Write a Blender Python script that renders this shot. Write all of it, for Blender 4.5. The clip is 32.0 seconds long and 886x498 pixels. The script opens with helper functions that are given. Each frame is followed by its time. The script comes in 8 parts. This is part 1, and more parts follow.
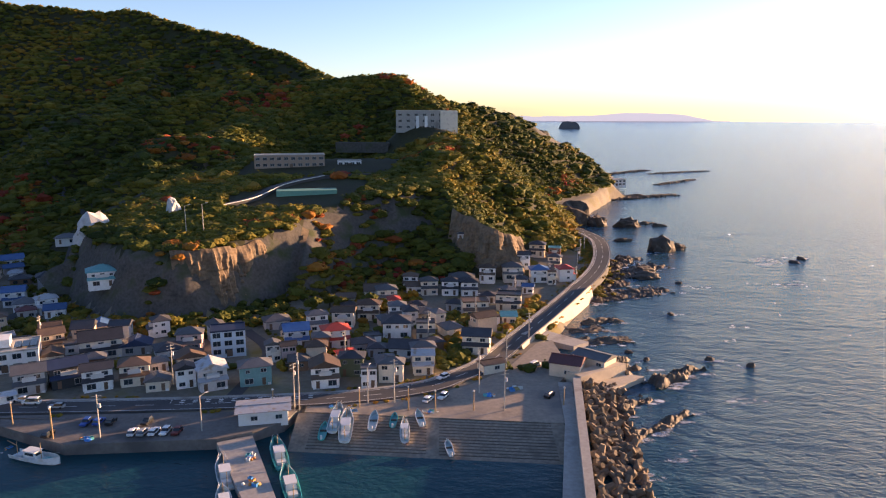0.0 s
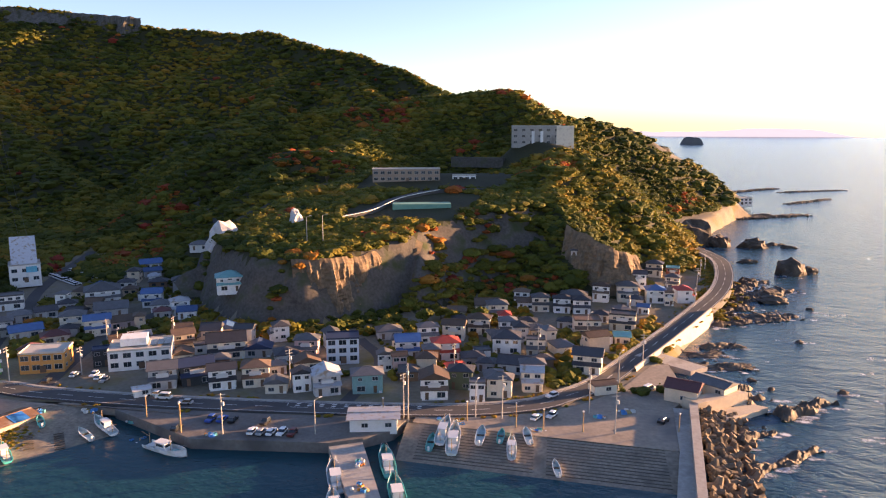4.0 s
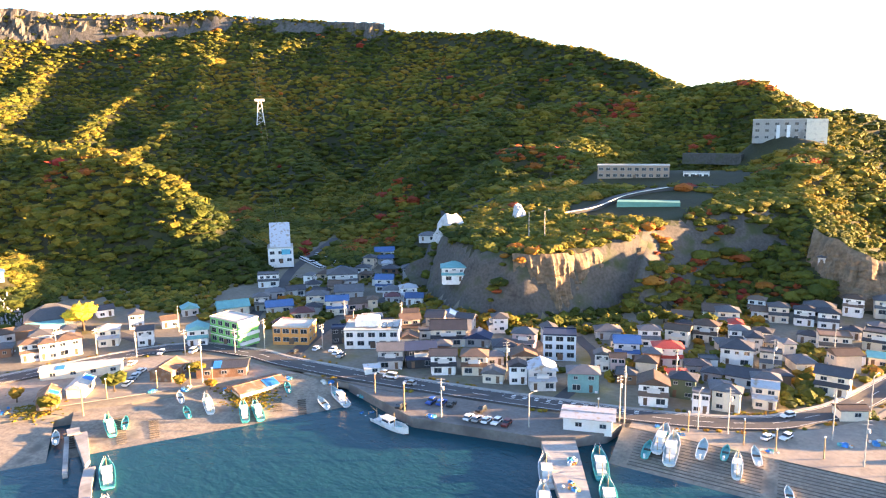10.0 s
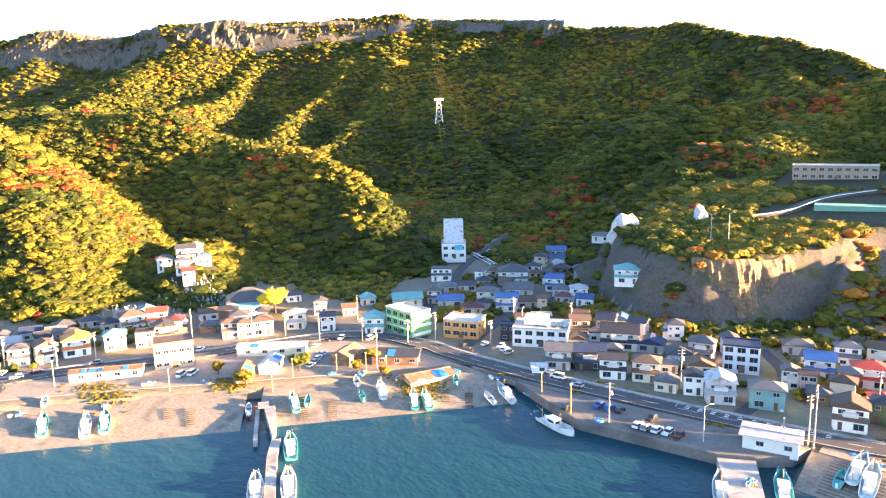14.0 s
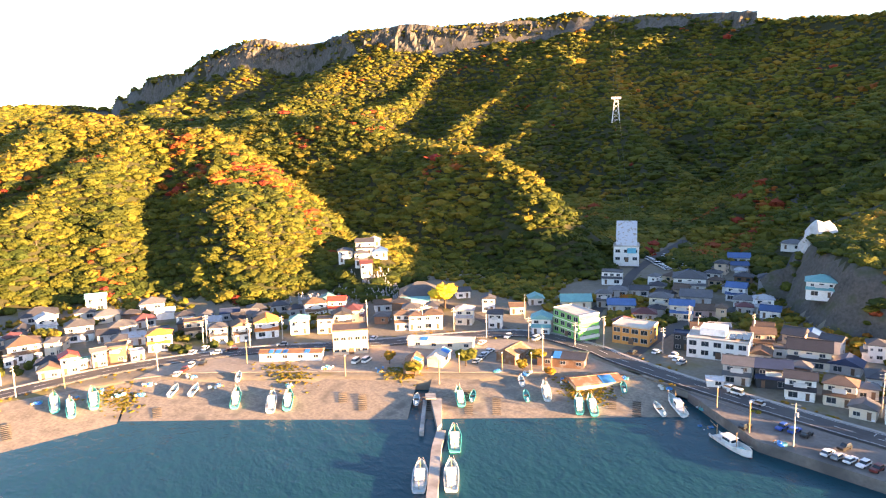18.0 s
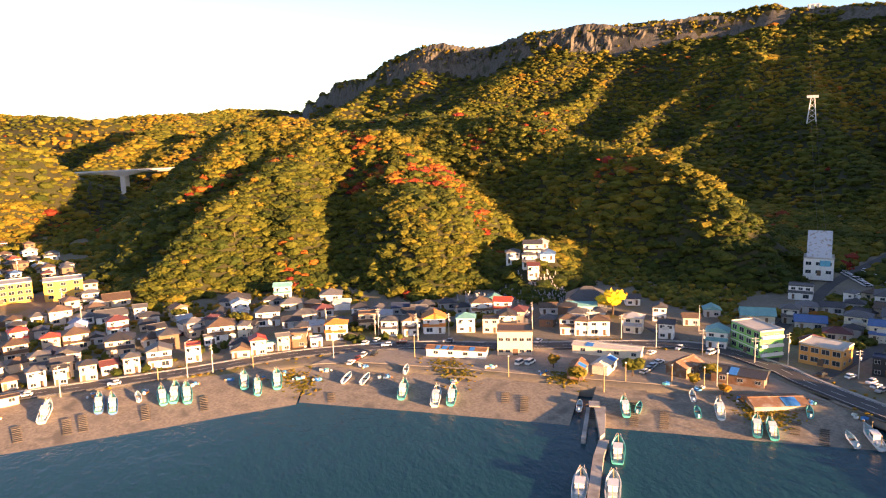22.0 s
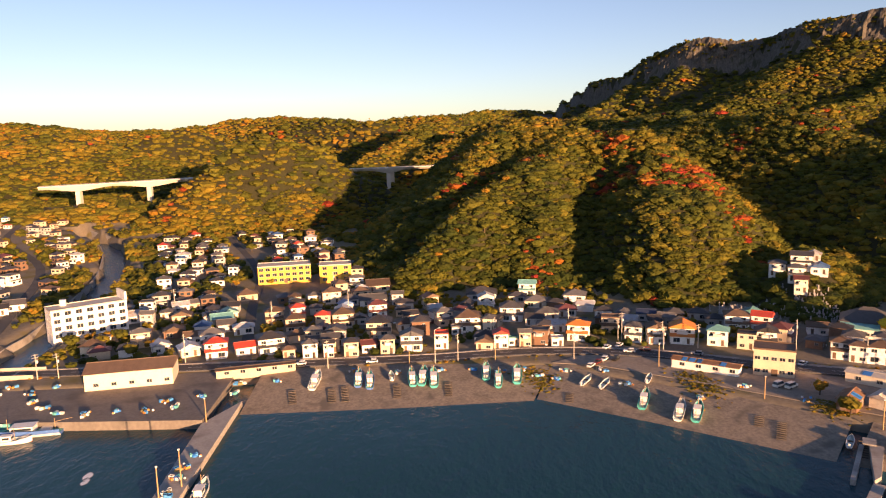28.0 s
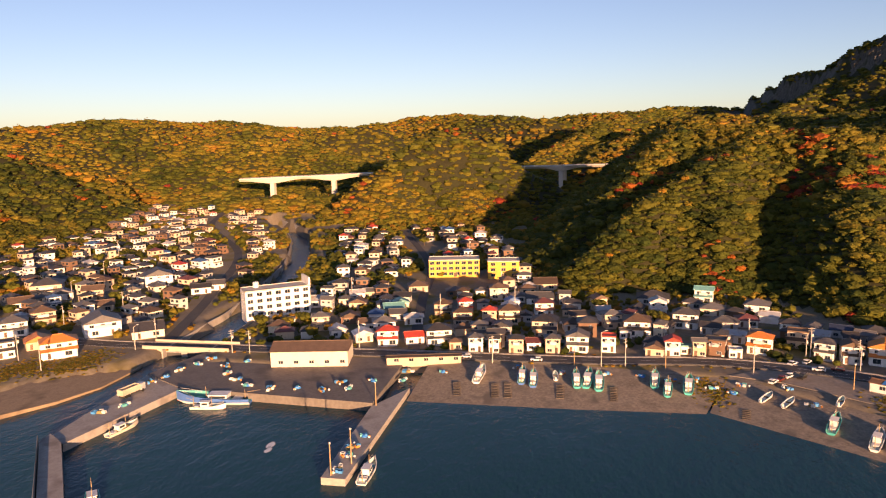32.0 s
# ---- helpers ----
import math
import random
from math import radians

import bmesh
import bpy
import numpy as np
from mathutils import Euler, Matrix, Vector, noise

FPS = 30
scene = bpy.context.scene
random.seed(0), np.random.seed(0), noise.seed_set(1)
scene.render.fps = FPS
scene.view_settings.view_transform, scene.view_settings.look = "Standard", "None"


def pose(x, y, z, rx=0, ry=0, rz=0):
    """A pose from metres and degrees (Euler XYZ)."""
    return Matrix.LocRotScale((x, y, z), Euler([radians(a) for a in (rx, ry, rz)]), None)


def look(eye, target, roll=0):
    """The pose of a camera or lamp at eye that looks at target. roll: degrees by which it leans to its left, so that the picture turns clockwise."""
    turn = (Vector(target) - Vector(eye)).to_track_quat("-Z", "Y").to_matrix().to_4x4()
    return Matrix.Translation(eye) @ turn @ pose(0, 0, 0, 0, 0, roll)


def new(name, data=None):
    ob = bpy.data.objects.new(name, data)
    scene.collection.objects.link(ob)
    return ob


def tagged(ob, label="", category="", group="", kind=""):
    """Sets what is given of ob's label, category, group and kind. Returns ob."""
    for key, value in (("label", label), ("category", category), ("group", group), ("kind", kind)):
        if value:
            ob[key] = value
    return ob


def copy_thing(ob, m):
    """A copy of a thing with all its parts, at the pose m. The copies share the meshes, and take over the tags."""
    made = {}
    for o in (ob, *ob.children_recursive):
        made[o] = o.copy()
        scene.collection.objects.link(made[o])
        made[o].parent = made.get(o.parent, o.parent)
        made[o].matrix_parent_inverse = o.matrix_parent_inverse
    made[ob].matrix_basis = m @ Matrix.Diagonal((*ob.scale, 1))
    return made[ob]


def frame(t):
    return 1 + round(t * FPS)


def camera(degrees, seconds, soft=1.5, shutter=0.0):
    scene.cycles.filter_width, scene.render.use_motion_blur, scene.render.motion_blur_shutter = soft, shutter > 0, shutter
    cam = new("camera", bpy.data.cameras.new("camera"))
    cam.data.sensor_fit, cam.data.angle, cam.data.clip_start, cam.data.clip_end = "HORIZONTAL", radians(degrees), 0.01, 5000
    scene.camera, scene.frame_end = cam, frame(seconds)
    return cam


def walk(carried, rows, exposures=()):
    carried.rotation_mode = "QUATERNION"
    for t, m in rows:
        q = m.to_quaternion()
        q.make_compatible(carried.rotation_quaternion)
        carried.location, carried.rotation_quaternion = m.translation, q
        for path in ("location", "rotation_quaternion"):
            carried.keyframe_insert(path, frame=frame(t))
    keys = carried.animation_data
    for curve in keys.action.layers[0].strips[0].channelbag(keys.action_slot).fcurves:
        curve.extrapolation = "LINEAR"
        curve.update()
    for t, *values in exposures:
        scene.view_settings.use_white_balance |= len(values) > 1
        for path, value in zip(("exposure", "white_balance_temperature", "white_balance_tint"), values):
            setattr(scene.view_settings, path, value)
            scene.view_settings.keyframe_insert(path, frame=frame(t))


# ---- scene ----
# ---- camera: a hovering turn above the harbour ----
EXPOSURES = [(0.0, 1.97, 6400, 30), (2.0, 2.25, 6600, 32), (4.5, 2.4, 7000, 33), (7.0, 2.93, 7100, 29), (9.0, 3.45, 6800, 22), (11.0, 3.87, 6600, 20), (13.0, 3.93, 6600, 19), (18.0, 3.48, 7100, 24), (21.0, 2.78, 7450, 29), (24.0, 2.12, 7700, 34), (28.0, 1.53, 7350, 35), (32.0, 1.31, 7250, 37)]
EYE = 80.0
cam = camera(63.32, 32.0, soft=1.15)
walk(cam, [
    (0.0, pose(0, 0, EYE, 78.95, -0.00, 0.00)),
    (1.0, pose(0, 0, EYE, 78.97, -0.05, 2.22)),
    (2.0, pose(0, 0, EYE, 78.96, -0.04, 4.43)),
    (2.5, pose(0, 0, EYE, 78.96, -0.02, 5.52)),
    (4.5, pose(0, 0, EYE, 80.64, 0.05, 10.38)),
    (5.0, pose(0, 0, EYE, 81.03, 0.07, 11.74)),
    (5.5, pose(0, 0, EYE, 81.30, 0.16, 13.06)),
    (6.0, pose(0, 0, EYE, 81.41, 0.19, 14.45)),
    (6.5, pose(0, 0, EYE, 81.33, 0.21, 15.77)),
    (7.0, pose(0, 0, EYE, 81.17, 0.24, 17.11)),
    (7.5, pose(0, 0, EYE, 80.89, 0.33, 18.59)),
    (8.0, pose(0, 0, EYE, 80.61, 0.41, 20.12)),
    (9.0, pose(0, 0, EYE, 80.17, 0.52, 23.33)),
    (10.0, pose(0, 0, EYE, 79.92, 0.69, 26.71)),
    (11.0, pose(0, 0, EYE, 79.87, 0.79, 30.17)),
    (12.0, pose(0, 0, EYE, 79.93, 0.91, 33.62)),
    (13.0, pose(0, 0, EYE, 79.96, 1.03, 37.03)),
    (14.0, pose(0, 0, EYE, 79.98, 1.11, 40.44)),
    (14.5, pose(0, 0, EYE, 80.00, 1.19, 42.10)),
    (16.5, pose(0, 0, EYE, 80.19, 1.35, 49.05)),
    (17.5, pose(0, 0, EYE, 80.22, 1.34, 52.40)),
    (18.5, pose(0, 0, EYE, 80.28, 1.41, 55.74)),
    (19.5, pose(0, 0, EYE, 80.39, 1.48, 59.17)),
    (20.5, pose(0, 0, EYE, 80.52, 1.49, 62.68)),
    (21.5, pose(0, 0, EYE, 80.65, 1.49, 65.98)),
    (22.5, pose(0, 0, EYE, 80.77, 1.47, 69.09)),
    (23.5, pose(0, 0, EYE, 80.86, 1.49, 72.25)),
    (24.5, pose(0, 0, EYE, 80.95, 1.51, 75.50)),
    (25.5, pose(0, 0, EYE, 81.02, 1.52, 78.76)),
    (27.5, pose(0, 0, EYE, 81.18, 1.53, 85.49)),
    (28.5, pose(0, 0, EYE, 81.25, 1.51, 88.94)),
    (29.5, pose(0, 0, EYE, 81.28, 1.36, 92.39)),
    (30.5, pose(0, 0, EYE, 81.29, 1.29, 95.80)),
    (31.5, pose(0, 0, EYE, 81.34, 1.24, 99.17)),
    (32.0, pose(0, 0, EYE, 81.35, 1.27, 100.81)),
], exposures=EXPOSURES)
# ---- light: low evening sun over the sea ----
SUN_AZ = 62.0      # degrees to the right of +y
SUN_EL = 6.2
world = bpy.data.worlds.new("sky")
scene.world = world
world.use_nodes = True
wn = world.node_tree
sky = wn.nodes.new("ShaderNodeTexSky")
sky.sky_type = "NISHITA"
sky.sun_disc = False
sky.sun_elevation = radians(SUN_EL)
sky.sun_rotation = radians(SUN_AZ)
sky.air_density, sky.dust_density, sky.ozone_density = 0.75, 0.45, 1.9
bg = wn.nodes["Background"]
wn.links.new(sky.outputs["Color"], bg.inputs["Color"])
bg.inputs["Strength"].default_value = 0.082
sun_data = bpy.data.lights.new("sun", "SUN")
sun_data.energy = 5.0
sun_data.angle = radians(0.6)
sun_data.color = (1.0, 0.64, 0.31)
sun = new("sun", sun_data)
sun_from = Vector((math.sin(radians(SUN_AZ)) * math.cos(radians(SUN_EL)), math.cos(radians(SUN_AZ)) * math.cos(radians(SUN_EL)), math.sin(radians(SUN_EL))))
sun.matrix_world = look(sun_from * 1000, (0, 0, 0))
# ---- materials ----
def material(name, base, rough=0.8, metal=0.0, vary=0.25, scale=0.6, fine=6.0, bump=0.0, bump_scale=8.0, spread=0.0, dirt=None, spec=0.3):
    """Two scales of noise over a base colour; spread: hue and value change from object to object; dirt: a second colour in patches."""
    m = bpy.data.materials.new(name)
    m.use_nodes = True
    n, l = m.node_tree.nodes, m.node_tree.links
    b = n["Principled BSDF"]
    b.inputs["Roughness"].default_value, b.inputs["Metallic"].default_value = rough, metal
    b.inputs["Specular IOR Level"].default_value = spec
    co = n.new("ShaderNodeTexCoord")
    big, small = n.new("ShaderNodeTexNoise"), n.new("ShaderNodeTexNoise")
    for tex, sc in ((big, scale), (small, fine)):
        tex.inputs["Scale"].default_value = sc
        tex.inputs["Detail"].default_value = 4
        l.new(co.outputs["Object"], tex.inputs["Vector"])
    mul = n.new("ShaderNodeMath")
    mul.operation = "ADD"
    l.new(big.outputs["Fac"], mul.inputs[0]), l.new(small.outputs["Fac"], mul.inputs[1])
    rng = n.new("ShaderNodeMapRange")
    rng.inputs[1].default_value, rng.inputs[2].default_value = 0.6, 1.4
    rng.inputs[3].default_value, rng.inputs[4].default_value = 1 - vary, 1 + vary
    l.new(mul.outputs[0], rng.inputs[0])
    hsv = n.new("ShaderNodeHueSaturation")
    hsv.inputs["Color"].default_value = (*base, 1)
    value = rng.outputs[0]
    if spread:
        info = n.new("ShaderNodeObjectInfo")
        r2 = n.new("ShaderNodeMapRange")
        r2.inputs[3].default_value, r2.inputs[4].default_value = 1 - spread, 1 + spread
        l.new(info.outputs["Random"], r2.inputs[0])
        m2 = n.new("ShaderNodeMath")
        m2.operation = "MULTIPLY"
        l.new(value, m2.inputs[0]), l.new(r2.outputs[0], m2.inputs[1])
        value = m2.outputs[0]
    l.new(value, hsv.inputs["Value"])
    col = hsv.outputs[0]
    if dirt:
        mix = n.new("ShaderNodeMix")
        mix.data_type = "RGBA"
        ramp = n.new("ShaderNodeMapRange")
        ramp.inputs[1].default_value, ramp.inputs[2].default_value = 0.52, 0.68
        l.new(big.outputs["Fac"], ramp.inputs[0])
        l.new(ramp.outputs[0], mix.inputs[0])
        l.new(col, mix.inputs[6])
        mix.inputs[7].default_value = (*dirt, 1)
        col = mix.outputs[2]
    l.new(col, b.inputs["Base Color"])
    if bump:
        bm_ = n.new("ShaderNodeBump")
        bm_.inputs["Strength"].default_value = bump
        bm_.inputs["Distance"].default_value = 0.1
        t3 = n.new("ShaderNodeTexNoise")
        t3.inputs["Scale"].default_value, t3.inputs["Detail"].default_value = bump_scale, 3
        l.new(co.outputs["Object"], t3.inputs["Vector"])
        l.new(t3.outputs["Fac"], bm_.inputs["Height"])
        l.new(bm_.outputs[0], b.inputs["Normal"])
    return m


def water_material():
    m = bpy.data.materials.new("sea_water")
    m.use_nodes = True
    n, l = m.node_tree.nodes, m.node_tree.links
    b = n["Principled BSDF"]
    depth = n.new("ShaderNodeMix")
    depth.data_type = "RGBA"
    depth.inputs[6].default_value, depth.inputs[7].default_value = (0.003, 0.046, 0.054, 1), (0.022, 0.07, 0.11, 1)
    basin = n.new("ShaderNodeAttribute")
    basin.attribute_name = "swell"
    l.new(basin.outputs["Fac"], depth.inputs[0]), l.new(depth.outputs[2], b.inputs["Base Color"])
    gloss, shine = n.new("ShaderNodeMapRange"), n.new("ShaderNodeMapRange")
    gloss.inputs[3].default_value, gloss.inputs[4].default_value = 0.1, 0.16
    shine.inputs[3].default_value, shine.inputs[4].default_value = 0.12, 0.42
    l.new(basin.outputs["Fac"], gloss.inputs[0]), l.new(basin.outputs["Fac"], shine.inputs[0])
    l.new(gloss.outputs[0], b.inputs["Roughness"]), l.new(shine.outputs[0], b.inputs["Specular IOR Level"])
    b.inputs["IOR"].default_value = 1.33
    co = n.new("ShaderNodeTexCoord")
    heights = []
    for sc, stretch, amount in ((0.035, 1.6, 1.4), (0.16, 1.7, 1.0), (0.6, 1.6, 0.5), (2.2, 1.6, 0.13)):
        mp = n.new("ShaderNodeMapping")
        mp.inputs["Scale"].default_value = (sc, sc * stretch, sc)
        mp.inputs["Rotation"].default_value = (0, 0, 0.5)
        tx = n.new("ShaderNodeTexNoise")
        tx.inputs["Scale"].default_value, tx.inputs["Detail"].default_value = 1.0, 4
        l.new(co.outputs["Object"], mp.inputs[0]), l.new(mp.outputs[0], tx.inputs["Vector"])
        k = n.new("ShaderNodeMath")
        k.operation = "MULTIPLY"
        k.inputs[1].default_value = amount
        l.new(tx.outputs["Fac"], k.inputs[0])
        heights.append(k.outputs[0])
    a1, a2 = n.new("ShaderNodeMath"), n.new("ShaderNodeMath")
    l.new(heights[0], a1.inputs[0]), l.new(heights[1], a1.inputs[1])
    l.new(a1.outputs[0], a2.inputs[0]), l.new(heights[2], a2.inputs[1])
    a3 = n.new("ShaderNodeMath")
    l.new(a2.outputs[0], a3.inputs[0]), l.new(heights[3], a3.inputs[1])
    # open sea is rougher than the sheltered basin
    bp = n.new("ShaderNodeBump")
    bp.inputs["Distance"].default_value = 1.0
    bp.inputs["Strength"].default_value = 1.0
    at = n.new("ShaderNodeAttribute")
    at.attribute_name = "swell"
    k2 = n.new("ShaderNodeMath")
    k2.operation = "MULTIPLY"
    l.new(a3.outputs[0], k2.inputs[0]), l.new(at.outputs["Fac"], k2.inputs[1])
    l.new(k2.outputs[0], bp.inputs["Height"])
    l.new(bp.outputs[0], b.inputs["Normal"])
    return m


M_WATER = water_material()
M_SOIL = material("hillside_soil", (0.035, 0.034, 0.012), vary=0.5, scale=0.05, fine=0.8, bump=1.0, bump_scale=0.5, dirt=(0.028, 0.034, 0.01))
M_EARTH = material("village_ground", (0.19, 0.165, 0.125), 0.9, vary=0.3, scale=0.06, fine=0.7, bump=0.2, bump_scale=2, dirt=(0.15, 0.125, 0.04))
M_ROCK = material("cliff_rock", (0.17, 0.122, 0.078), 0.95, vary=0.5, scale=0.12, fine=0.9, bump=1.0, bump_scale=0.5, dirt=(0.1, 0.08, 0.055))
M_CRAG = material("grey_crag", (0.1, 0.094, 0.085), 0.95, vary=0.7, scale=0.09, fine=0.45, bump=1.0, bump_scale=0.3, dirt=(0.05, 0.05, 0.032))
streak = M_CRAG.node_tree
for tex in [q for q in streak.nodes if q.type == "TEX_NOISE"]:
    squash = streak.nodes.new("ShaderNodeMapping")
    squash.inputs["Scale"].default_value = (1.5, 1.5, 0.22)
    streak.links.new(tex.inputs["Vector"].links[0].from_socket, squash.inputs[0])
    streak.links.new(squash.outputs[0], tex.inputs["Vector"])
M_NET = material("netted_slope", (0.088, 0.08, 0.07), 0.95, vary=0.5, scale=0.11, fine=0.9, bump=1.0, bump_scale=0.7, dirt=(0.05, 0.06, 0.024))
# ---- the lie of the land ----
def polyline_near(px, py, nodes):
    """Distance from points to a line of nodes (x, y, z), and the line's height at the nearest place."""
    best = np.full(px.shape, 1e9)
    high = np.zeros(px.shape)
    for (x0, y0, z0), (x1, y1, z1) in zip(nodes[:-1], nodes[1:]):
        dx, dy = x1 - x0, y1 - y0
        k = np.clip(((px - x0) * dx + (py - y0) * dy) / (dx * dx + dy * dy), 0, 1)
        d = np.hypot(px - x0 - k * dx, py - y0 - k * dy)
        near = d < best
        best = np.where(near, d, best)
        high = np.where(near, z0 + k * (z1 - z0), high)
    return best, high


def inside_distance(px, py, poly):
    """Signed distance to a closed outline, positive inside."""
    d = np.full(px.shape, 1e9)
    odd = np.zeros(px.shape, bool)
    for (x0, y0), (x1, y1) in zip(poly, poly[1:] + poly[:1]):
        dx, dy = x1 - x0, y1 - y0
        k = np.clip(((px - x0) * dx + (py - y0) * dy) / (dx * dx + dy * dy), 0, 1)
        d = np.minimum(d, np.hypot(px - x0 - k * dx, py - y0 - k * dy))
        cross = ((y0 > py) != (y1 > py)) & (px < dx * (py - y0) / (dy if dy else 1e-9) + x0)
        odd ^= cross
    return np.where(odd, d, -d)


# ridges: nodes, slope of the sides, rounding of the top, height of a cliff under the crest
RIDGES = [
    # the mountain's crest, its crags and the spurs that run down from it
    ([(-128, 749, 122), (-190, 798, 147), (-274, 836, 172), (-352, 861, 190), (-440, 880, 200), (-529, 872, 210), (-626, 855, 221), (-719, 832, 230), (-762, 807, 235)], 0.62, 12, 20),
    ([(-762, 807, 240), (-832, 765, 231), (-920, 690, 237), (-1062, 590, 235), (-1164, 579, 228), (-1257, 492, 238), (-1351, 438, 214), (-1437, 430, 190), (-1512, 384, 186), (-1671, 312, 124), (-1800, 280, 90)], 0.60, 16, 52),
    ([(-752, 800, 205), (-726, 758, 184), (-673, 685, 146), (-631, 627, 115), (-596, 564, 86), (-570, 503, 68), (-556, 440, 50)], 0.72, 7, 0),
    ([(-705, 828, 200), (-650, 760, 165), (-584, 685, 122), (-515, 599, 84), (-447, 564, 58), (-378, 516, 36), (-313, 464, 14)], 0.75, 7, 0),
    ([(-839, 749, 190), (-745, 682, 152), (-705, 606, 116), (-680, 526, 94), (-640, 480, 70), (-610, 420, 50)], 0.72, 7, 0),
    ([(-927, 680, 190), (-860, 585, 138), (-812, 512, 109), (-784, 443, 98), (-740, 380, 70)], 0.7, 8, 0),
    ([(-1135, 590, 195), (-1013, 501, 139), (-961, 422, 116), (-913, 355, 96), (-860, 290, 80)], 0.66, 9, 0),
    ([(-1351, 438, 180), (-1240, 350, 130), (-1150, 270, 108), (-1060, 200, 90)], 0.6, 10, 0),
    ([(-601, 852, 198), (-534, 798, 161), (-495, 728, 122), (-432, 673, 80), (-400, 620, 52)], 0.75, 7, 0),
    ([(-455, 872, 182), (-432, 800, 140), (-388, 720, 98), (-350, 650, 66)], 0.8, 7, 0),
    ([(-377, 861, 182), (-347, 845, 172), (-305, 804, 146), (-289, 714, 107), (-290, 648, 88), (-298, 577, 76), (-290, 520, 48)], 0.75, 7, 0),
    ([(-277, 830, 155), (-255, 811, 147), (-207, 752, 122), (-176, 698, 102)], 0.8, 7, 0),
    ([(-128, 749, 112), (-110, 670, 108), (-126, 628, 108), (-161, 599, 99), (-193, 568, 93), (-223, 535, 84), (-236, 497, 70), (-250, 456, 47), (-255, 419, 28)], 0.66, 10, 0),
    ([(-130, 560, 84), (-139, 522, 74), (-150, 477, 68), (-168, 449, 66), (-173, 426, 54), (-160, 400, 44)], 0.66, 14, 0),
    # the hotel's hill and the headland
    ([(-110, 640, 108), (-75, 628, 112), (-45, 626, 113), (-32, 639, 106), (-17, 650, 95), (8, 670, 88), (35, 689, 83), (62, 715, 77)], 0.62, 9, 0),
    ([(62, 715, 77), (80, 728, 66), (92, 736, 60), (100, 736, 46)], 1.5, 5, 0),
    ([(-2, 385, 46), (8, 352, 37), (15, 338, 30), (28, 332, 17)], 1.1, 8, 0),
    ([(-20, 520, 74), (4, 490, 71), (22, 455, 60), (38, 420, 42), (54, 388, 16)], 0.85, 9, 0),
    ([(0, 480, 66), (-2, 425, 57), (-2, 380, 44), (0, 345, 27)], 0.8, 10, 0),
    # the two wooded hills behind the beach
    ([(-590, 248, 95), (-536, 270, 97), (-460, 282, 79), (-380, 292, 65)], 0.75, 12, 0),
    ([(-380, 292, 65), (-320, 286, 54), (-286, 276, 42), (-272, 268, 28)], 1.0, 10, 0),
    ([(-660, 62, 70), (-600, 68, 85), (-555, 80, 93), (-506, 121, 82), (-477, 150, 80)], 0.75, 10, 0),
    ([(-477, 150, 80), (-434, 164, 70), (-392, 160, 56), (-352, 146, 34)], 1.0, 8, 0),
    ([(-506, 121, 80), (-446, 66, 62), (-405, 36, 44), (-382, 10, 24)], 0.95, 9, 0),
    ([(-506, 121, 78), (-440, 80, 60), (-392, 70, 38), (-366, 64, 16)], 0.95, 8, 0),
    ([(-555, 77, 92), (-475, 28, 52), (-424, -9, 20)], 0.9, 12, 0),
    ([(-440, 158, 68), (-400, 146, 58), (-366, 136, 46), (-334, 128, 24)], 1.05, 9, 0),
    ([(-440, 150, 72), (-383, 128, 50), (-345, 122, 33), (-325, 120, 18)], 1.05, 8, 0),
    ([(-590, 248, 95), (-700, 240, 100), (-800, 180, 95), (-900, 100, 100)], 0.5, 14, 0),
    # floor of the graveyard valley
    ([(-272, 160, 5), (-287, 165, 10), (-300, 172, 18), (-314, 180, 21), (-340, 196, 23)], 0.8, 10, 0),
    # hills behind the village
    ([(-652, -172, 58), (-664, -160, 70), (-688, -128, 84), (-697, -90, 76), (-722, -44, 42)], 0.85, 14, 0),
    ([(-880, -60, 45), (-980, 0, 88), (-1080, 60, 117), (-1200, 130, 118), (-1350, 150, 120)], 0.6, 14, 0),
    ([(-859, -512, 70), (-936, -477, 90), (-963, -419, 86), (-940, -341, 72), (-910, -272, 58)], 0.5, 16, 0),
    ([(-720, -385, 34), (-700, -310, 27), (-705, -250, 27), (-712, -195, 34)], 0.35, 8, 0),
    ([(-470, -560, 92), (-592, -538, 78), (-661, -535, 64), (-733, -522, 42), (-752, -494, 28)], 0.5, 16, 0),
    ([(-1300, -620, 120), (-1122, -551, 102), (-992, -582, 53)], 0.5, 18, 0),
    ([(-1250, -380, 110), (-1160, -420, 85), (-1075, -408, 47)], 0.5, 16, 0),
    ([(-1520, -300, 118), (-1400, -180, 122), (-1300, -60, 112)], 0.5, 16, 0),
    ([(-1113, -1006, 117), (-1279, -962, 131), (-1428, -923, 137), (-1587, -849, 135), (-1832, -802, 128), (-1997, -650, 122), (-2142, -501, 149), (-2080, -287, 151), (-1897, -100, 121), (-1700, 30, 135), (-1679, 267, 140)], 0.36, 24, 0),
]
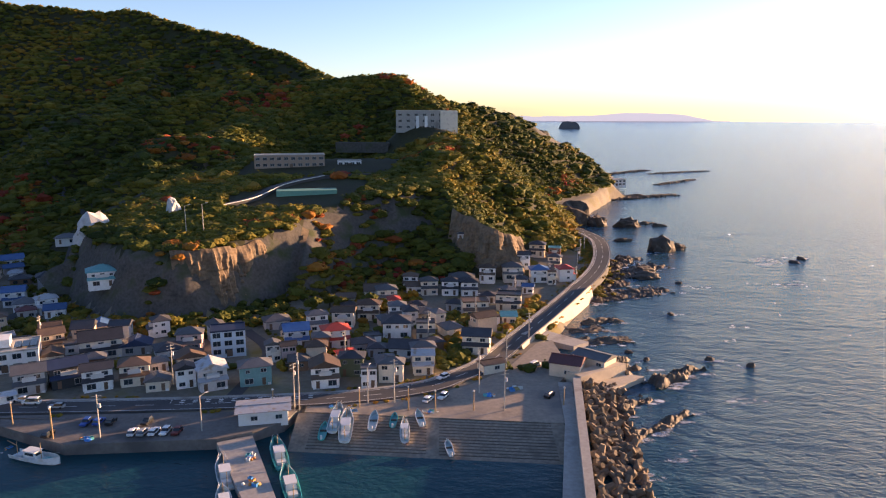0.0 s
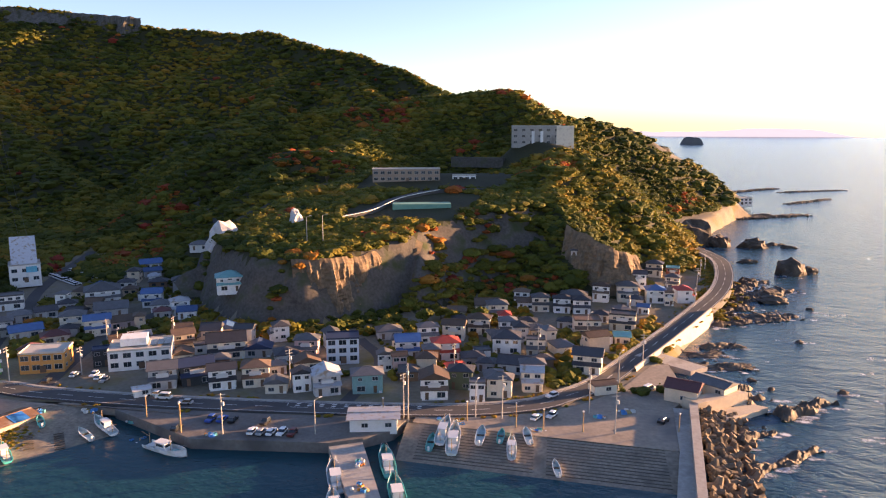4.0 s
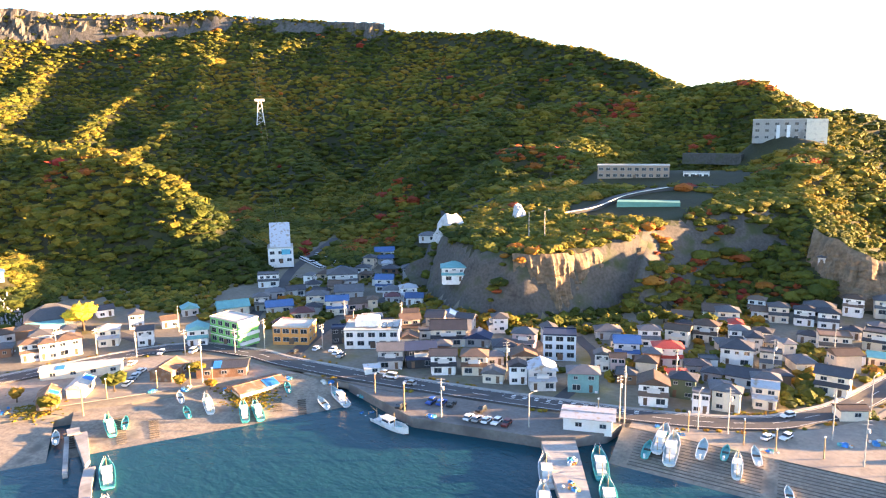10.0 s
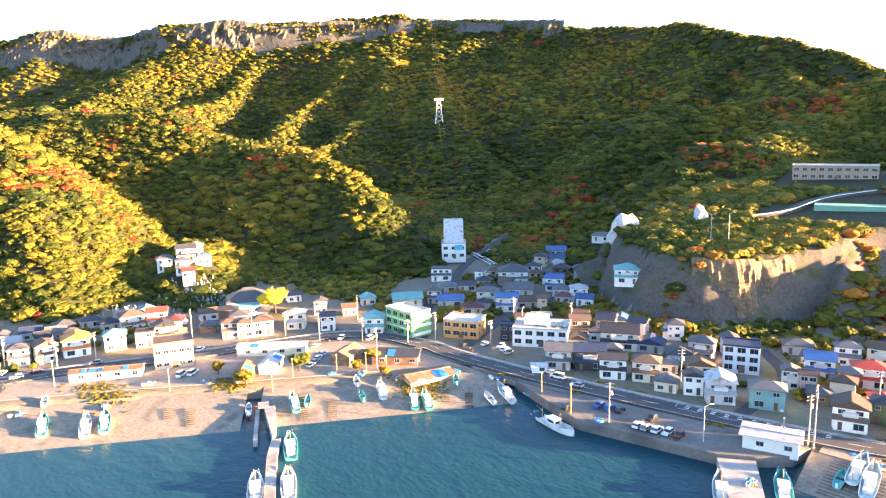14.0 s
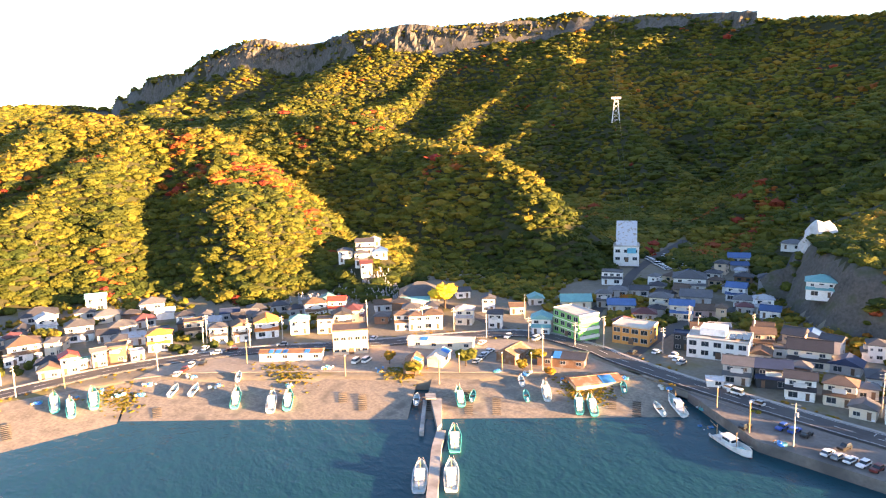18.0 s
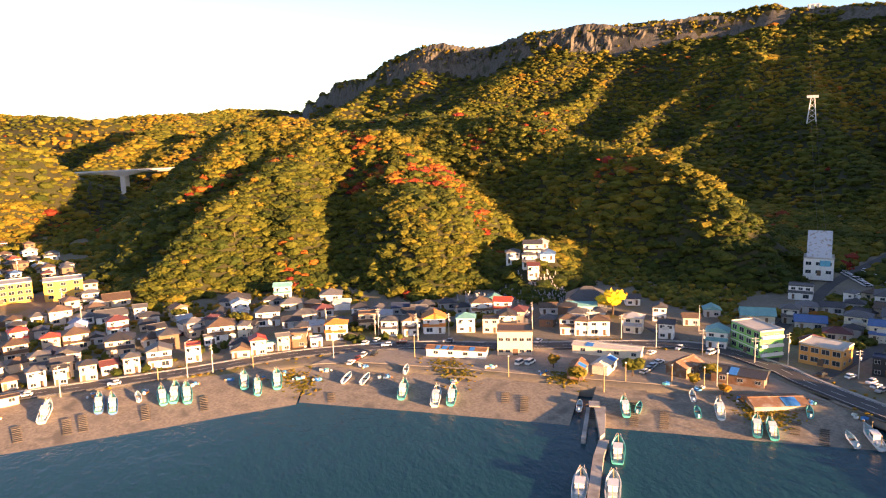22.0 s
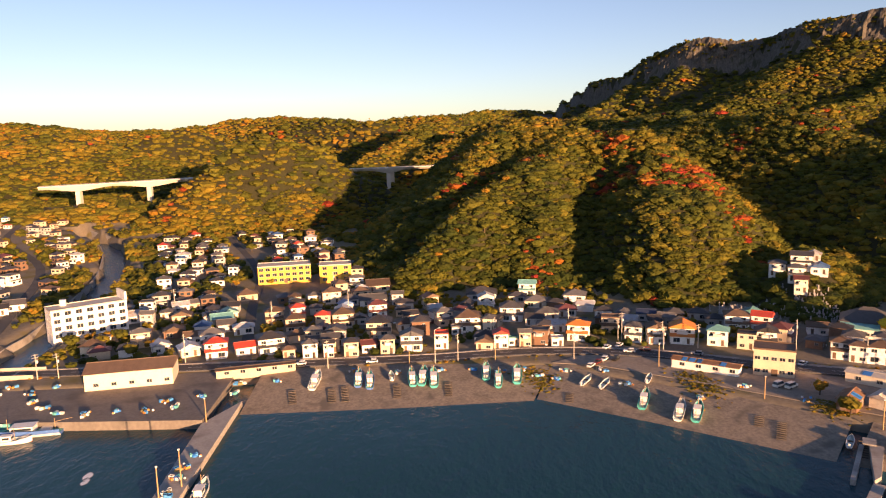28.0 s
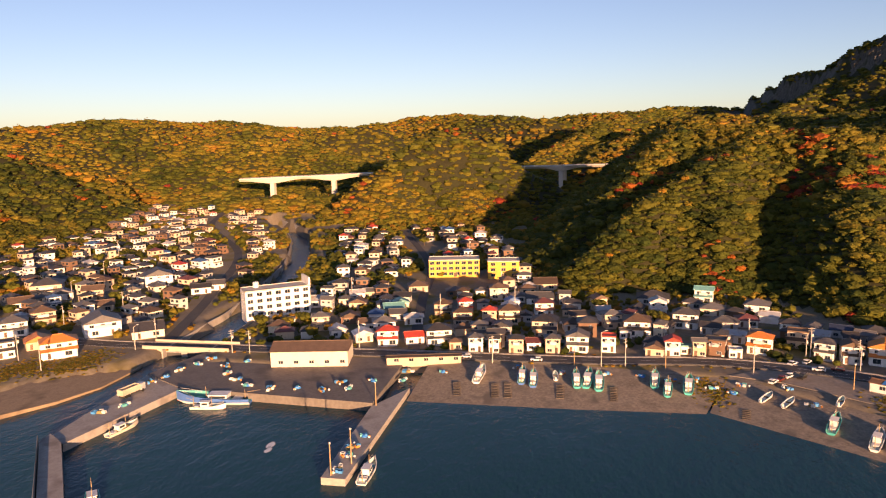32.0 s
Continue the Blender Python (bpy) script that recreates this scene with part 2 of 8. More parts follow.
# a benched shoulder with quarried faces above the houses
BENCH = [(-118, 268), (-99, 266), (-84, 281), (-66, 304), (-60, 326), (-42, 346), (-18, 360), (-2, 385), (-20, 470), (-120, 450), (-152, 380), (-158, 310), (-140, 285)]
LAND = [(200, 900), (175, 760), (165, 690), (145, 630), (115, 560), (92, 500), (82, 450), (88, 400), (84, 370), (72, 330), (58, 290), (44, 258), (36, 236), (38, 205),
        (34, 196), (28, 172), (-38, 176), (-58, 172), (-118, 178), (-132, 176), (-172, 124), (-208, 80), (-234, 45), (-238, -4), (-236, -56), (-232, -72), (-228, -125),
        (-232, -150), (-208, -178), (-182, -190), (-190, -230), (-260, -420), (-420, -800), (-800, -1500), (-3500, -2500), (-3500, 2000), (200, 1500)]
RIVER = [(-170, -165, 0), (-215, -148, 0), (-240, -147, 0), (-281, -151, 0), (-306, -153, 0), (-376, -166, 1), (-450, -185, 2), (-560, -230, 4), (-640, -290, 6)]


def smooth_noise(px, py, size, seed):
    """Value noise in -1..1."""
    rs = np.random.RandomState(seed)
    table = rs.rand(256, 256) * 2 - 1
    u, v = px / size + 1000, py / size + 1000
    i, j = np.floor(u).astype(int), np.floor(v).astype(int)
    a, b = u - i, v - j
    a, b = a * a * (3 - 2 * a), b * b * (3 - 2 * b)
    i0, i1, j0, j1 = i % 256, (i + 1) % 256, j % 256, (j + 1) % 256
    return (table[i0, j0] * (1 - a) + table[i1, j0] * a) * (1 - b) + (table[i0, j1] * (1 - a) + table[i1, j1] * a) * b


def plain(px, py):
    inland = np.clip(np.hypot(px + 60, py - 20) - 200, 0, 700)
    return 2.6 + 0.004 * np.clip(inland, 0, 60) + 0.02 * np.clip(inland - 60, 0, 900)


def bench_height(px, py):
    d = inside_distance(px, py, BENCH)
    top = 27 + np.clip((py - 275) * 0.135, 0, 22)
    return np.where(d > 0, top, top + d * np.where(px > -60, 1.1, 2.2))


def land_height(px, py):
    px, py = np.asarray(px, float), np.asarray(py, float)
    base = plain(px, py)
    hill = np.full(px.shape, -50.0)
    rough = 6.0 * smooth_noise(px, py, 70, 3) + 3.0 * smooth_noise(px, py, 26, 4) + 9.0 * (0.5 - np.abs(smooth_noise(px, py, 62, 12))) * np.clip((np.hypot(px, py) - 450) / 250, 0, 1)
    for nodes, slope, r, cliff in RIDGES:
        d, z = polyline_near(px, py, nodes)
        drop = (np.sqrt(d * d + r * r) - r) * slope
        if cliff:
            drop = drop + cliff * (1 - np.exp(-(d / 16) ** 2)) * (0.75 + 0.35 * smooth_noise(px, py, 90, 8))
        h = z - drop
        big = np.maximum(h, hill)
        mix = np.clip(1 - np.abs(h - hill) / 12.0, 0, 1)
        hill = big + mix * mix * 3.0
    lift = np.clip((hill - base) / 25, 0, 1)
    hill = hill + rough * lift * 0.7 - 3.5 * np.clip(lift * 2, 0, 1)
    hill = np.maximum(hill, bench_height(px, py) + np.where(bench_height(px, py) < 26, 1.0 * smooth_noise(px, py, 12, 15) + 0.4 * smooth_noise(px, py, 7, 16), 0))
    z = np.maximum(base, hill)
    river, _ = polyline_near(px, py, RIVER)
    z = np.where(river < 9, -1.5, z)
    coast = inside_distance(px, py, LAND)
    return np.where(coast > 0, z, np.maximum(-6.0, np.minimum(z, 2.0) + coast * 1.1))


def rocky(px, py):
    """Where bare rock shows: the quarried faces, the crags under the crest, the headland."""
    d = inside_distance(px, py, BENCH)
    face = (d > -13.5) & (d < -0.3) & (py < 320) & (px > -105) & (px < -56)
    d, z = polyline_near(px, py, RIDGES[1][0])
    crag = (d > 9) & (d < 27) & (py < 3000) & (smooth_noise(px, py, 40, 17) > -0.22)
    d2, z2 = polyline_near(px, py, RIDGES[0][0][-3:])
    crag |= (d2 > 5) & (d2 < 24) & (smooth_noise(px, py, 30, 18) > 0.0)
    d3 = np.hypot((px - 102) / 15, (py - 708) / 22)
    d4 = np.hypot((px - 20) / 11, (py - 330) / 9)
    return face | crag | (d3 < 1) | (d4 < 1)


def steps(*spans):
    out = []
    for a, b, s in spans:
        out += list(np.arange(a, b, s))
    return np.array(out + [spans[-1][1]])


SHEET = []


def sheet_height(px, py):
    """Height of the ground's mesh, between its grid points."""
    xs, ys, gz = SHEET
    i = np.clip(np.searchsorted(xs, px) - 1, 0, len(xs) - 2)
    j = np.clip(np.searchsorted(ys, py) - 1, 0, len(ys) - 2)
    a, b = (px - xs[i]) / (xs[i + 1] - xs[i]), (py - ys[j]) / (ys[j + 1] - ys[j])
    return (gz[i, j] * (1 - a) + gz[i + 1, j] * a) * (1 - b) + (gz[i, j + 1] * (1 - a) + gz[i + 1, j + 1] * a) * b


def ground_sheet():
    xs = steps((-3400, -1500, 45), (-1500, -760, 14), (-760, -460, 8), (-460, -170, 5), (-170, 60, 3), (60, 150, 5), (150, 400, 25))
    ys = steps((-2300, -700, 50), (-700, -320, 12), (-320, 250, 5), (250, 400, 3), (400, 480, 5), (480, 900, 8), (900, 1700, 40))
    gx, gy = np.meshgrid(xs, ys, indexing="ij")
    gz = land_height(gx, gy)
    SHEET.extend((xs, ys, gz))
    nx, ny = gx.shape
    me = bpy.data.meshes.new("ground")
    idx = np.arange(nx * ny).reshape(nx, ny)
    quads = np.stack([idx[:-1, :-1], idx[1:, :-1], idx[1:, 1:], idx[:-1, 1:]], -1).reshape(-1, 4)
    me.from_pydata(np.stack([gx, gy, gz], -1).reshape(-1, 3).tolist(), [], quads.tolist())
    me.polygons.foreach_set("use_smooth", np.ones(len(quads), bool))
    for m in (M_SOIL, M_EARTH, M_ROCK, M_CRAG, M_NET):
        me.materials.append(m)
    c = [gz[:-1, :-1], gz[1:, :-1], gz[1:, 1:], gz[:-1, 1:]]
    mid = (c[0] + c[1] + c[2] + c[3]) / 4
    mx, my = (gx[:-1, :-1] + gx[1:, 1:]) / 2, (gy[:-1, :-1] + gy[1:, 1:]) / 2
    wx, wy = gx[1:, 1:] - gx[:-1, :-1], gy[1:, 1:] - gy[:-1, :-1]
    steep = np.hypot((c[1] + c[2] - c[0] - c[3]) / 2 / wx, (c[3] + c[2] - c[0] - c[1]) / 2 / wy)
    flat = mid - plain(mx, my) < 1.2
    bd = inside_distance(mx, my, BENCH)
    netted = (bd > -22) & (bd < 0) & (my < 365) & (steep > 0.8)
    me.polygons.foreach_set("material_index", np.where(flat & (np.hypot(mx, my) < 900), 1, np.where(netted, 4, np.where(rocky(mx, my) | (steep > 2.2), np.where(np.hypot(mx, my) > 620, 3, 2), 0))).ravel().astype(np.int32))
    return tagged(new("ground", me), "hilly ground of soil, rock and grass behind the harbour", "ground", kind="structure")


def sea_sheet():
    me = bpy.data.meshes.new("sea")
    rad = [0, 60, 120, 180, 240, 320, 500, 900, 1800, 3200, 4950]
    n = 96
    vs, fs, sw = [(0, 0, 0)], [], [0.26]
    for k, r in enumerate(rad[1:]):
        for i in range(n):
            a = 2 * math.pi * i / n
            x, y = r * math.sin(a), r * math.cos(a)
            vs.append((x, y, 0))
            sw.append(1.0 if x > 40 and y > -100 or r > 400 else 0.26)
    for i in range(n):
        fs.append((0, 1 + (i + 1) % n, 1 + i))
    for k in range(len(rad) - 2):
        for i in range(n):
            a, b = 1 + k * n + i, 1 + k * n + (i + 1) % n
            fs.append((a, b, b + n, a + n))
    me.from_pydata(vs, [], fs)
    at = me.attributes.new("swell", "FLOAT", "POINT")
    at.data.foreach_set("value", sw)
    me.materials.append(M_WATER)
    ob = tagged(new("water", me), "dark blue sea water with low swell and a calm basin", "sea", kind="structure")
    return ob


ground_sheet()
sea_sheet()
# ---- builders' helpers ----
def finish(name, bm, mats, smooth=False):
    me = bpy.data.meshes.new(name)
    bmesh.ops.recalc_face_normals(bm, faces=bm.faces)
    bm.to_mesh(me)
    bm.free()
    for m in mats if isinstance(mats, (list, tuple)) else [mats]:
        me.materials.append(m)
    if smooth:
        me.polygons.foreach_set("use_smooth", np.ones(len(me.polygons), bool))
    return me


def part(name, bm, mats, parent, label="", smooth=False):
    """Links a bmesh, or a mesh that is shared, as one mesh object under a thing or a part."""
    ob = new(name, bm if isinstance(bm, bpy.types.Mesh) else finish(name, bm, mats, smooth))
    ob.parent = parent
    if label:
        tagged(ob, label)
    return ob


def box(bm, x0, y0, z0, x1, y1, z1, mi=0, turn=None):
    vs = [bm.verts.new(v) for v in ((x0, y0, z0), (x1, y0, z0), (x1, y1, z0), (x0, y1, z0), (x0, y0, z1), (x1, y0, z1), (x1, y1, z1), (x0, y1, z1))]
    if turn is not None:
        for v in vs:
            v.co = turn @ v.co
    for f in ((0, 3, 2, 1), (4, 5, 6, 7), (0, 1, 5, 4), (1, 2, 6, 5), (2, 3, 7, 6), (3, 0, 4, 7)):
        bm.faces.new([vs[i] for i in f]).material_index = mi
    return vs


def tray(bm, x0, y0, z0, x1, y1, z1, t):
    """An open box with walls t thick, in one piece."""
    vs = []
    for d, zs in ((0, (z0, z1)), (t, (z1, z0 + t))):
        for z in zs:
            vs.append([bm.verts.new(p) for p in ((x0 + d, y0 + d, z), (x1 - d, y0 + d, z), (x1 - d, y1 - d, z), (x0 + d, y1 - d, z))])
    for a, b in zip(vs[:-1], vs[1:]):
        for i in range(4):
            bm.faces.new((a[i], a[(i + 1) % 4], b[(i + 1) % 4], b[i]))
    bm.faces.new(vs[0][::-1]), bm.faces.new(vs[3])


def prism(bm, outline, z0, z1, mi=0):
    """A slab over an outline; z0 and z1 are numbers or functions of x and y."""
    low = [bm.verts.new((x, y, z0(x, y) if callable(z0) else z0)) for x, y in outline]
    top = [bm.verts.new((x, y, z1(x, y) if callable(z1) else z1)) for x, y in outline]
    n = len(outline)
    bm.faces.new(top).material_index = mi
    bm.faces.new(low[::-1]).material_index = mi
    for i in range(n):
        bm.faces.new((low[i], low[(i + 1) % n], top[(i + 1) % n], top[i])).material_index = mi


def tube(bm, a, b, r0, r1, n=6, mi=0):
    a, b = Vector(a), Vector(b)
    q = (b - a).to_track_quat("Z", "Y")
    rings = []
    for p, r in ((a, r0), (b, r1)):
        rings.append([bm.verts.new(p + q @ Vector((r * math.cos(2 * math.pi * i / n), r * math.sin(2 * math.pi * i / n), 0))) for i in range(n)])
    for i in range(n):
        bm.faces.new((rings[0][i], rings[0][(i + 1) % n], rings[1][(i + 1) % n], rings[1][i])).material_index = mi
    bm.faces.new(rings[0][::-1]).material_index = mi
    bm.faces.new(rings[1]).material_index = mi


def thing(name, label, category, m=None, group="", kind=""):
    ob = new(name)
    ob.empty_display_size = 0.5
    if m is not None:
        ob.matrix_world = m
    return tagged(ob, label, category, group, kind)


def ground_z(x, y):
    return float(land_height(np.array([float(x)]), np.array([float(y)]))[0])


# ---- house paints and roofs ----
ROOFS = {
    "g": ("grey tiled", material("roof_tile_grey", (0.105, 0.105, 0.11), 0.55, vary=0.22, scale=0.5, fine=3, bump=0.5, bump_scale=5, spread=0.3)),
    "d": ("dark slate", material("roof_tile_dark", (0.05, 0.05, 0.056), 0.5, vary=0.25, scale=0.5, fine=3, bump=0.5, bump_scale=5, spread=0.3)),
    "n": ("brown tiled", material("roof_tile_brown", (0.115, 0.078, 0.056), 0.6, vary=0.25, scale=0.5, fine=3, bump=0.5, bump_scale=5, spread=0.3)),
    "m": ("maroon", material("roof_metal_maroon", (0.13, 0.05, 0.05), 0.5, vary=0.2, spread=0.2)),
    "r": ("red tiled", material("roof_tile_red", (0.40, 0.06, 0.04), 0.5, vary=0.2, scale=0.5, fine=3, bump=0.4, bump_scale=5, spread=0.15)),
    "o": ("orange tiled", material("roof_tile_orange", (0.55, 0.20, 0.05), 0.5, vary=0.15, bump=0.4, bump_scale=5, spread=0.1)),
    "b": ("blue", material("roof_metal_blue", (0.055, 0.12, 0.26), 0.45, vary=0.2, spread=0.25)),
    "v": ("navy", material("roof_metal_navy", (0.03, 0.045, 0.09), 0.45, vary=0.2, spread=0.2)),
    "t": ("teal", material("roof_metal_teal", (0.13, 0.33, 0.33), 0.5, vary=0.2, spread=0.25)),
    "l": ("pale grey metal", material("roof_metal_pale", (0.42, 0.44, 0.47), 0.4, vary=0.15, spread=0.2, dirt=(0.3, 0.24, 0.18))),
}
WALLS = {
    "white": ("white-walled", material("wall_white", (0.8, 0.79, 0.76), 0.85, vary=0.1, scale=0.4, fine=2, spread=0.1, dirt=(0.68, 0.66, 0.61))),
    "cream": ("cream-walled", material("wall_cream", (0.72, 0.64, 0.51), 0.85, vary=0.12, scale=0.4, fine=2, spread=0.12, dirt=(0.62, 0.54, 0.43))),
    "grey": ("grey-walled", material("wall_grey", (0.5, 0.48, 0.46), 0.85, vary=0.15, scale=0.4, fine=2, spread=0.2, dirt=(0.4, 0.38, 0.36))),
    "tan": ("tan-walled", material("wall_tan", (0.58, 0.46, 0.34), 0.85, vary=0.15, scale=0.4, fine=2, spread=0.15)),
    "pink": ("pinkish", material("wall_pink", (0.58, 0.42, 0.40), 0.85, vary=0.1, scale=0.4, fine=2, spread=0.1)),
    "teal": ("teal-walled", material("wall_teal", (0.16, 0.32, 0.32), 0.85, vary=0.15, scale=0.4, fine=2)),
    "green": ("dark green", material("wall_dark_green", (0.10, 0.13, 0.08), 0.85, vary=0.15)),
    "rust": ("rust-red", material("wall_rust", (0.30, 0.10, 0.06), 0.85, vary=0.2)),
    "brown": ("brown-walled", material("wall_brown", (0.20, 0.12, 0.08), 0.85, vary=0.2, spread=0.15)),
    "black": ("black-walled", material("wall_black", (0.04, 0.045, 0.05), 0.7, vary=0.2)),
}
M_GLASS = material("window_glass", (0.03, 0.04, 0.05), 0.08, vary=0.3, spread=0.4, spec=0.6)
M_FRAME = material("window_frame", (0.45, 0.45, 0.44), 0.4, vary=0.1)
M_DOOR = material("door_wood", (0.14, 0.09, 0.06), 0.6, vary=0.2, spread=0.3)
M_CONCRETE = material("concrete", (0.36, 0.34, 0.31), 0.9, vary=0.22, scale=0.12, fine=1.2, bump=0.3, bump_scale=3, dirt=(0.22, 0.2, 0.18))
M_RAIL = material("painted_rail", (0.6, 0.6, 0.58), 0.5, vary=0.1)
M_UNIT = material("plastic_white", (0.7, 0.7, 0.68), 0.5, vary=0.08)


def window_mesh(w, h):
    """Two sashes of glass set back in one frame with a sill."""
    bm = bmesh.new()
    t = 0.08
    xs, zs = (-w / 2, -w / 2 + t, -t / 2, t / 2, w / 2 - t, w / 2), (0, t, h - t, h)
    grid = [[bm.verts.new((x, -0.07, z)) for z in zs] for x in xs]
    glass = []
    for i in range(5):
        for j in range(3):
            f = bm.faces.new((grid[i][j], grid[i + 1][j], grid[i + 1][j + 1], grid[i][j + 1]))
            if j == 1 and i in (1, 3):
                glass.append(f)
    for f in glass:
        ring = [v.co.copy() for v in f.verts]
        old = list(f.verts)
        bm.faces.remove(f)
        back = [bm.verts.new((p.x, -0.02, p.z)) for p in ring]
        bm.faces.new(back).material_index = 1
        for k in range(4):
            bm.faces.new((old[k], old[(k + 1) % 4], back[(k + 1) % 4], back[k]))
    rim = [grid[0][0], grid[5][0], grid[5][3], grid[0][3]]
    edge = [grid[i][0] for i in range(6)] + [grid[5][j] for j in (1, 2, 3)] + [grid[i][3] for i in (4, 3, 2, 1, 0)] + [grid[0][j] for j in (2, 1)]
    wall = [bm.verts.new((v.co.x, 0.02, v.co.z)) for v in edge]
    for k in range(len(edge)):
        bm.faces.new((edge[k], edge[(k + 1) % len(edge)], wall[(k + 1) % len(edge)], wall[k]))
    return finish("window", bm, [M_FRAME, M_GLASS])


WINDOWS = {k: window_mesh(*k) for k in ((1.7, 1.2), (1.2, 1.0), (2.4, 1.7), (0.8, 0.8))}


def roof_into(bm, kind, w, d, z, over=0.6, pitch=0.42, across=False, mi=0):
    """A closed roof with eaves over a w by d plan at height z."""
    a, b, t = w / 2 + over, d / 2 + over, 0.16
    if kind == "f":
        box(bm, -w / 2 - 0.15, -d / 2 - 0.15, z, w / 2 + 0.15, d / 2 + 0.15, z + 0.22, mi)
        for x0, y0, x1, y1 in ((-a + 0.45, -b + 0.45, a - 0.45, -b + 0.65), (-a + 0.45, b - 0.65, a - 0.45, b - 0.45), (-a + 0.45, -b + 0.653, -a + 0.65, b - 0.653), (a - 0.65, -b + 0.653, a - 0.45, b - 0.653)):
            box(bm, x0, y0, z + 0.223, x1, y1, z + 0.55, mi)
        return z + 0.5
    turn = across
    if turn:
        a, b = b, a
    long = a
    rise = b * pitch
    inset = min(b, a - 0.3) if kind == "h" else 0.0
    pts = [(-a, -b, z), (a, -b, z), (a, b, z), (-a, b, z), (-a, -b, z + t), (a, -b, z + t), (a, b, z + t), (-a, b, z + t), (-a + inset, 0, z + t + rise), (a - inset, 0, z + t + rise)]
    if turn:
        pts = [(-y, x, zz) for x, y, zz in pts]
    v = [bm.verts.new(p) for p in pts]
    for f in ((0, 3, 2, 1), (0, 1, 5, 4), (1, 2, 6, 5), (2, 3, 7, 6), (3, 0, 4, 7), (4, 5, 9, 8), (6, 7, 8, 9), (5, 6, 9), (7, 4, 8)):
        bm.faces.new([v[i] for i in f]).material_index = mi
    # ridge cap
    r = 0.13
    cap = [(-a + inset, -r, z + t + rise - 0.05), (a - inset, r, z + t + rise + 0.16)]
    if a - inset > 0.4:
        if turn:
            box(bm, -cap[1][1], cap[0][0], cap[0][2], -cap[0][1], cap[1][0], cap[1][2], mi)
        else:
            box(bm, cap[0][0], cap[0][1], cap[0][2], cap[1][0], cap[1][1], cap[1][2], mi)
    return z + t + rise


def house(style, w, storeys, far=False, seed=0):
    """A house about its base: style is roof form, roof colour and wall paint."""
    rnd = random.Random(hash_text(style) + w * 31 + storeys * 7 + seed)
    form, roof_key, paint = style[0], style[1], style[3:]
    roof_name, roof_mat = ROOFS[roof_key]
    wall_name, wall_mat = WALLS[paint]
    d = round(w * rnd.choice((0.72, 0.8, 0.9)), 1)
    form_name = {"h": "hipped", "g": "gabled", "f": "flat"}[form]
    label = "%s %s house with a %s %s roof" % (wall_name, {1: "single-storey", 2: "two-storey"}[storeys], roof_name, form_name)
    root = thing("house", label, "house", group="village houses")
    h = 0.4 + 2.6 * storeys
    across = form == "g" and rnd.random() < 0.4
    porch = storeys == 2 and w > 6 and rnd.random() < 0.75
    bm = bmesh.new()
    box(bm, -w / 2, -d / 2, -1.2, w / 2, d / 2, h)
    if form == "g":   # gable ends
        over, pitch = 0.6, 0.42
        if across:
            rise = (w / 2) * pitch
            v = [bm.verts.new(p) for p in ((-w / 2, -d / 2, h), (w / 2, -d / 2, h), (0, -d / 2, h + rise + 0.3), (-w / 2, d / 2, h), (w / 2, d / 2, h), (0, d / 2, h + rise + 0.3))]
        else:
            rise = (d / 2) * pitch
            v = [bm.verts.new(p) for p in ((-w / 2, -d / 2, h), (-w / 2, d / 2, h), (-w / 2, 0, h + rise + 0.3), (w / 2, -d / 2, h), (w / 2, d / 2, h), (w / 2, 0, h + rise + 0.3))]
        bm.faces.new((v[0], v[1], v[2])), bm.faces.new((v[3], v[5], v[4]))
    out = 1.5 if porch else 0.0
    if porch:
        box(bm, -w / 2 + 0.3, -d / 2 - out, -1.2, w / 2 - 0.3, -d / 2 - 0.003, 2.9)
    shell = part("wall", bm, wall_mat, root)
    bm = bmesh.new()
    roof_into(bm, form, w, d, h, across=across)
    part("roof", bm, roof_mat, root)
    if porch:
        bm = bmesh.new()
        x, y0, y1 = w / 2 + 0.2, -d / 2 - out - 0.5, -d / 2
        v = [bm.verts.new(p) for p in ((-x, y0, 2.85), (x, y0, 2.85), (x, y1, 3.55), (-x, y1, 3.55), (-x, y0, 2.98), (x, y0, 2.98), (x, y1, 3.7), (-x, y1, 3.7))]
        for f in ((0, 3, 2, 1), (4, 5, 6, 7), (0, 1, 5, 4), (1, 2, 6, 5), (2, 3, 7, 6), (3, 0, 4, 7)):
            bm.faces.new([v[i] for i in f])
        part("porch_roof", bm, roof_mat, root)
    bm = bmesh.new()
    box(bm, -0.5, -0.06, 0, 0.5, 0.02, 2.05), box(bm, -0.58, -0.08, 2.053, 0.58, 0.02, 2.15)
    door = part("door", bm, M_DOOR, shell)
    door.location = (rnd.choice((-0.28, 0.25)) * w, -d / 2 - out, 0.15)

    def put(size, x, y, z, turn):
        ob = part("window", WINDOWS[size], None, shell)
        ob.location, ob.rotation_euler = (x, y, z), (0, 0, radians(turn))

    for s in range(storeys):
        z = 1.2 + 2.6 * s
        front = -d / 2 - (out if s == 0 else 0)
        if s:
            for fx in ((-0.25, 0.25) if w < 9 else (-0.3, 0, 0.3)):
                put(rnd.choice(((1.7, 1.2), (1.7, 1.2), (1.2, 1.0))), fx * w, front, z + 0.1, 0)
        else:
            put((2.4, 1.7) if w > 7 else (1.7, 1.2), -0.22 * w if door.location.x > 0 else 0.24 * w, front, z - 0.5, 0)
        put(rnd.choice(((1.2, 1.0), (1.7, 1.2))), w / 2, 0.1 * d, z, 90)
        if not far:
            put((1.2, 1.0), -w / 2, -0.15 * d, z, -90)
            put((0.8, 0.8), w / 2, -0.32 * d, z, 90)
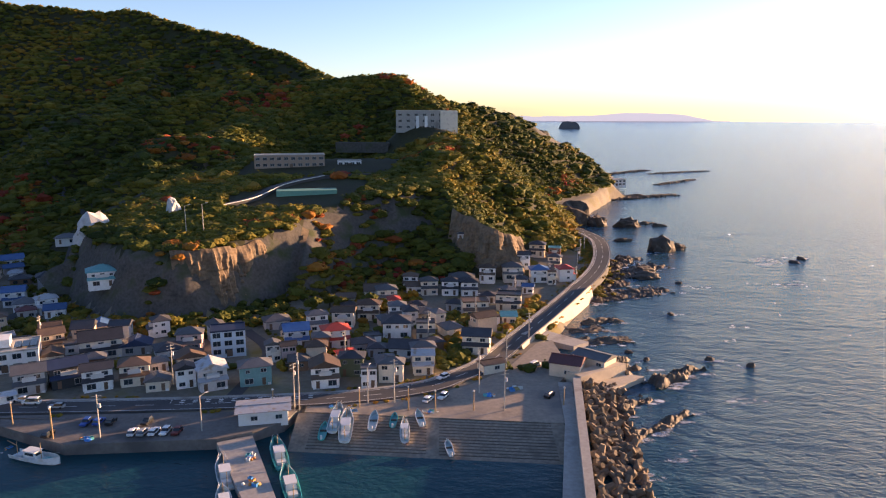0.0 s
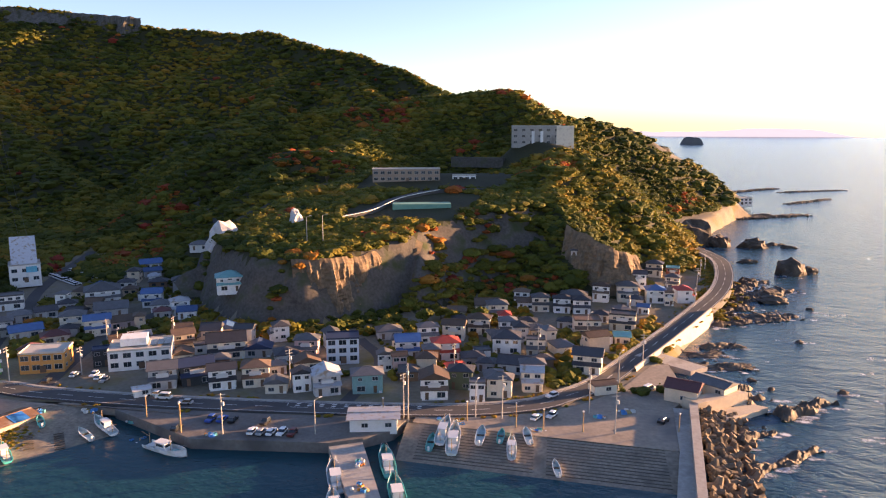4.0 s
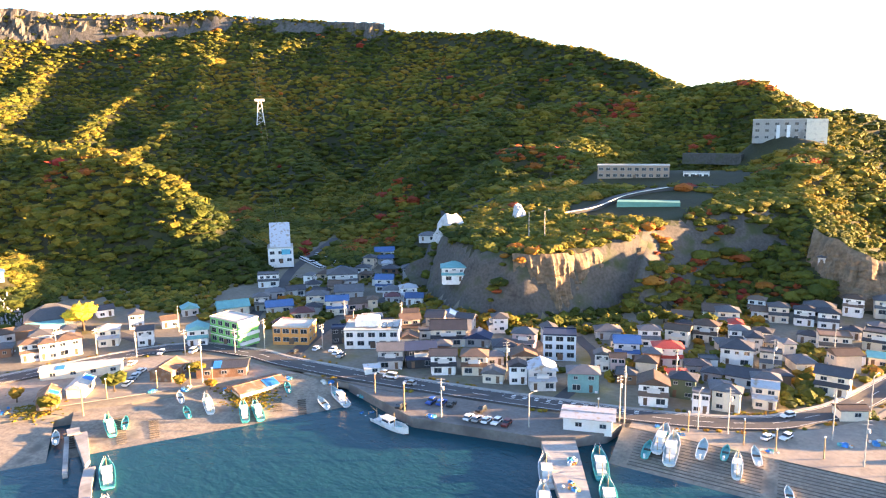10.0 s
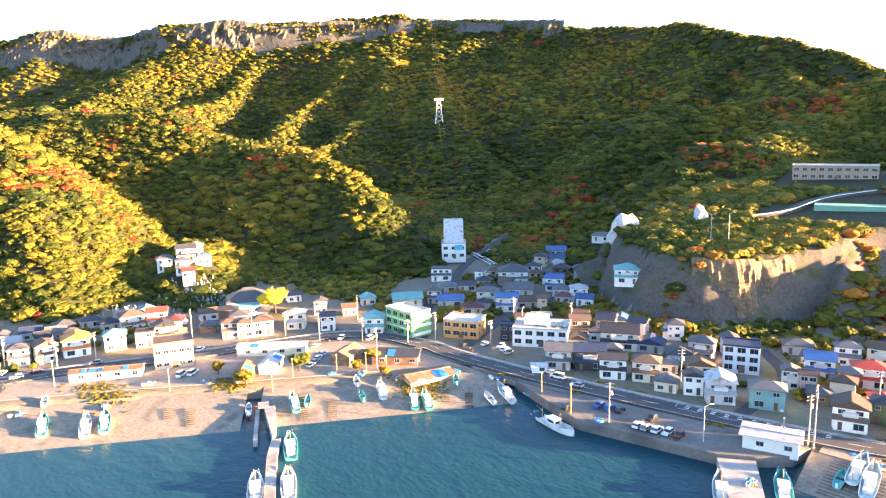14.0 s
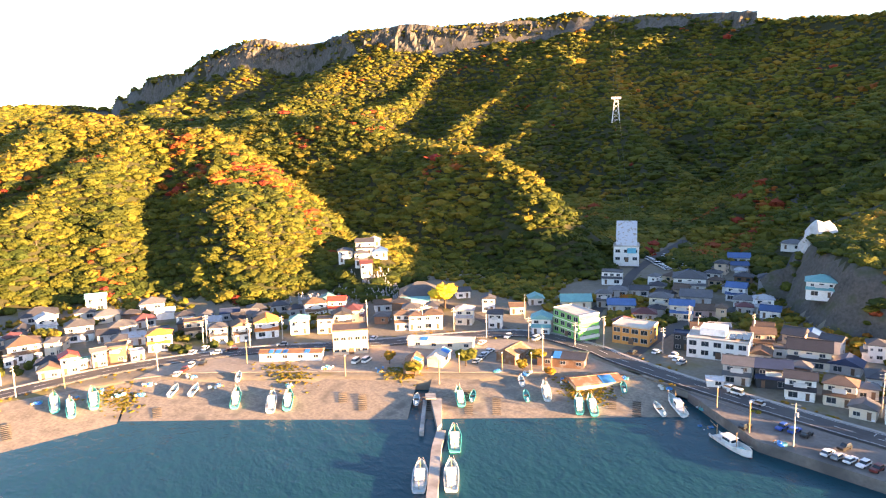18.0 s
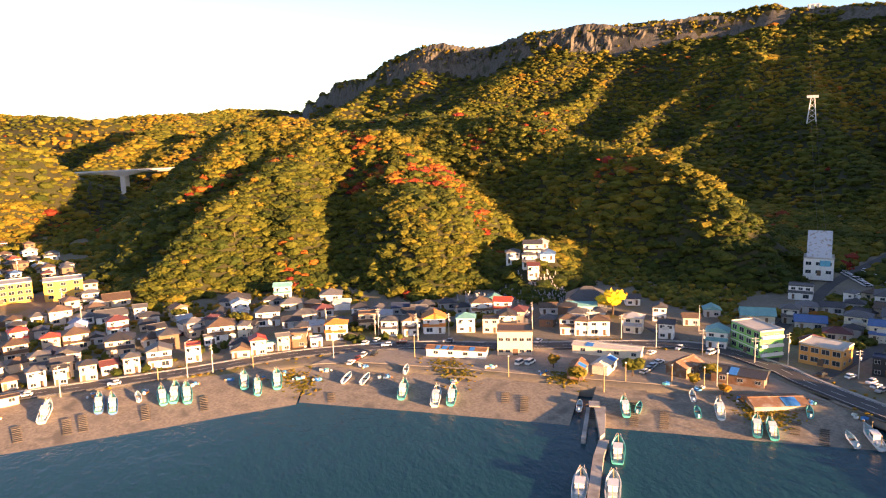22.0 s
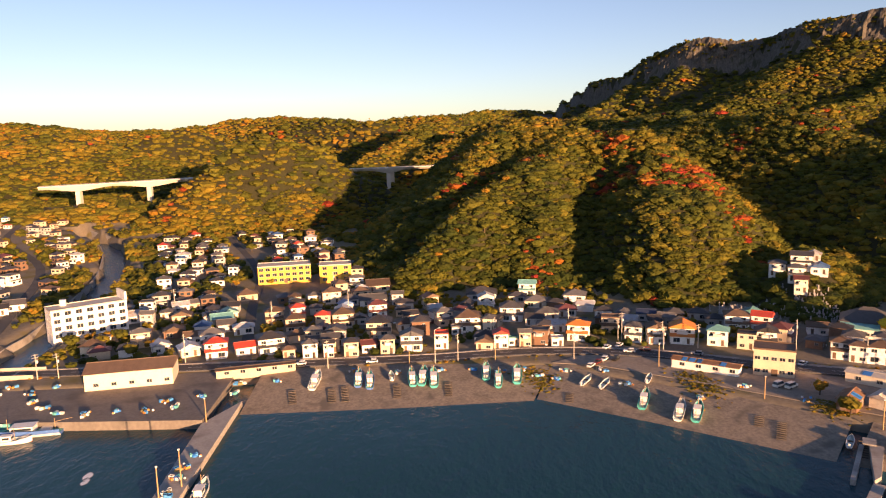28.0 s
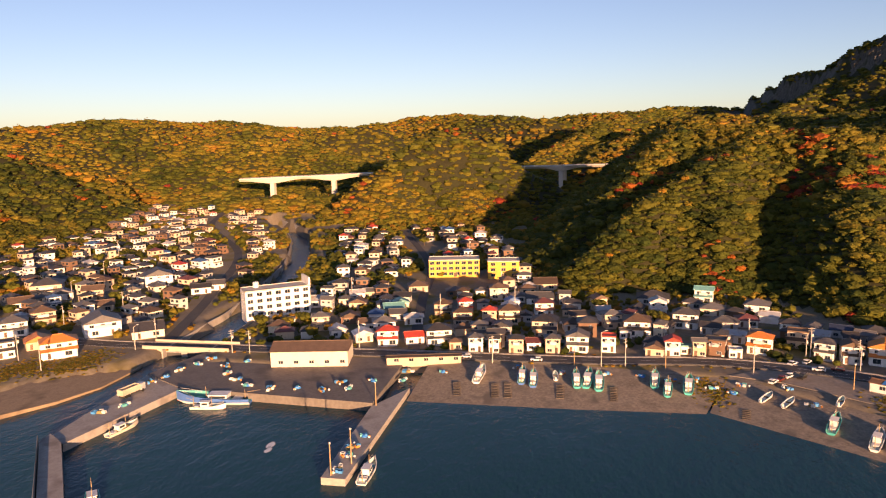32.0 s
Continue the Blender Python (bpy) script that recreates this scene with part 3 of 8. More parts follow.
    if storeys == 2 and not far and rnd.random() < 0.6:
        bm = bmesh.new()
        tray(bm, -w * 0.22, -d / 2 - 1.1, 3.6, w * 0.22, -d / 2 - 0.003, 4.6, 0.1)
        part("balcony", bm, M_RAIL, root)
    if not far:
        bm = bmesh.new()
        box(bm, -0.4, -0.3, 0, 0.4, 0, 0.6)
        ac = part("air_conditioner", bm, M_UNIT, shell)
        ac.location = (w * 0.42, -d / 2 - out - 0.05, 0.1)
    return root


def hash_text(s):
    n = 7
    for c in s:
        n = (n * 31 + ord(c)) % 100003
    return n


HOUSE_KINDS = {}
HOUSES = []      # x, y, half size, for keeping other things clear


FAR_KINDS = {}
FAR_ROWS = {"v": [], "f": [], "m": []}
FAR_PAINTS = [r[1] for r in ROOFS.values()] + [w[1] for w in WALLS.values()] + [M_GLASS]


def far_house(x, y, z, face, w, storeys, style):
    """A plainer house for the distant quarter: walls with set-in windows, and a roof."""
    key = (style, w, storeys)
    if key not in FAR_KINDS:
        d, h = w * 0.8, 0.3 + 2.6 * storeys
        walls, roof = bmesh.new(), bmesh.new()
        box(walls, -w / 2, -d / 2, -1.5, w / 2, d / 2, h)
        roof_into(roof, "h" if style[0] == "g" else style[0], w, d, h)
        if storeys == 2:
            box(walls, -w / 2 + 0.4, -d / 2 - 1.4, -1.5, w / 2 - 0.6, -d / 2, 2.7)
            box(roof, -w / 2 + 0.1, -d / 2 - 1.8, 2.7, w / 2 - 0.3, -d / 2, 2.95)
        for s in range(storeys):
            for sy in (-d / 2 - (1.45 if storeys == 2 and s == 0 else 0.05), d / 2 + 0.05):
                for fx in (-0.27, 0.22):
                    box(walls, fx * w - 0.8, sy - 0.03, 1.1 + 2.6 * s, fx * w + 0.8, sy + 0.03, 2.3 + 2.6 * s, 1)
            for sx in (-w / 2 - 0.05, w / 2 + 0.05):
                box(walls, sx - 0.03, -0.7, 1.1 + 2.6 * s, sx + 0.03, 0.7, 2.2 + 2.6 * s, 1)
        FAR_KINDS[key] = finish("far_wall", walls, [WALLS[style[3:]][1], M_GLASS]), finish("far_roof", roof, ROOFS[style[1]][1])
    if math.hypot(x, y) > 415:
        m = pose(x, y, z, 0, 0, face)
        for me in FAR_KINDS[key]:
            start = len(FAR_ROWS["v"])
            FAR_ROWS["v"] += [(m @ v.co)[:] for v in me.vertices]
            for p in me.polygons:
                FAR_ROWS["f"].append([start + i for i in p.vertices])
                FAR_ROWS["m"].append(FAR_PAINTS.index(me.materials[p.material_index]))
        return None
    label = f"{'two' if storeys == 2 else 'one'}-storey {WALLS[style[3:]][0]} village house with a {ROOFS[style[1]][0]} roof"
    root = thing("house", label, "house", pose(x, y, z, 0, 0, face), group="houses of the inland village")
    part("wall", FAR_KINDS[key][0], None, root), part("roof", FAR_KINDS[key][1], None, root)
    return root


def put_house(x, y, face, w, storeys, style, far=False, z=None, seed=0):
    w = round(w * 0.87, 1)
    if far:
        HOUSES.append((x, y, w * 0.6))
        return far_house(x, y, ground_z(x, y) if z is None else z, face, w, storeys, style)
    key = (style, w, storeys, far, seed)
    m = pose(x, y, (ground_z(x, y) if z is None else z) + 0.05, 0, 0, face)
    HOUSES.append((x, y, w * 0.6))
    if key not in HOUSE_KINDS:
        HOUSE_KINDS[key] = house(style, w, storeys, far, seed)
        HOUSE_KINDS[key].matrix_world = m
        return HOUSE_KINDS[key]
    return copy_thing(HOUSE_KINDS[key], m)


# ---- houses round the harbour: x, y, facing, width, storeys, style ----
ROW_A = [
    (-54, 196, 18, 10, 2, "hg_teal"), (-53, 214, 18, 5, 2, "gg_white"), (-48, 213, 18, 5, 2, "gn_pink"), (-60, 249, 21, 10, 1, "hg_grey"),
    (-49, 230, 16, 9, 2, "gb_white"), (-45, 247, 18, 8, 2, "hg_white"), (-36, 251, 0, 9, 2, "gn_cream"), (-36, 230, 17, 10, 2, "hr_white"),
    (-34, 196, 12, 9, 2, "gn_white"), (-26, 224, 14, 8, 1, "hd_grey"), (-27, 203, 1, 8, 2, "hd_green"), (-21, 193, 6, 5, 2, "fg_white"),
    (-15, 198, 0, 8, 2, "hg_cream"), (-6, 205, 3, 7, 2, "gl_cream"), (-16, 239, 5, 11, 2, "hd_white"), (-12, 220, -6, 11, 1, "gd_white"),
]
ROW_A_B = [
    (-39, 280, 3, 8, 1, "gn_cream"), (-28, 261, 2, 9, 2, "hn_cream"), (-23, 283, 12, 9, 2, "hg_cream"), (-17, 259, 8, 7, 2, "hg_white"),
    (-14, 304, -4, 7, 2, "hn_white"), (-6, 296, 7, 8, 2, "hg_cream"), (-10, 269, -4, 7, 1, "hd_white"), (-6, 237, 3, 7, 2, "fg_cream"),
    (-21, 219, -1, 6, 1, "hd_grey"), (-27, 271, -3, 6, 1, "hd_grey"), (-36, 268, 14, 7, 1, "hd_grey"),
]
ROW_B = [
    (11, 224, -8, 10, 2, "gd_cream"), (24, 254, 1, 6, 1, "gt_cream"), (26, 274, -9, 11, 2, "fd_cream"), (12, 265, 6, 11, 2, "fn_cream"),
    (3, 295, 0, 8, 2, "hd_white"), (11, 294, 1, 8, 2, "hd_white"), (20, 313, -9, 8, 2, "hn_white"), (31, 315, 2, 10, 2, "hg_cream"),
    (37, 325, -3, 7, 2, "gd_white"), (43, 315, 1, 9, 2, "hb_white"), (48, 309, -2, 4, 2, "fn_cream"), (49, 366, -11, 9, 2, "hd_cream"),
    (57, 360, -11, 7, 2, "ft_rust"), (54, 340, -15, 7, 2, "hg_cream"), (36, 295, -13, 5, 1, "gb_white"), (5, 271, -9, 8, 1, "hd_grey"),
]
ROW_B_B = [
    (10, 330, -5, 7, 1, "hd_grey"), (28, 339, -3, 9, 1, "gt_grey"), (34, 308, -15, 7, 1, "hd_grey"), (18, 282, -1, 7, 1, "hd_grey"),
    (40, 357, -9, 7, 1, "hd_grey"),
]
ROW_C = [
    (-116, 191, 28, 9, 2, "gg_grey"), (-108, 196, 34, 11, 2, "gv_black"), (-98, 193, 27, 9, 2, "gd_white"), (-89, 197, 21, 9, 2, "hn_cream"),
    (-110, 221, 26, 14, 2, "gd_cream"), (-119, 222, 32, 7, 1, "fg_white"), (-99, 222, 16, 10, 1, "gv_grey"), (-86, 206, 31, 6, 1, "hg_grey"),
    (-80, 191, 14, 7, 1, "gg_cream"), (-73, 193, 25, 6, 2, "gd_white"), (-66, 194, 25, 9, 2, "gl_grey"), (-83, 226, 11, 9, 2, "hg_pink"),
    (-78, 211, 25, 9, 1, "gn_cream"), (-132, 232, 27, 7, 2, "gn_cream"), (-132, 271, 27, 12, 2, "ht_white"), (-190, 358, 19, 12, 1, "hg_white"),
]
ROW_C_B = [
    (-171, 278, 23, 9, 2, "gb_white"), (-163, 271, 25, 9, 1, "hg_white"), (-153, 268, 38, 8, 2, "hl_white"), (-147, 263, 24, 8, 1, "gb_white"),
    (-212, 345, 36, 12, 1, "gb_white"), (-201, 328, 39, 9, 1, "gb_grey"), (-134, 219, 39, 8, 1, "fn_rust"), (-121, 212, 27, 7, 1, "gn_cream"),
]
ROW_D = [
    (-260, -1, 88, 9, 2, "gg_white"), (-260, 10, 88, 6, 2, "fr_white"), (-256, 26, 77, 7, 1, "gn_tan"), (-257, 32, 87, 6, 2, "gr_white"),
    (-259, 37, 87, 4, 1, "ft_white"), (-257, 41, 87, 5, 2, "gg_tan"), (-260, 47, 71, 8, 2, "fd_brown"), (-257, 53, 86, 5, 1, "fl_white"),
    (-265, 63, 69, 9, 2, "ho_white"), (-277, 57, 75, 8, 1, "gl_white"), (-285, 22, 88, 12, 2, "hn_white"), (-278, 17, 94, 5, 1, "fg_white"),
    (-298, 42, 79, 11, 2, "hg_white"), (-318, 33, 92, 8, 2, "gl_white"), (-338, 33, 85, 16, 1, "hd_grey"), (-319, 56, 77, 11, 1, "hg_cream"),
]
ROW_D_B = [
    (-329, 49, 78, 9, 1, "hd_grey"), (-342, 56, 75, 9, 2, "gt_white"), (-327, 76, 71, 11, 1, "hg_white"),
    (-297, 57, 82, 11, 1, "hg_grey"), (-301, 66, 87, 9, 1, "hm_grey"), (-288, 50, 74, 8, 1, "gd_grey"),
]
ROW_E = [
    (-260, 83, 64, 7, 2, "hg_white"), (-257, 90, 80, 7, 2, "gn_white"), (-256, 100, 69, 10, 2, "go_white"), (-250, 111, 64, 8, 2, "ht_white"),
    (-244, 119, 59, 7, 2, "fd_cream"), (-246, 127, 64, 8, 2, "gd_white"), (-230, 145, 57, 7, 2, "hn_white"), (-288, 97, 70, 8, 1, "gv_grey"),
    (-281, 103, 62, 7, 1, "gg_grey"), (-270, 127, 72, 10, 2, "hn_white"), (-267, 136, 55, 8, 2, "gr_white"), (-274, 78, 74, 8, 2, "fn_tan"),
    (-258, 153, 66, 8, 1, "gn_white"), (-282, 139, 57, 8, 1, "gt_grey"), (-286, 118, 72, 9, 1, "hd_grey"), (-276, 121, 74, 8, 1, "hd_grey"),
]
ROW_E_B = [
    (-296, 81, 77, 8, 1, "hd_white"),
]
ROW_F = [
    (-223, 154, 61, 9, 2, "hn_white"), (-220, 168, 46, 8, 2, "hl_cream"), (-227, 186, 49, 6, 2, "gd_white"), (-207, 173, 44, 6, 2, "gd_white"),
    (-217, 193, 55, 7, 1, "gn_grey"), (-191, 182, 43, 8, 2, "gt_white"), (-225, 148, 56, 6, 2, "hn_white"), (-254, 193, 62, 7, 1, "gd_white"),
    (-209, 219, 50, 14, 1, "gt_cream"), (-223, 209, 55, 7, 1, "gt_grey"), (-202, 229, 41, 7, 2, "hg_grey"), (-192, 228, 44, 12, 1, "gb_grey"),
    (-209, 246, 40, 9, 1, "hg_grey"), (-227, 263, 37, 11, 2, "fg_white"),
]
ROW_G = [
    (-182, 241, 31, 10, 2, "hg_cream"), (-169, 237, 33, 10, 2, "gb_cream"), (-165, 245, 43, 11, 1, "gn_pink"), (-177, 224, 41, 10, 1, "hm_grey"),
    (-196, 280, 35, 16, 2, "hg_white"), (-180, 262, 32, 14, 1, "gg_grey"), (-145, 204, 33, 6, 2, "fv_black"), (-145, 215, 39, 8, 2, "gn_tan"),
    (-128, 225, 35, 8, 2, "gn_tan"), (-147, 229, 36, 9, 1, "fl_white"), (-157, 261, 34, 7, 1, "hm_grey"), (-203, 253, 43, 9, 1, "gd_grey"),
    (-202, 265, 35, 8, 1, "hd_grey"),
]
ROW_H = [
    (-254, -38, 102, 6, 2, "hg_white"), (-253, -31, 93, 4, 2, "gd_white"), (-254, -23, 95, 6, 2, "hd_tan"), (-259, -17, 99, 6, 1, "gm_white"),
    (-256, -10, 96, 6, 2, "hg_tan"), (-282, -14, 89, 11, 2, "hd_tan"), (-288, -3, 99, 9, 1, "hn_white"), (-256, -46, 103, 5, 1, "hn_tan"),
    (-272, -39, 100, 7, 2, "hg_tan"), (-271, -30, 87, 8, 2, "gd_grey"), (-292, -49, 100, 9, 2, "hn_tan"), (-296, -38, 93, 7, 2, "hr_tan"),
    (-298, -30, 99, 10, 2, "hn_tan"), (-299, -23, 94, 6, 1, "gd_grey"), (-312, -16, 99, 9, 2, "hm_white"), (-333, -19, 96, 14, 1, "gg_white"),
]
ROW_H_B = [
    (-364, -18, 98, 13, 1, "gn_tan"), (-370, -29, 92, 8, 2, "hg_white"), (-340, -39, 99, 10, 2, "hn_cream"), (-335, -30, 99, 9, 1, "hg_white"),
    (-344, -48, 104, 7, 1, "hg_white"),
]
ROW_I = [
    (-260, -73, 103, 9, 2, "hr_white"), (-262, -63, 110, 8, 1, "gr_white"), (-264, -54, 108, 11, 2, "hd_white"), (-273, -78, 109, 10, 2, "hg_white"),
    (-263, -84, 116, 8, 1, "gl_cream"), (-268, -96, 118, 7, 1, "gl_white"), (-291, -70, 104, 9, 1, "hl_white"), (-280, -87, 101, 8, 1, "gn_white"),
    (-307, -83, 111, 10, 1, "gt_tan"), (-316, -82, 112, 8, 1, "gt_cream"), (-306, -60, 101, 9, 2, "hn_tan"), (-336, -103, 110, 7, 1, "gg_tan"),
    (-332, -108, 112, 8, 1, "gl_white"), (-352, -82, 107, 11, 1, "hn_tan"), (-320, -110, 103, 7, 1, "hg_cream"), (-316, -122, 116, 10, 1, "gl_white"),
]
ROW_K = [
    (-230, -193, 131, 14, 2, "ho_white"), (-237, -208, 134, 10, 1, "go_tan"), (-252, -232, 131, 12, 2, "hg_white"), (-269, -232, 133, 11, 2, "hn_tan"),
    (-259, -196, 132, 16, 2, "gg_white"), (-259, -175, 127, 14, 1, "gd_cream"), (-225, -212, 137, 7, 2, "fd_white"), (-320, -271, 122, 16, 2, "hd_tan"),
    (-311, -238, 121, 11, 2, "gn_tan"), (-325, -226, 124, 9, 1, "gd_tan"), (-350, -227, 126, 16, 2, "gg_white"), (-293, -220, 122, 11, 1, "gn_tan"),
    (-292, -263, 135, 12, 1, "gn_white"), (-334, -193, 122, 11, 1, "gd_white"), (-343, -189, 111, 10, 1, "gg_white"), (-312, -256, 129, 10, 1, "gg_white"),
]
ROWS = ROW_A + ROW_A_B + ROW_B + ROW_B_B + ROW_C + ROW_C_B + ROW_D + ROW_D_B + ROW_E + ROW_E_B + ROW_F + ROW_G + ROW_H + ROW_H_B + ROW_I + ROW_K

rows_z = land_height(np.array([r[0] for r in ROWS]), np.array([r[1] for r in ROWS]))
for row, row_z in zip(ROWS, rows_z):
    put_house(*row, z=float(row_z), seed=len(HOUSES) % 2)
# on the slope under the quarried face
for row in ((-28, 292, 8, 11, 1, "gn_cream"), (-12, 297, 4, 8, 1, "gn_white"), (8, 302, -4, 12, 2, "hg_white")):
    put_house(*row)

# ---- the rest of the village, in blocks with lanes between ----
STREETS = [[(152, 780, 8), (145, 698, 8), (110, 648, 8), (80, 600, 8), (66, 540, 8), (72, 470, 8), (86, 410, 8), (84, 372, 8), (74, 333, 6), (56, 293, 5), (39, 259, 4), (26, 235, 3), (14, 211, 3), (4, 199, 3), (-5, 191, 3), (-25, 184, 3), (-58, 180, 3), (-87, 178, 3), (-117, 177, 3), (-149, 178, 3), (-166, 180, 3), (-195, 172, 3), (-222, 118, 3), (-240, 85, 3), (-249, 45, 3), (-246, 3, 3), (-246, -50, 3), (-246, -145, 3), (-246, -200, 3), (-262, -300, 4)],
           [(-166, 180, 3), (-195, 215, 3), (-215, 255, 4), (-240, 300, 6), (-270, 380, 12)],
           [(-150, 180, 3), (-165, 240, 4), (-160, 300, 8), (-190, 380, 12), (-250, 460, 20)],
           [(-246, -60, 3), (-330, -75, 4), (-420, -90, 6), (-560, -140, 9)],
           [(-246, -160, 3), (-330, -185, 4), (-450, -230, 7), (-600, -330, 11), (-800, -380, 16)],
           [(-195, 172, 3), (-245, 178, 3), (-290, 165, 8)], [(-58, 180, 3), (-56, 220, 4), (-70, 245, 5)]]


def clear_of(x, y, r):
    for a, b, c in HOUSES:
        if (a - x) ** 2 + (b - y) ** 2 < (c + r) ** 2:
            return False
    return True


SPECIAL = [(-185, 190, 14), (-158, 201, 13), (-254, 176, 14), (-243, 172, 6), (-248, 300, 18), (-295, -150, 22), (-378, -70, 30), (-215, -92, 30), (-128, 203, 14), (-70, 218, 11), (-225, 110, 8), (-238, 292, 20)]
FIELDS = [  # outlines of built-up land, turn of its lanes, spacing
    ([(-258, -20), (-258, -130), (-300, -132), (-380, -140), (-470, -165), (-560, -190), (-580, -90), (-480, -40), (-400, -32), (-340, 5), (-290, 20)], 12, 10.8),
    ([(-258, -168), (-258, -240), (-300, -330), (-420, -400), (-560, -420), (-720, -440), (-720, -330), (-600, -285), (-480, -215), (-380, -185)], -20, 12.2),
    ([(-258, 22), (-262, 90), (-245, 125), (-290, 110), (-315, 75), (-330, 40), (-320, 15)], 70, 10.2),
    ([(-212, 130), (-200, 165), (-240, 172), (-280, 150), (-285, 125), (-240, 120)], 60, 10.2),
    ([(-175, 190), (-205, 235), (-225, 270), (-200, 330), (-165, 300), (-140, 250), (-95, 245), (-95, 200)], 25, 10.6),
    ([(-90, 192), (-88, 240), (-52, 248), (-30, 268), (10, 285), (50, 330), (60, 318), (30, 260), (6, 218), (-20, 195)], 20, 9.4),
    ([(-130, 300), (-175, 330), (-200, 385), (-165, 395), (-140, 350)], 30, 15),
]
ROOF_MIX = ("hg_white", "hd_white", "hn_tan", "hg_tan", "gd_grey", "gn_brown", "hn_cream", "hd_tan", "gg_grey", "hg_cream", "gd_tan", "hg_brown", "hm_tan", "gl_white", "hr_white", "gb_white", "hd_brown", "hd_grey", "fg_white", "gn_tan", "hd_white", "gd_brown")
fill = random.Random(11)
for outline, turn, gap in FIELDS:
    cx, cy = sum(p[0] for p in outline) / len(outline), sum(p[1] for p in outline) / len(outline)
    c, s = math.cos(radians(turn)), math.sin(radians(turn))
    i, j = np.meshgrid(np.arange(-40, 41), np.arange(-40, 41), indexing="ij")
    rs = np.random.RandomState(int(abs(cx)))
    u = i * gap + rs.uniform(-3, 3, i.shape)
    v = j * (gap + 1.5) + rs.uniform(-3, 3, i.shape)
    x, y = (cx + c * u - s * v).ravel(), (cy + s * u + c * v).ravel()
    keep = inside_distance(x, y, outline) > 1
    x, y = x[keep], y[keep]
    lanes = np.min([polyline_near(x, y, way)[0] for way in STREETS + [RIVER]], axis=0)
    zs = land_height(x, y)
    keep = (lanes > 8) & (zs - plain(x, y) < 3.5)
    for x, y, z in zip(x[keep].tolist(), y[keep].tolist(), zs[keep].tolist()):
        pick, skip, wide, quarter, far_skip = fill.choice(ROOF_MIX), fill.random(), fill.choice((6, 7, 8, 9)), fill.choice((0, 0, 90, 180)), fill.random()
        reach = math.hypot(x, y)
        if skip < 0.13 or (reach > 480 and far_skip < 0.2):
            continue
        if any((a - x) ** 2 + (b - y) ** 2 < (r + 5) ** 2 for a, b, r in SPECIAL) or not clear_of(x, y, wide * 0.42):
            continue
        put_house(x, y, round(turn / 10) * 10 + 90 + quarter + fill.uniform(-13, 13), wide, 1 if fill.random() < 0.6 else 2, pick, far=reach > 345, z=z)

me = bpy.data.meshes.new("distant_houses")
me.from_pydata(FAR_ROWS["v"], [], FAR_ROWS["f"])
for paint in FAR_PAINTS:
    me.materials.append(paint)
me.polygons.foreach_set("material_index", FAR_ROWS["m"])
tagged(new("distant_houses", me), "crowded far village houses with grey and brown roofs", "houses", kind="stuff")
# ---- shore: yards, roads, quays, slips, piers, rocks ----
M_ASPHALT = material("asphalt", (0.075, 0.074, 0.075), 0.9, vary=0.25, scale=0.1, fine=1.5, bump=0.15, bump_scale=6, dirt=(0.085, 0.082, 0.078))
M_YARD = material("worn_yard", (0.28, 0.24, 0.195), 0.9, vary=0.3, scale=0.08, fine=0.9, bump=0.15, bump_scale=4, dirt=(0.18, 0.165, 0.15))
M_SLIP = material("wet_slip_concrete", (0.245, 0.208, 0.162), 0.8, vary=0.5, scale=0.13, fine=1.1, bump=0.3, bump_scale=3, dirt=(0.135, 0.118, 0.096))
M_WEED = material("tide_line", (0.10, 0.075, 0.045), 0.7, vary=0.5, scale=0.3, fine=2.0, bump=0.4, bump_scale=4, dirt=(0.16, 0.05, 0.04))
M_MARKET = material("stained_quay", (0.17, 0.155, 0.14), 0.85, vary=0.3, scale=0.09, fine=1.0, bump=0.2, bump_scale=3, dirt=(0.10, 0.095, 0.09))
M_TIMBER = material("grey_timber", (0.10, 0.085, 0.07), 0.85, vary=0.3, scale=1.0, fine=8, spread=0.3)
M_PAINT = material("road_paint", (0.7, 0.7, 0.68), 0.7, vary=0.2, scale=0.6, fine=5)
M_SAND = material("river_sand", (0.28, 0.215, 0.145), 0.95, vary=0.25, scale=0.12, fine=1.5, bump=0.4, bump_scale=1.5, dirt=(0.17, 0.13, 0.09))
M_REEF = material("wet_reef", (0.07, 0.057, 0.045), 0.75, vary=0.45, scale=0.2, fine=1.5, bump=1.0, bump_scale=1.0, dirt=(0.13, 0.10, 0.07))
M_SEAWALL = material("pale_seawall", (0.55, 0.47, 0.36), 0.9, vary=0.15, scale=0.15, fine=1.2, dirt=(0.42, 0.36, 0.28))
M_GRASS = material("dry_grass", (0.13, 0.115, 0.03), 0.95, vary=0.4, scale=0.3, fine=3, bump=0.8, bump_scale=3, dirt=(0.09, 0.1, 0.025))


def slab(name, outline, z0, z1, mat, label, category="quay", kind="structure"):
    bm = bmesh.new()
    prism(bm, outline, z0, z1)
    return tagged(new(name, finish(name, bm, mat)), label, category, kind=kind)


def spline(nodes, n=6):
    """A rounded line through nodes (x, y, z)."""
    p = [Vector(q) for q in nodes]
    p = [p[0] * 2 - p[1]] + p + [p[-1] * 2 - p[-2]]
    out = []
    for a, b, c, d in zip(p[:-3], p[1:-2], p[2:-1], p[3:]):
        for k in range(n):
            t = k / n
            out.append(0.5 * (2 * b + (c - a) * t + (2 * a - 5 * b + 4 * c - d) * t * t + (3 * b - 3 * c + d - a) * t ** 3))
    return out + [p[-2]]


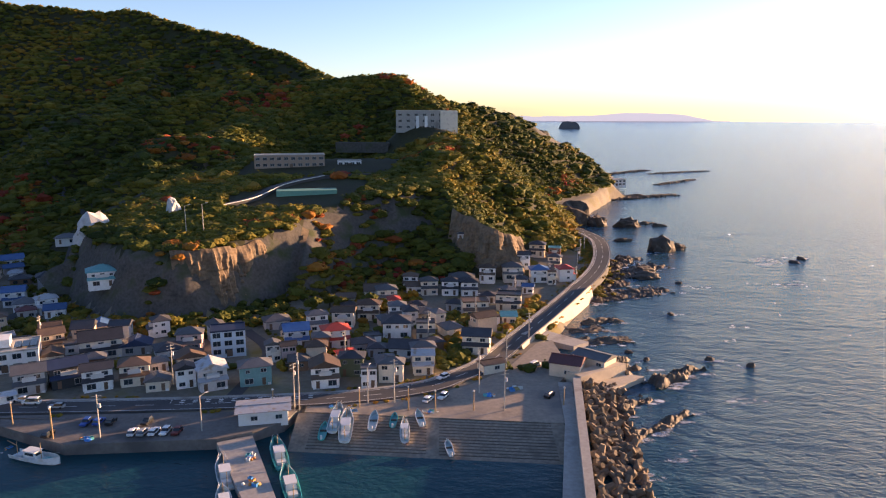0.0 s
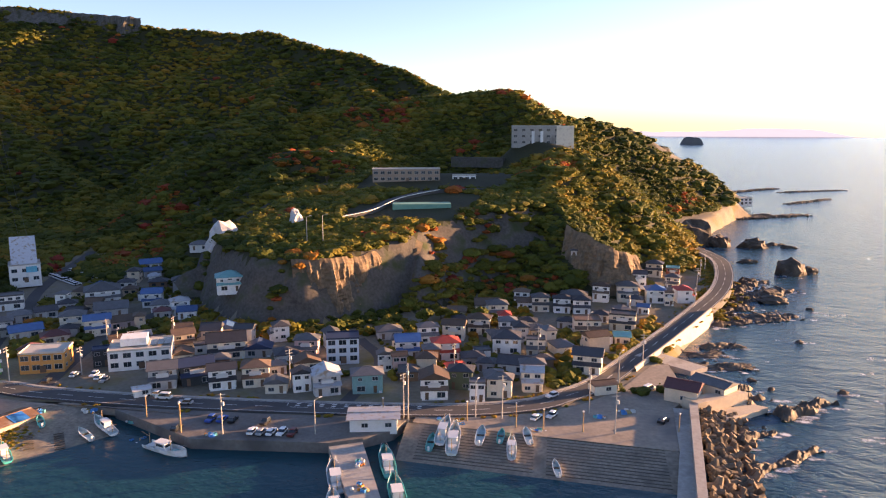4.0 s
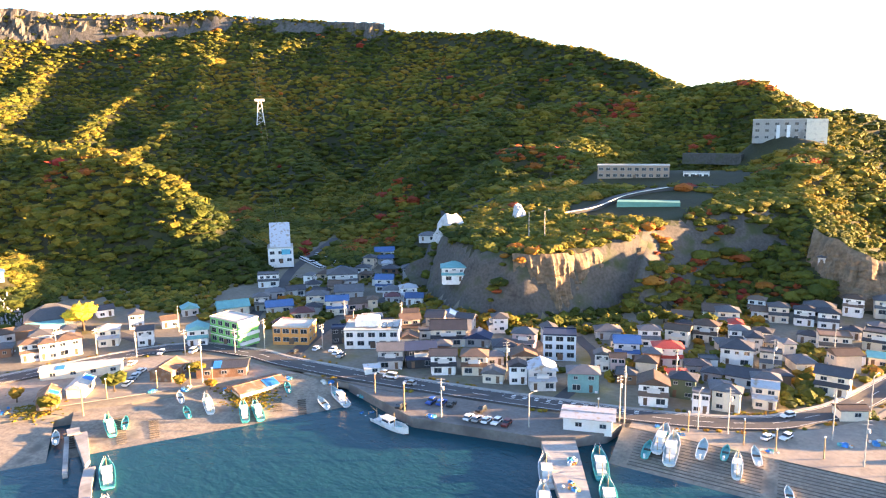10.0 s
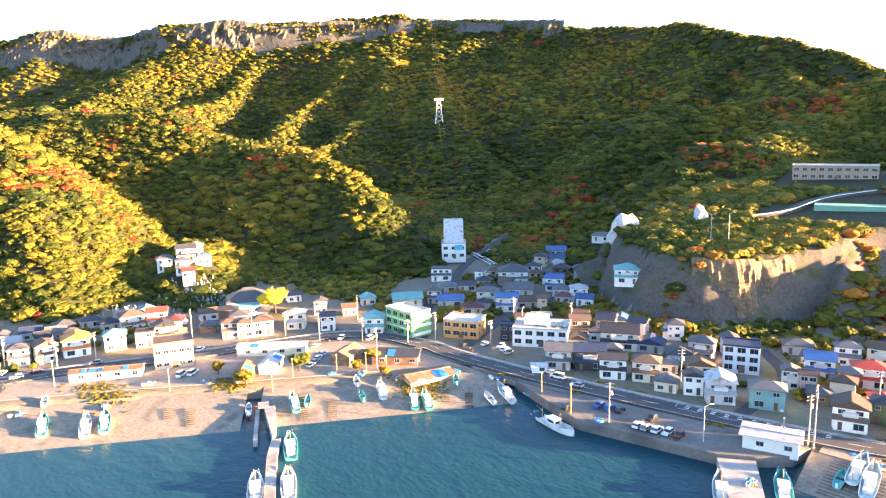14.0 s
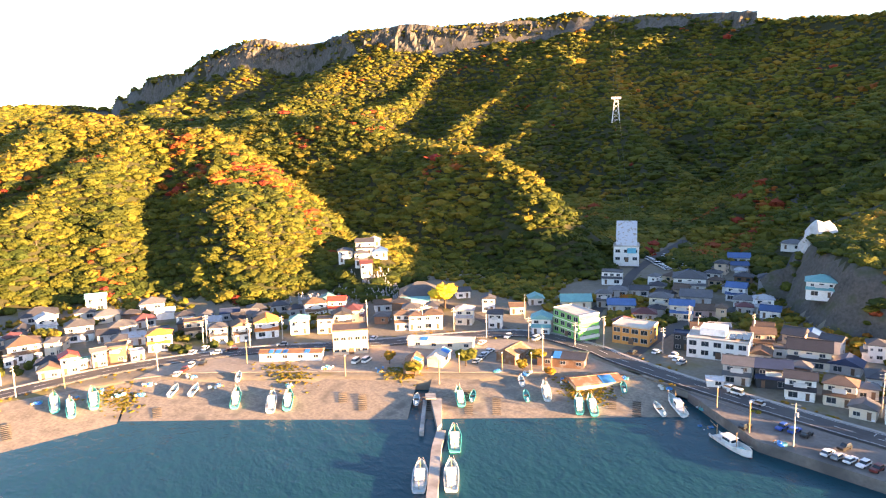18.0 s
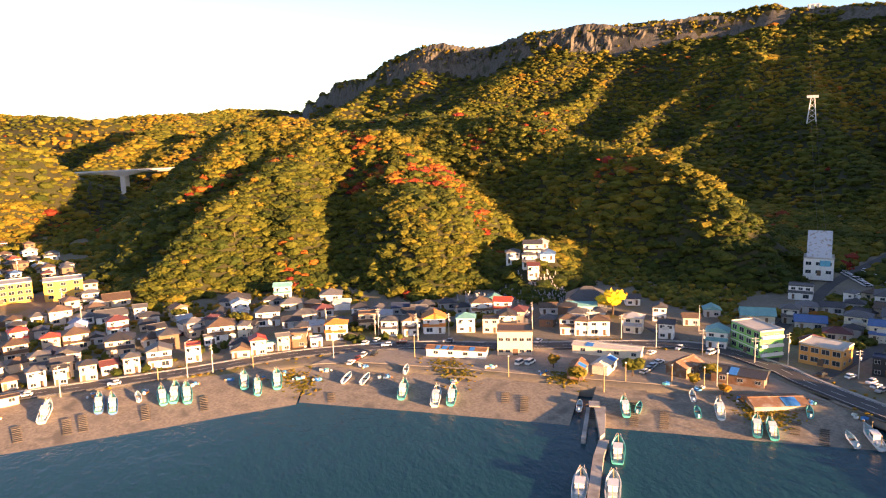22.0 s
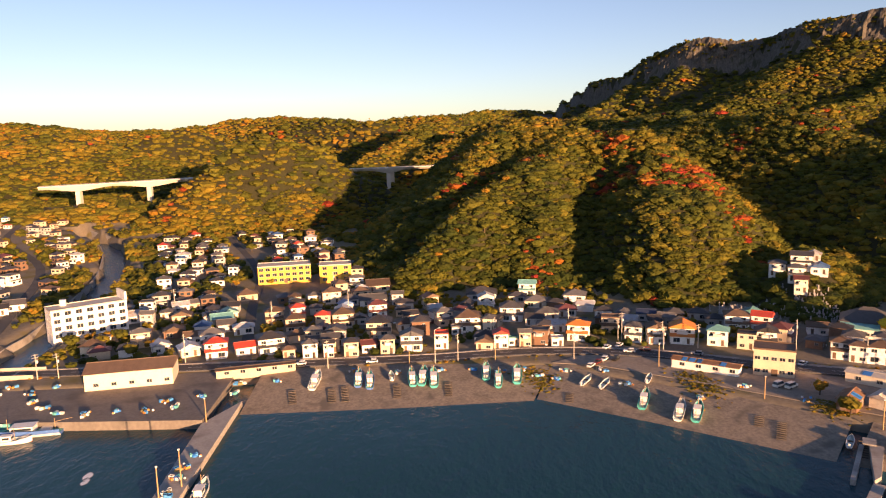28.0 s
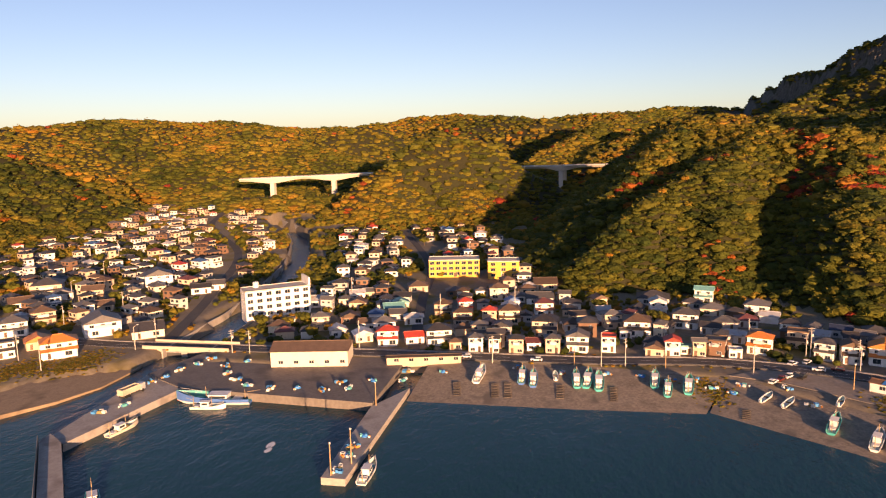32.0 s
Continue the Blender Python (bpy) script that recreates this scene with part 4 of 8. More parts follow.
def ribbon(bm, line, off0, off1, thick, lift=0.0, dash=None):
    """A band along a line between two sideways offsets; dash: (length on, length off)."""
    walked, prev, on = 0.0, None, True
    for i, q in enumerate(line):
        t = (line[min(i + 1, len(line) - 1)] - line[max(i - 1, 0)]).normalized()
        side = Vector((t.y, -t.x, 0)).normalized()
        now = [q + side * off0 + Vector((0, 0, lift)), q + side * off1 + Vector((0, 0, lift))]
        if prev is not None:
            pieces = [(0.0, 1.0)]
            if dash:
                length = (q - line[i - 1]).length
                pieces, s = [], walked
                end = walked + length
                while s < end:
                    ph = s % (dash[0] + dash[1])
                    if ph < dash[0]:
                        e = min(end, s + dash[0] - ph)
                        pieces.append(((s - walked) / length, (e - walked) / length))
                        s = e + 1e-4
                    else:
                        s += dash[0] + dash[1] - ph + 1e-5
                walked = end
            for a, b in pieces:
                if b - a < 1e-3:
                    continue
                top = [prev[0].lerp(now[0], a), prev[1].lerp(now[1], a), prev[1].lerp(now[1], b), prev[0].lerp(now[0], b)]
                vt = [bm.verts.new(v) for v in top]
                bm.faces.new(vt)
                if thick:
                    vb = [bm.verts.new(v - Vector((0, 0, thick))) for v in top]
                    for j in range(4):
                        bm.faces.new((vt[j], vt[(j + 1) % 4], vb[(j + 1) % 4], vb[j]))
        prev = now


ROADS = []
for k, (nodes, half) in enumerate(zip(STREETS, (3.7, 2.6, 2.6, 2.3, 2.6, 2.3, 2.0))):
    line = spline([(x, y, max(z, float(plain(np.array([x]), np.array([y]))[0])) + 0.12) for x, y, z in nodes])
    if k:
        for q in line:
            q.z = ground_z(q.x, q.y) + 0.12
    ROADS.append(line)
    bm = bmesh.new()
    ribbon(bm, line, -half, half, 4.0 if k == 0 else 0.5)
    road = tagged(new("road", finish("road", bm, M_ASPHALT)), "narrow dark asphalt street" if k else "dark asphalt coast road with white markings", "road", kind="structure")
    if k == 0:
        bm = bmesh.new()
        ribbon(bm, line, -0.08, 0.08, 0, 0.012, (5, 5))
        part("centre_line", bm, M_PAINT, road)
        for name, o in (("edge_line", -half + 0.35), ("edge_line", half - 0.5)):
            bm = bmesh.new()
            ribbon(bm, line, o, o + 0.15, 0, 0.012)
            part(name, bm, M_PAINT, road)
        # slow-down bars on the stretch behind the quay
        bm = bmesh.new()
        ribbon(bm, [q for q in line if -75 < q.x < -35 and q.y > 150], 1.0, 1.5, 0, 0.012, (1.2, 2.2))
        ribbon(bm, [q for q in line if -75 < q.x < -35 and q.y > 150], 2.2, 2.7, 0, 0.012, (1.2, 2.2))
        part("slow_marking", bm, M_PAINT, road)
        bm = bmesh.new()
        ribbon(bm, line, half + 0.02, half + 1.1, 4.0, 0.12)
        tagged(new("pavement", finish("pavement", bm, M_CONCRETE)), "raised concrete footway along the coast road", "pavement", kind="structure")

slab("pavement", [(31, 168), (-36, 175), (-36, 182.5), (-22, 180.5), (-3, 186), (8, 194), (19, 206), (31, 230), (37, 234), (39, 205), (33, 195)], 0.5, 2.74, M_YARD, "worn tan gravel and asphalt yard by the breakwater", "yard")
slab("pavement", [(-88, 170), (-120, 172), (-136, 173), (-150, 160), (-172, 134), (-182, 122), (-205, 95), (-217, 80), (-231, 62), (-236, 47), (-244, 60), (-238, 80), (-219, 116), (-192, 166), (-166, 174), (-150, 172), (-118, 171.5)], 0.5, 2.75, M_YARD, "worn tan yard between the slips and the road", "yard")
slab("quay", [(-119, 171), (-89, 156.5), (-54, 159.5), (-46.5, 163.5), (-40, 169), (-38, 176), (-119, 172.5)], -4, 2.7, M_MARKET, "weathered concrete quay with parking bays", "quay")
slab("pier", [(-54, 159.3), (-46.5, 163.3), (-34, 134), (-27, 116), (-35, 113), (-41, 134)], -4, 1.9, M_CONCRETE, "grey concrete finger pier", "pier")
slab("pier", [(-163.2, 111.6), (-161.4, 114.2), (-146.6, 103.6), (-145.2, 101.2)], -4, 2.3, M_CONCRETE, "concrete root of the harbour's narrow pier", "pier")
slab("pier", [(-145.4, 101.0), (-144.0, 103.0), (-136.6, 96.2), (-118.0, 81.8), (-104.5, 71.6), (-105.9, 69.6), (-119.6, 79.9), (-138.0, 94.2)], -4, 1.5, M_CONCRETE, "narrow concrete pier in the middle of the harbour", "pier")
slab("outlet_wall", [(-165.6, 110.6), (-164.9, 111.5), (-147.4, 98.2), (-148.0, 97.3)], -4, 1.4, M_CONCRETE, "dark concrete wall beside the drain outlet", "wall")
slab("footbridge", [(-166.4, 111.9), (-164.6, 114.4), (-161.4, 112.2), (-163.1, 109.8)], 2.35, 2.75, M_CONCRETE, "small concrete slab bridge over the drain outlet", "bridge")
slab("quay", [(-197.5, -61), (-202.5, -126.5), (-214, -146), (-241, -139), (-241, -61)], -4, 2.65, M_MARKET, "dark fish market quay with cluttered gear", "quay")
slab("quay", [(-202.7, -126.7), (-158.5, -135), (-163.5, -142), (-214, -146.2)], -4, 2.3, M_CONCRETE, "concrete quay arm beside the river mouth", "quay")
slab("jetty", [(-197, -61.2), (-214, -53.5), (-151, -54), (-151, -60)], -4, 1.8, M_CONCRETE, "concrete jetty with gear stacked on it", "jetty")
slab("breakwater", [(-157.8, -141.5), (-163, -142.3), (-158.3, -135.2), (-130, -112), (-96, -85), (-93, -89)], -4, 2.9, M_CONCRETE, "shaded concrete breakwater at the harbour mouth", "breakwater")
slab("parapet", [(-157.6, -141.8), (-158.8, -142.6), (-92.4, -90), (-91.5, -88.5)], -4, 4.4, M_CONCRETE, "concrete parapet on the breakwater", "wall")
slab("breakwater", [(30.5, 168), (33, 195), (37.2, 195), (28.5, 132), (24.5, 104), (20.5, 104), (24, 132)], -4, 2.95, M_CONCRETE, "concrete breakwater deck beside the armour blocks", "breakwater")
slab("parapet", [(37.2, 195), (39.4, 195), (30.6, 132), (26.6, 104), (24.5, 104), (28.5, 132)], -4, 4.6, M_CONCRETE, "pale concrete parapet wall on the breakwater", "wall")
slab("sea_wall", [(36, 199), (52, 207), (55, 205.5), (39.5, 194.5)], -3, 4.8, M_SEAWALL, "pale concrete sea wall below the clubhouse", "wall")
slab("pavement", [(39.5, 195), (55, 205.5), (60, 203), (44, 190)], -3, 1.6, M_SEAWALL, "sunlit concrete ledge under the sea wall", "ledge")
slab("beach", [(-176, -171), (-190, -162.5), (-205, -157.5), (-226, -157), (-238, -160), (-236, -182), (-205, -200), (-172, -200)], -3, lambda x, y: 0.5 + 0.05 * max(0, -y - 155), M_SAND, "tan sand bar at the river mouth", "beach")
slab("ramp", [(27, 239), (44, 231), (50, 236), (33, 246)], -2, lambda x, y: 1.5 if x > 40 else 3.4, M_CONCRETE, "sloping concrete boat ramp by the coast road", "ramp")

slab("sea_wall", [(82, 594), (114, 646), (149, 694), (151.5, 692), (117, 643.5), (85, 591.5)], -3, 9.2, M_SEAWALL, "pale ribbed sea wall below the headland", "wall")
# sea wall that carries the coast road
bm = bmesh.new()
line = [q for q in ROADS[0] if 226 < q.y < 305 and q.x > 15]
for i, q in enumerate(line):
    t = (line[min(i + 1, len(line) - 1)] - line[max(i - 1, 0)]).normalized()
    side = Vector((-t.y, t.x, 0)).normalized()
    if side.x < 0:
        side = -side
    ring = [bm.verts.new(q + side * 3.8 + Vector((0, 0, 0.9))), bm.verts.new(q + side * 4.4 + Vector((0, 0, 0.9))), bm.verts.new(Vector((q.x, q.y, 0)) + side * 6.4 - Vector((0, 0, 2))), bm.verts.new(Vector((q.x, q.y, 0)) + side * 3.75 - Vector((0, 0, 2)))]
    if i:
        for j in range(4):
            bm.faces.new((last[j], last[(j + 1) % 4], ring[(j + 1) % 4], ring[j]))
    last = ring
tagged(new("sea_wall", finish("sea_wall", bm, M_SEAWALL)), "pale sunlit sea wall carrying the coast road", "wall", kind="structure")


SLIPS = []


def slip_z(x, y):
    """Height of the slip, or of the ground beside it."""
    p = (np.array([float(x)]), np.array([float(y)]))
    best = None
    for low, top in SLIPS:
        a = float(polyline_near(*p, [(u, v, 0) for u, v in low])[0][0])
        b = float(polyline_near(*p, [(u, v, 0) for u, v in top])[0][0])
        if a + b < 48 and (best is None or a + b < best[0]):
            best = (a + b, -0.9 + 3.52 * a / (a + b))
    return best[1] if best else 2.72


def slip(low, top, label, z_low=-0.9, z_top=2.62, tide=2.2):
    """A sloping slipway between a line in the water and a line inland, with a weedy tide band at its foot."""
    SLIPS.append((low, top))
    bm = bmesh.new()
    a = [Vector((x, y, z_low)) for x, y in low]
    b = [Vector((x, y, z_top)) for x, y in top]
    rows = [[p.lerp(q, k) for p, q in zip(a, b)] for k in (0.0, 0.24, 0.36, 0.6, 0.8, 1.0)]
    grid = [[bm.verts.new(v) for v in r] for r in rows]
    for k in range(len(grid) - 1):
        for i in range(len(low) - 1):
            bm.faces.new((grid[k][i], grid[k][i + 1], grid[k + 1][i + 1], grid[k + 1][i])).material_index = 1 if k < 1 else 0
    base = [bm.verts.new(v.co - Vector((0, 0, 3))) for v in grid[0]]
    back = [bm.verts.new(Vector((v.co.x, v.co.y, -3.5))) for v in grid[-1]]
    for i in range(len(low) - 1):
        bm.faces.new((base[i], base[i + 1], grid[0][i + 1], grid[0][i])).material_index = 1
        bm.faces.new((back[i], back[i + 1], grid[-1][i + 1], grid[-1][i]))
    return tagged(new("slipway", finish("slipway", bm, [M_SLIP, M_WEED])), label, "slipway", kind="structure")


east_slip = slip([(30, 146), (-1, 149), (-37, 153)], [(30.3, 168.4), (-1, 171.5), (-37.5, 174.5)], "dark concrete boat slip ribbed with timber battens")
slip([(-105, 157.5), (-123, 131), (-143, 105), (-149, 97)], [(-132, 175), (-152, 158), (-174, 133), (-180, 124.5)], "sunlit sandy concrete slipway for small boats")
slip([(-151, 94), (-179, 58.7), (-200.3, 33.7)], [(-183, 121), (-218, 79.5), (-236, 46.5)], "wide sunlit slipway with beached boats")
slip([(-198.5, 32), (-195.5, -5.4), (-196, -53.3)], [(-236.5, 47), (-240.5, 0), (-239.5, -52)], "broad slipway with rows of fishing boats")
bm_mesh = {}


def batten_mesh(length, wide=0.3, high=0.14):
    key = (round(length, 1), wide)
    if key not in bm_mesh:
        bm = bmesh.new()
        box(bm, -length / 2, -wide / 2, 0, length / 2, wide / 2, high)
        bmesh.ops.bevel(bm, geom=bm.edges[:], offset=0.03, segments=1, affect="EDGES")
        bm_mesh[key] = finish("batten", bm, M_TIMBER)
    return bm_mesh[key]


for k in range(13):
    f = 0.3 + 0.66 * k / 12
    for x0, x1 in ((-33, -4), (-1, 27)):
        y = 146 + 22.4 * f + (30 - (x0 + x1) / 2) * 0.1
        ob = part("batten", batten_mesh(x1 - x0), None, east_slip)
        ob.matrix_world = pose((x0 + x1) / 2, y + 0.6, -0.9 + 3.52 * f + 0.03, 9.0, 0, -5.5)

# ladders of skids for hauling boats, lying on the slips
def skids(x, y, z, face, n, wide):
    root = thing("launching_skid", "row of worn timber skids lying on the slipway", "skid", pose(x, y, z, 0, 0, face), group="boat skids")
    for i in range(n):
        ob = part("sleeper", batten_mesh(wide, 0.35, 0.16), None, root)
        ob.location, ob.rotation_euler = (0, i * 1.15, i * 1.15 * 0.105), (0.1, 0, 0.02 * ((i * 7) % 3 - 1))


for x, y, n in ((-146, 122, 9), (-151, 116, 8), (-158, 121, 6), (-160, 108, 8), (-172, 94, 9), (-180, 92, 6), (-205, 46, 6), (-214, 10, 9), (-214, -6, 9), (-213, -22, 10), (-213, -26, 9), (-213, -38, 9), (-121, 151, 8), (-128, 149, 7)):
    d = math.hypot(x, y)
    skids(x, y, slip_z(x, y) + 0.05, math.degrees(math.atan2(-x, y)), n, 2.4)


# ---- rocks and reefs in the surf ----
def rock(name, x, y, z, sx, sy, sz, turn, label, seed, mat=None, level=3):
    bm = bmesh.new()
    bmesh.ops.create_icosphere(bm, subdivisions=level, radius=1)
    off = Vector((seed * 7.3, seed * 3.1, seed))
    for v in bm.verts:
        k = noise.fractal(v.co * 1.7 + off, 1.0, 2.0, 4)
        v.co *= 1 + 0.38 * k
        v.co.z = max(v.co.z, -0.35) + 0.12 * noise.noise(v.co * 5 + off)
        v.co = Vector((v.co.x * sx, v.co.y * sy, v.co.z * sz))
    ob = tagged(new(name, finish(name, bm, mat or M_REEF, False)), label, "rock")
    ob.matrix_world = pose(x, y, z, 0, 0, turn)
    return ob


def shelf(x0, y0, x1, y1, wide, high, seed, label="long broken reef of dark wet rock in the surf", mat=None):
    """A tilted, broken shelf of rock along a line."""
    length = math.hypot(x1 - x0, y1 - y0)
    n, m = max(14, int(length / 0.8)), 14
    V, F = [], []
    for i in range(n + 1):
        u = i / n
        bend = 1.6 * noise.noise(Vector((u * 3, seed, 0)))
        body = (0.45 + 0.75 * abs(noise.noise(Vector((u * length * 0.1, seed, 4))))) * min(1, 5 * u + 0.15, 5 * (1 - u) + 0.15)
        for j in range(m + 1):
            v = j / m * 2 - 1
            q = Vector((u * length, v * wide * (0.6 + 0.6 * noise.noise(Vector((u * length * 0.14, seed, 9))) + 0.3) + bend, 0))
            crag = noise.fractal(Vector((q.x * 0.28, q.y * 0.55, seed * 3.7)), 1.0, 2.0, 4)
            z = high * body * (1.05 - v * v * 1.1 - 0.25 * v) + high * 0.6 * crag
            V.append((q.x, q.y, max(-0.8, z - 0.12 * high)))
    for i in range(n):
        for j in range(m):
            a = i * (m + 1) + j
            F.append((a, a + m + 1, a + m + 2, a + 1))
    me = bpy.data.meshes.new("reef")
    me.from_pydata(V, [], F)
    me.materials.append(mat or M_REEF)
    ob = tagged(new("reef", me), label, "rock")
    ob.matrix_world = pose(x0, y0, 0, 0, 0, math.degrees(math.atan2(y1 - y0, x1 - x0)))
    return ob


REEFS = [(44, 198, 61.5, 215, 4.2, 2.6), (44.6, 179, 57.4, 190.5, 2.6, 2.4), (43.6, 162.6, 66.7, 181.5, 2.2, 2.0), (60.5, 198.8, 79.6, 214.7, 3.6, 3.0), (52, 293, 99, 316, 9, 1.7), (66, 322, 112, 368, 9, 2.0),
         (52, 262, 68, 267, 3.6, 1.9), (44, 240, 66, 244, 6, 1.5), (48, 213, 60, 224, 4, 1.9), (60, 309, 85, 331, 8, 1.8), (74, 345, 104, 388, 8, 2.2), (46, 252, 60, 256, 4, 1.3)]
for k, (x0, y0, x1, y1, wide, high) in enumerate(REEFS):
    shelf(x0, y0, x1, y1, wide, high, k + 1)
for k, (x, y, a, b, h) in enumerate(((86.5, 221.8, 1.6, 1.2, 1.2), (97.3, 215.7, 1.5, 1.2, 1.2), (90, 274, 1.6, 1.3, 0.9), (66, 222, 1.4, 1.0, 0.9), (55, 205, 1.6, 1.1, 0.9), (194, 381, 3, 2, 1.2), (186, 372, 3.4, 1.6, 1.0), (110, 326, 1.8, 1.2, 0.9), (62, 229, 1.5, 1.0, 0.8))):
    rock("sea_rock", x, y, 0.1, a, b, h, 20 * k, "small dark rock awash in the surf", k + 20, level=2)
for k, (x, y, a, b, h, turn, word) in enumerate(((125, 405, 8, 6, 8, 0, "large dark sea boulder with a rounded top"), (136, 409, 4.5, 3, 3.2, 20, "dark boulder beside a larger one"), (127, 490, 9, 5, 6, 0, "sunlit tan sea rock"),
                                                (92, 498, 13, 10, 15, 10, "tall dark coastal stack near the road"), (107, 495, 7, 6, 7, 0, "tan rocky end of the coastal stack"), (100, 350, 6, 4, 2.6, 30, "dark rock at the shore"), (111, 436, 6, 2.5, 1.8, 10, "low dark rock awash offshore"),
                                                (150, 492, 5, 2, 1.5, 0, "low dark rock awash offshore"), (98, 338, 7, 5, 2.4, 0, "dark shelf rock in the surf"))):
    rock("sea_rock", x, y, 0.2, a, b, h, turn, word, 40 + k)
for k, (x0, y0, x1, y1, wide, high) in enumerate(((255, 898, 347, 943, 5, 2.0), (227, 765, 290, 828, 5, 2.2), (128, 630, 223, 679, 8, 2.4), (190, 880, 272, 957, 7, 2.4), (150, 655, 190, 672, 10, 2.0), (120.8, 494, 152, 506, 3, 2.0))):
    shelf(x0, y0, x1, y1, wide, high, 70 + k, "long dark offshore reef")


# concrete armour blocks heaped outside the breakwater
def armour_mesh():
    bm = bmesh.new()
    c = Vector((0, 0, 0))
    for d in ((0, 0, 1), (0.94, 0, -0.33), (-0.47, 0.816, -0.33), (-0.47, -0.816, -0.33)):
        tube(bm, c, Vector(d) * 1.35, 0.62, 0.4, 7)
    bmesh.ops.create_icosphere(bm, subdivisions=1, radius=0.62)
    return finish("armour_block", bm, M_ARMOUR)


M_ARMOUR = material("weathered_armour_concrete", (0.17, 0.13, 0.09), 0.9, vary=0.35, scale=0.4, fine=2.5, bump=0.5, bump_scale=3, spread=0.3, dirt=(0.10, 0.085, 0.06))
armour = armour_mesh()
heap = random.Random(3)
made = 0
for i in range(44):
    y = 196 - i * 2.2
    edge = 39.6 + (y - 195) * 0.1397 if y > 132 else 30.8 + (y - 132) * 0.143
    for j in range(4):
        x = edge + 1.8 + j * 3.0 + heap.uniform(-0.8, 0.8)
        z = 2.2 - j * 0.75 + heap.uniform(-0.4, 0.6)
        ob = tagged(new("armour_block", armour), "four-legged weathered concrete armour block heaped beside the breakwater", "armour block", "breakwater armour")
        ob.matrix_world = pose(x, y + heap.uniform(-0.7, 0.7), z, heap.uniform(0, 360), heap.uniform(0, 360), heap.uniform(0, 360)) @ Matrix.Scale(heap.uniform(1.25, 1.75), 4)


# white water round the reefs
def foam_material():
    m = bpy.data.materials.new("sea_foam")
    m.use_nodes = True
    n, l = m.node_tree.nodes, m.node_tree.links
    b = n["Principled BSDF"]
    b.inputs["Base Color"].default_value = (0.8, 0.82, 0.84, 1)
    b.inputs["Roughness"].default_value = 0.7
    co = n.new("ShaderNodeTexCoord")
    tx = n.new("ShaderNodeTexNoise")
    tx.inputs["Scale"].default_value, tx.inputs["Detail"].default_value, tx.inputs["Roughness"].default_value = 0.35, 8, 0.7
    l.new(co.outputs["Object"], tx.inputs["Vector"])
    at = n.new("ShaderNodeAttribute")
    at.attribute_name = "cover"
    add = n.new("ShaderNodeMath")
    l.new(tx.outputs["Fac"], add.inputs[0]), l.new(at.outputs["Fac"], add.inputs[1])
    r = n.new("ShaderNodeMapRange")
    r.inputs[1].default_value, r.inputs[2].default_value, r.inputs[3].default_value, r.inputs[4].default_value = 0.8, 1.06, 0.0, 0.9
    l.new(add.outputs[0], r.inputs[0])
    l.new(r.outputs[0], b.inputs["Alpha"])
    return m


def foam_patches(spots):
    V, F, C = [], [], []
    for x, y, a, b, k in spots:
        base = len(V)
        V.append((x, y, 0.06)), C.append(k)
        for ring, cover in ((0.55, k * 0.7), (1.0, 0.0)):
            for i in range(16):
                t = 2 * math.pi * i / 16
                V.append((x + a * ring * math.cos(t), y + b * ring * math.sin(t), 0.06)), C.append(cover)
        for i in range(16):
            j = (i + 1) % 16
            F.append((base, base + 1 + i, base + 1 + j))
            F.append((base + 1 + i, base + 17 + i, base + 17 + j, base + 1 + j))
    me = bpy.data.meshes.new("foam")
    me.from_pydata(V, [], F)
    me.attributes.new("cover", "FLOAT", "POINT").data.foreach_set("value", C)
    me.materials.append(foam_material())
    return tagged(new("foam", me), "white foam breaking over the reefs", "foam", kind="stuff")


caps = random.Random(5)
wash = []
for x0, y0, x1, y1, wide, high in REEFS:
    for _ in range(int(3 + math.hypot(x1 - x0, y1 - y0) / 4)):
        t = caps.random()
        wash.append((x0 + (x1 - x0) * t + caps.uniform(0, wide) + 1, y0 + (y1 - y0) * t - caps.uniform(0.3, 1.1) * wide, caps.uniform(2.0, 5.5), caps.uniform(1.2, 2.6), caps.uniform(0.35, 0.62)))
for x, y, spread, count in ((169, 376, 16, 16), (194, 381, 10, 8), (90, 274, 5, 7), (111.6, 257, 5, 7), (101, 241, 3, 5), (54.7, 155, 6, 10), (84, 188, 7, 10), (99, 312, 6, 9), (116, 318, 8, 8), (159, 325, 14, 9), (192, 459, 12, 7), (46, 147, 4, 9), (87, 222, 4, 6), (97, 216, 4, 5), (47, 169, 4, 9), (125, 396, 9, 10), (43, 128, 3, 8), (40, 110, 3, 8)):
    for _ in range(count):
        wash.append((x + caps.gauss(0, spread * 0.5), y + caps.gauss(0, spread * 0.3), caps.uniform(1.5, spread * 0.55 + 1.5), caps.uniform(0.8, spread * 0.25 + 1), caps.uniform(0.28, 0.55)))
foam_patches(wash + [(-170.4, -81.4, 3.2, 1.6, 0.8), (-167.4, -80.8, 2.6, 1.4, 0.75)] + [(caps.uniform(70, 330), caps.uniform(130, 520), caps.uniform(2, 7), caps.uniform(0.8, 2.2), caps.uniform(0.24, 0.42)) for _ in range(110)])


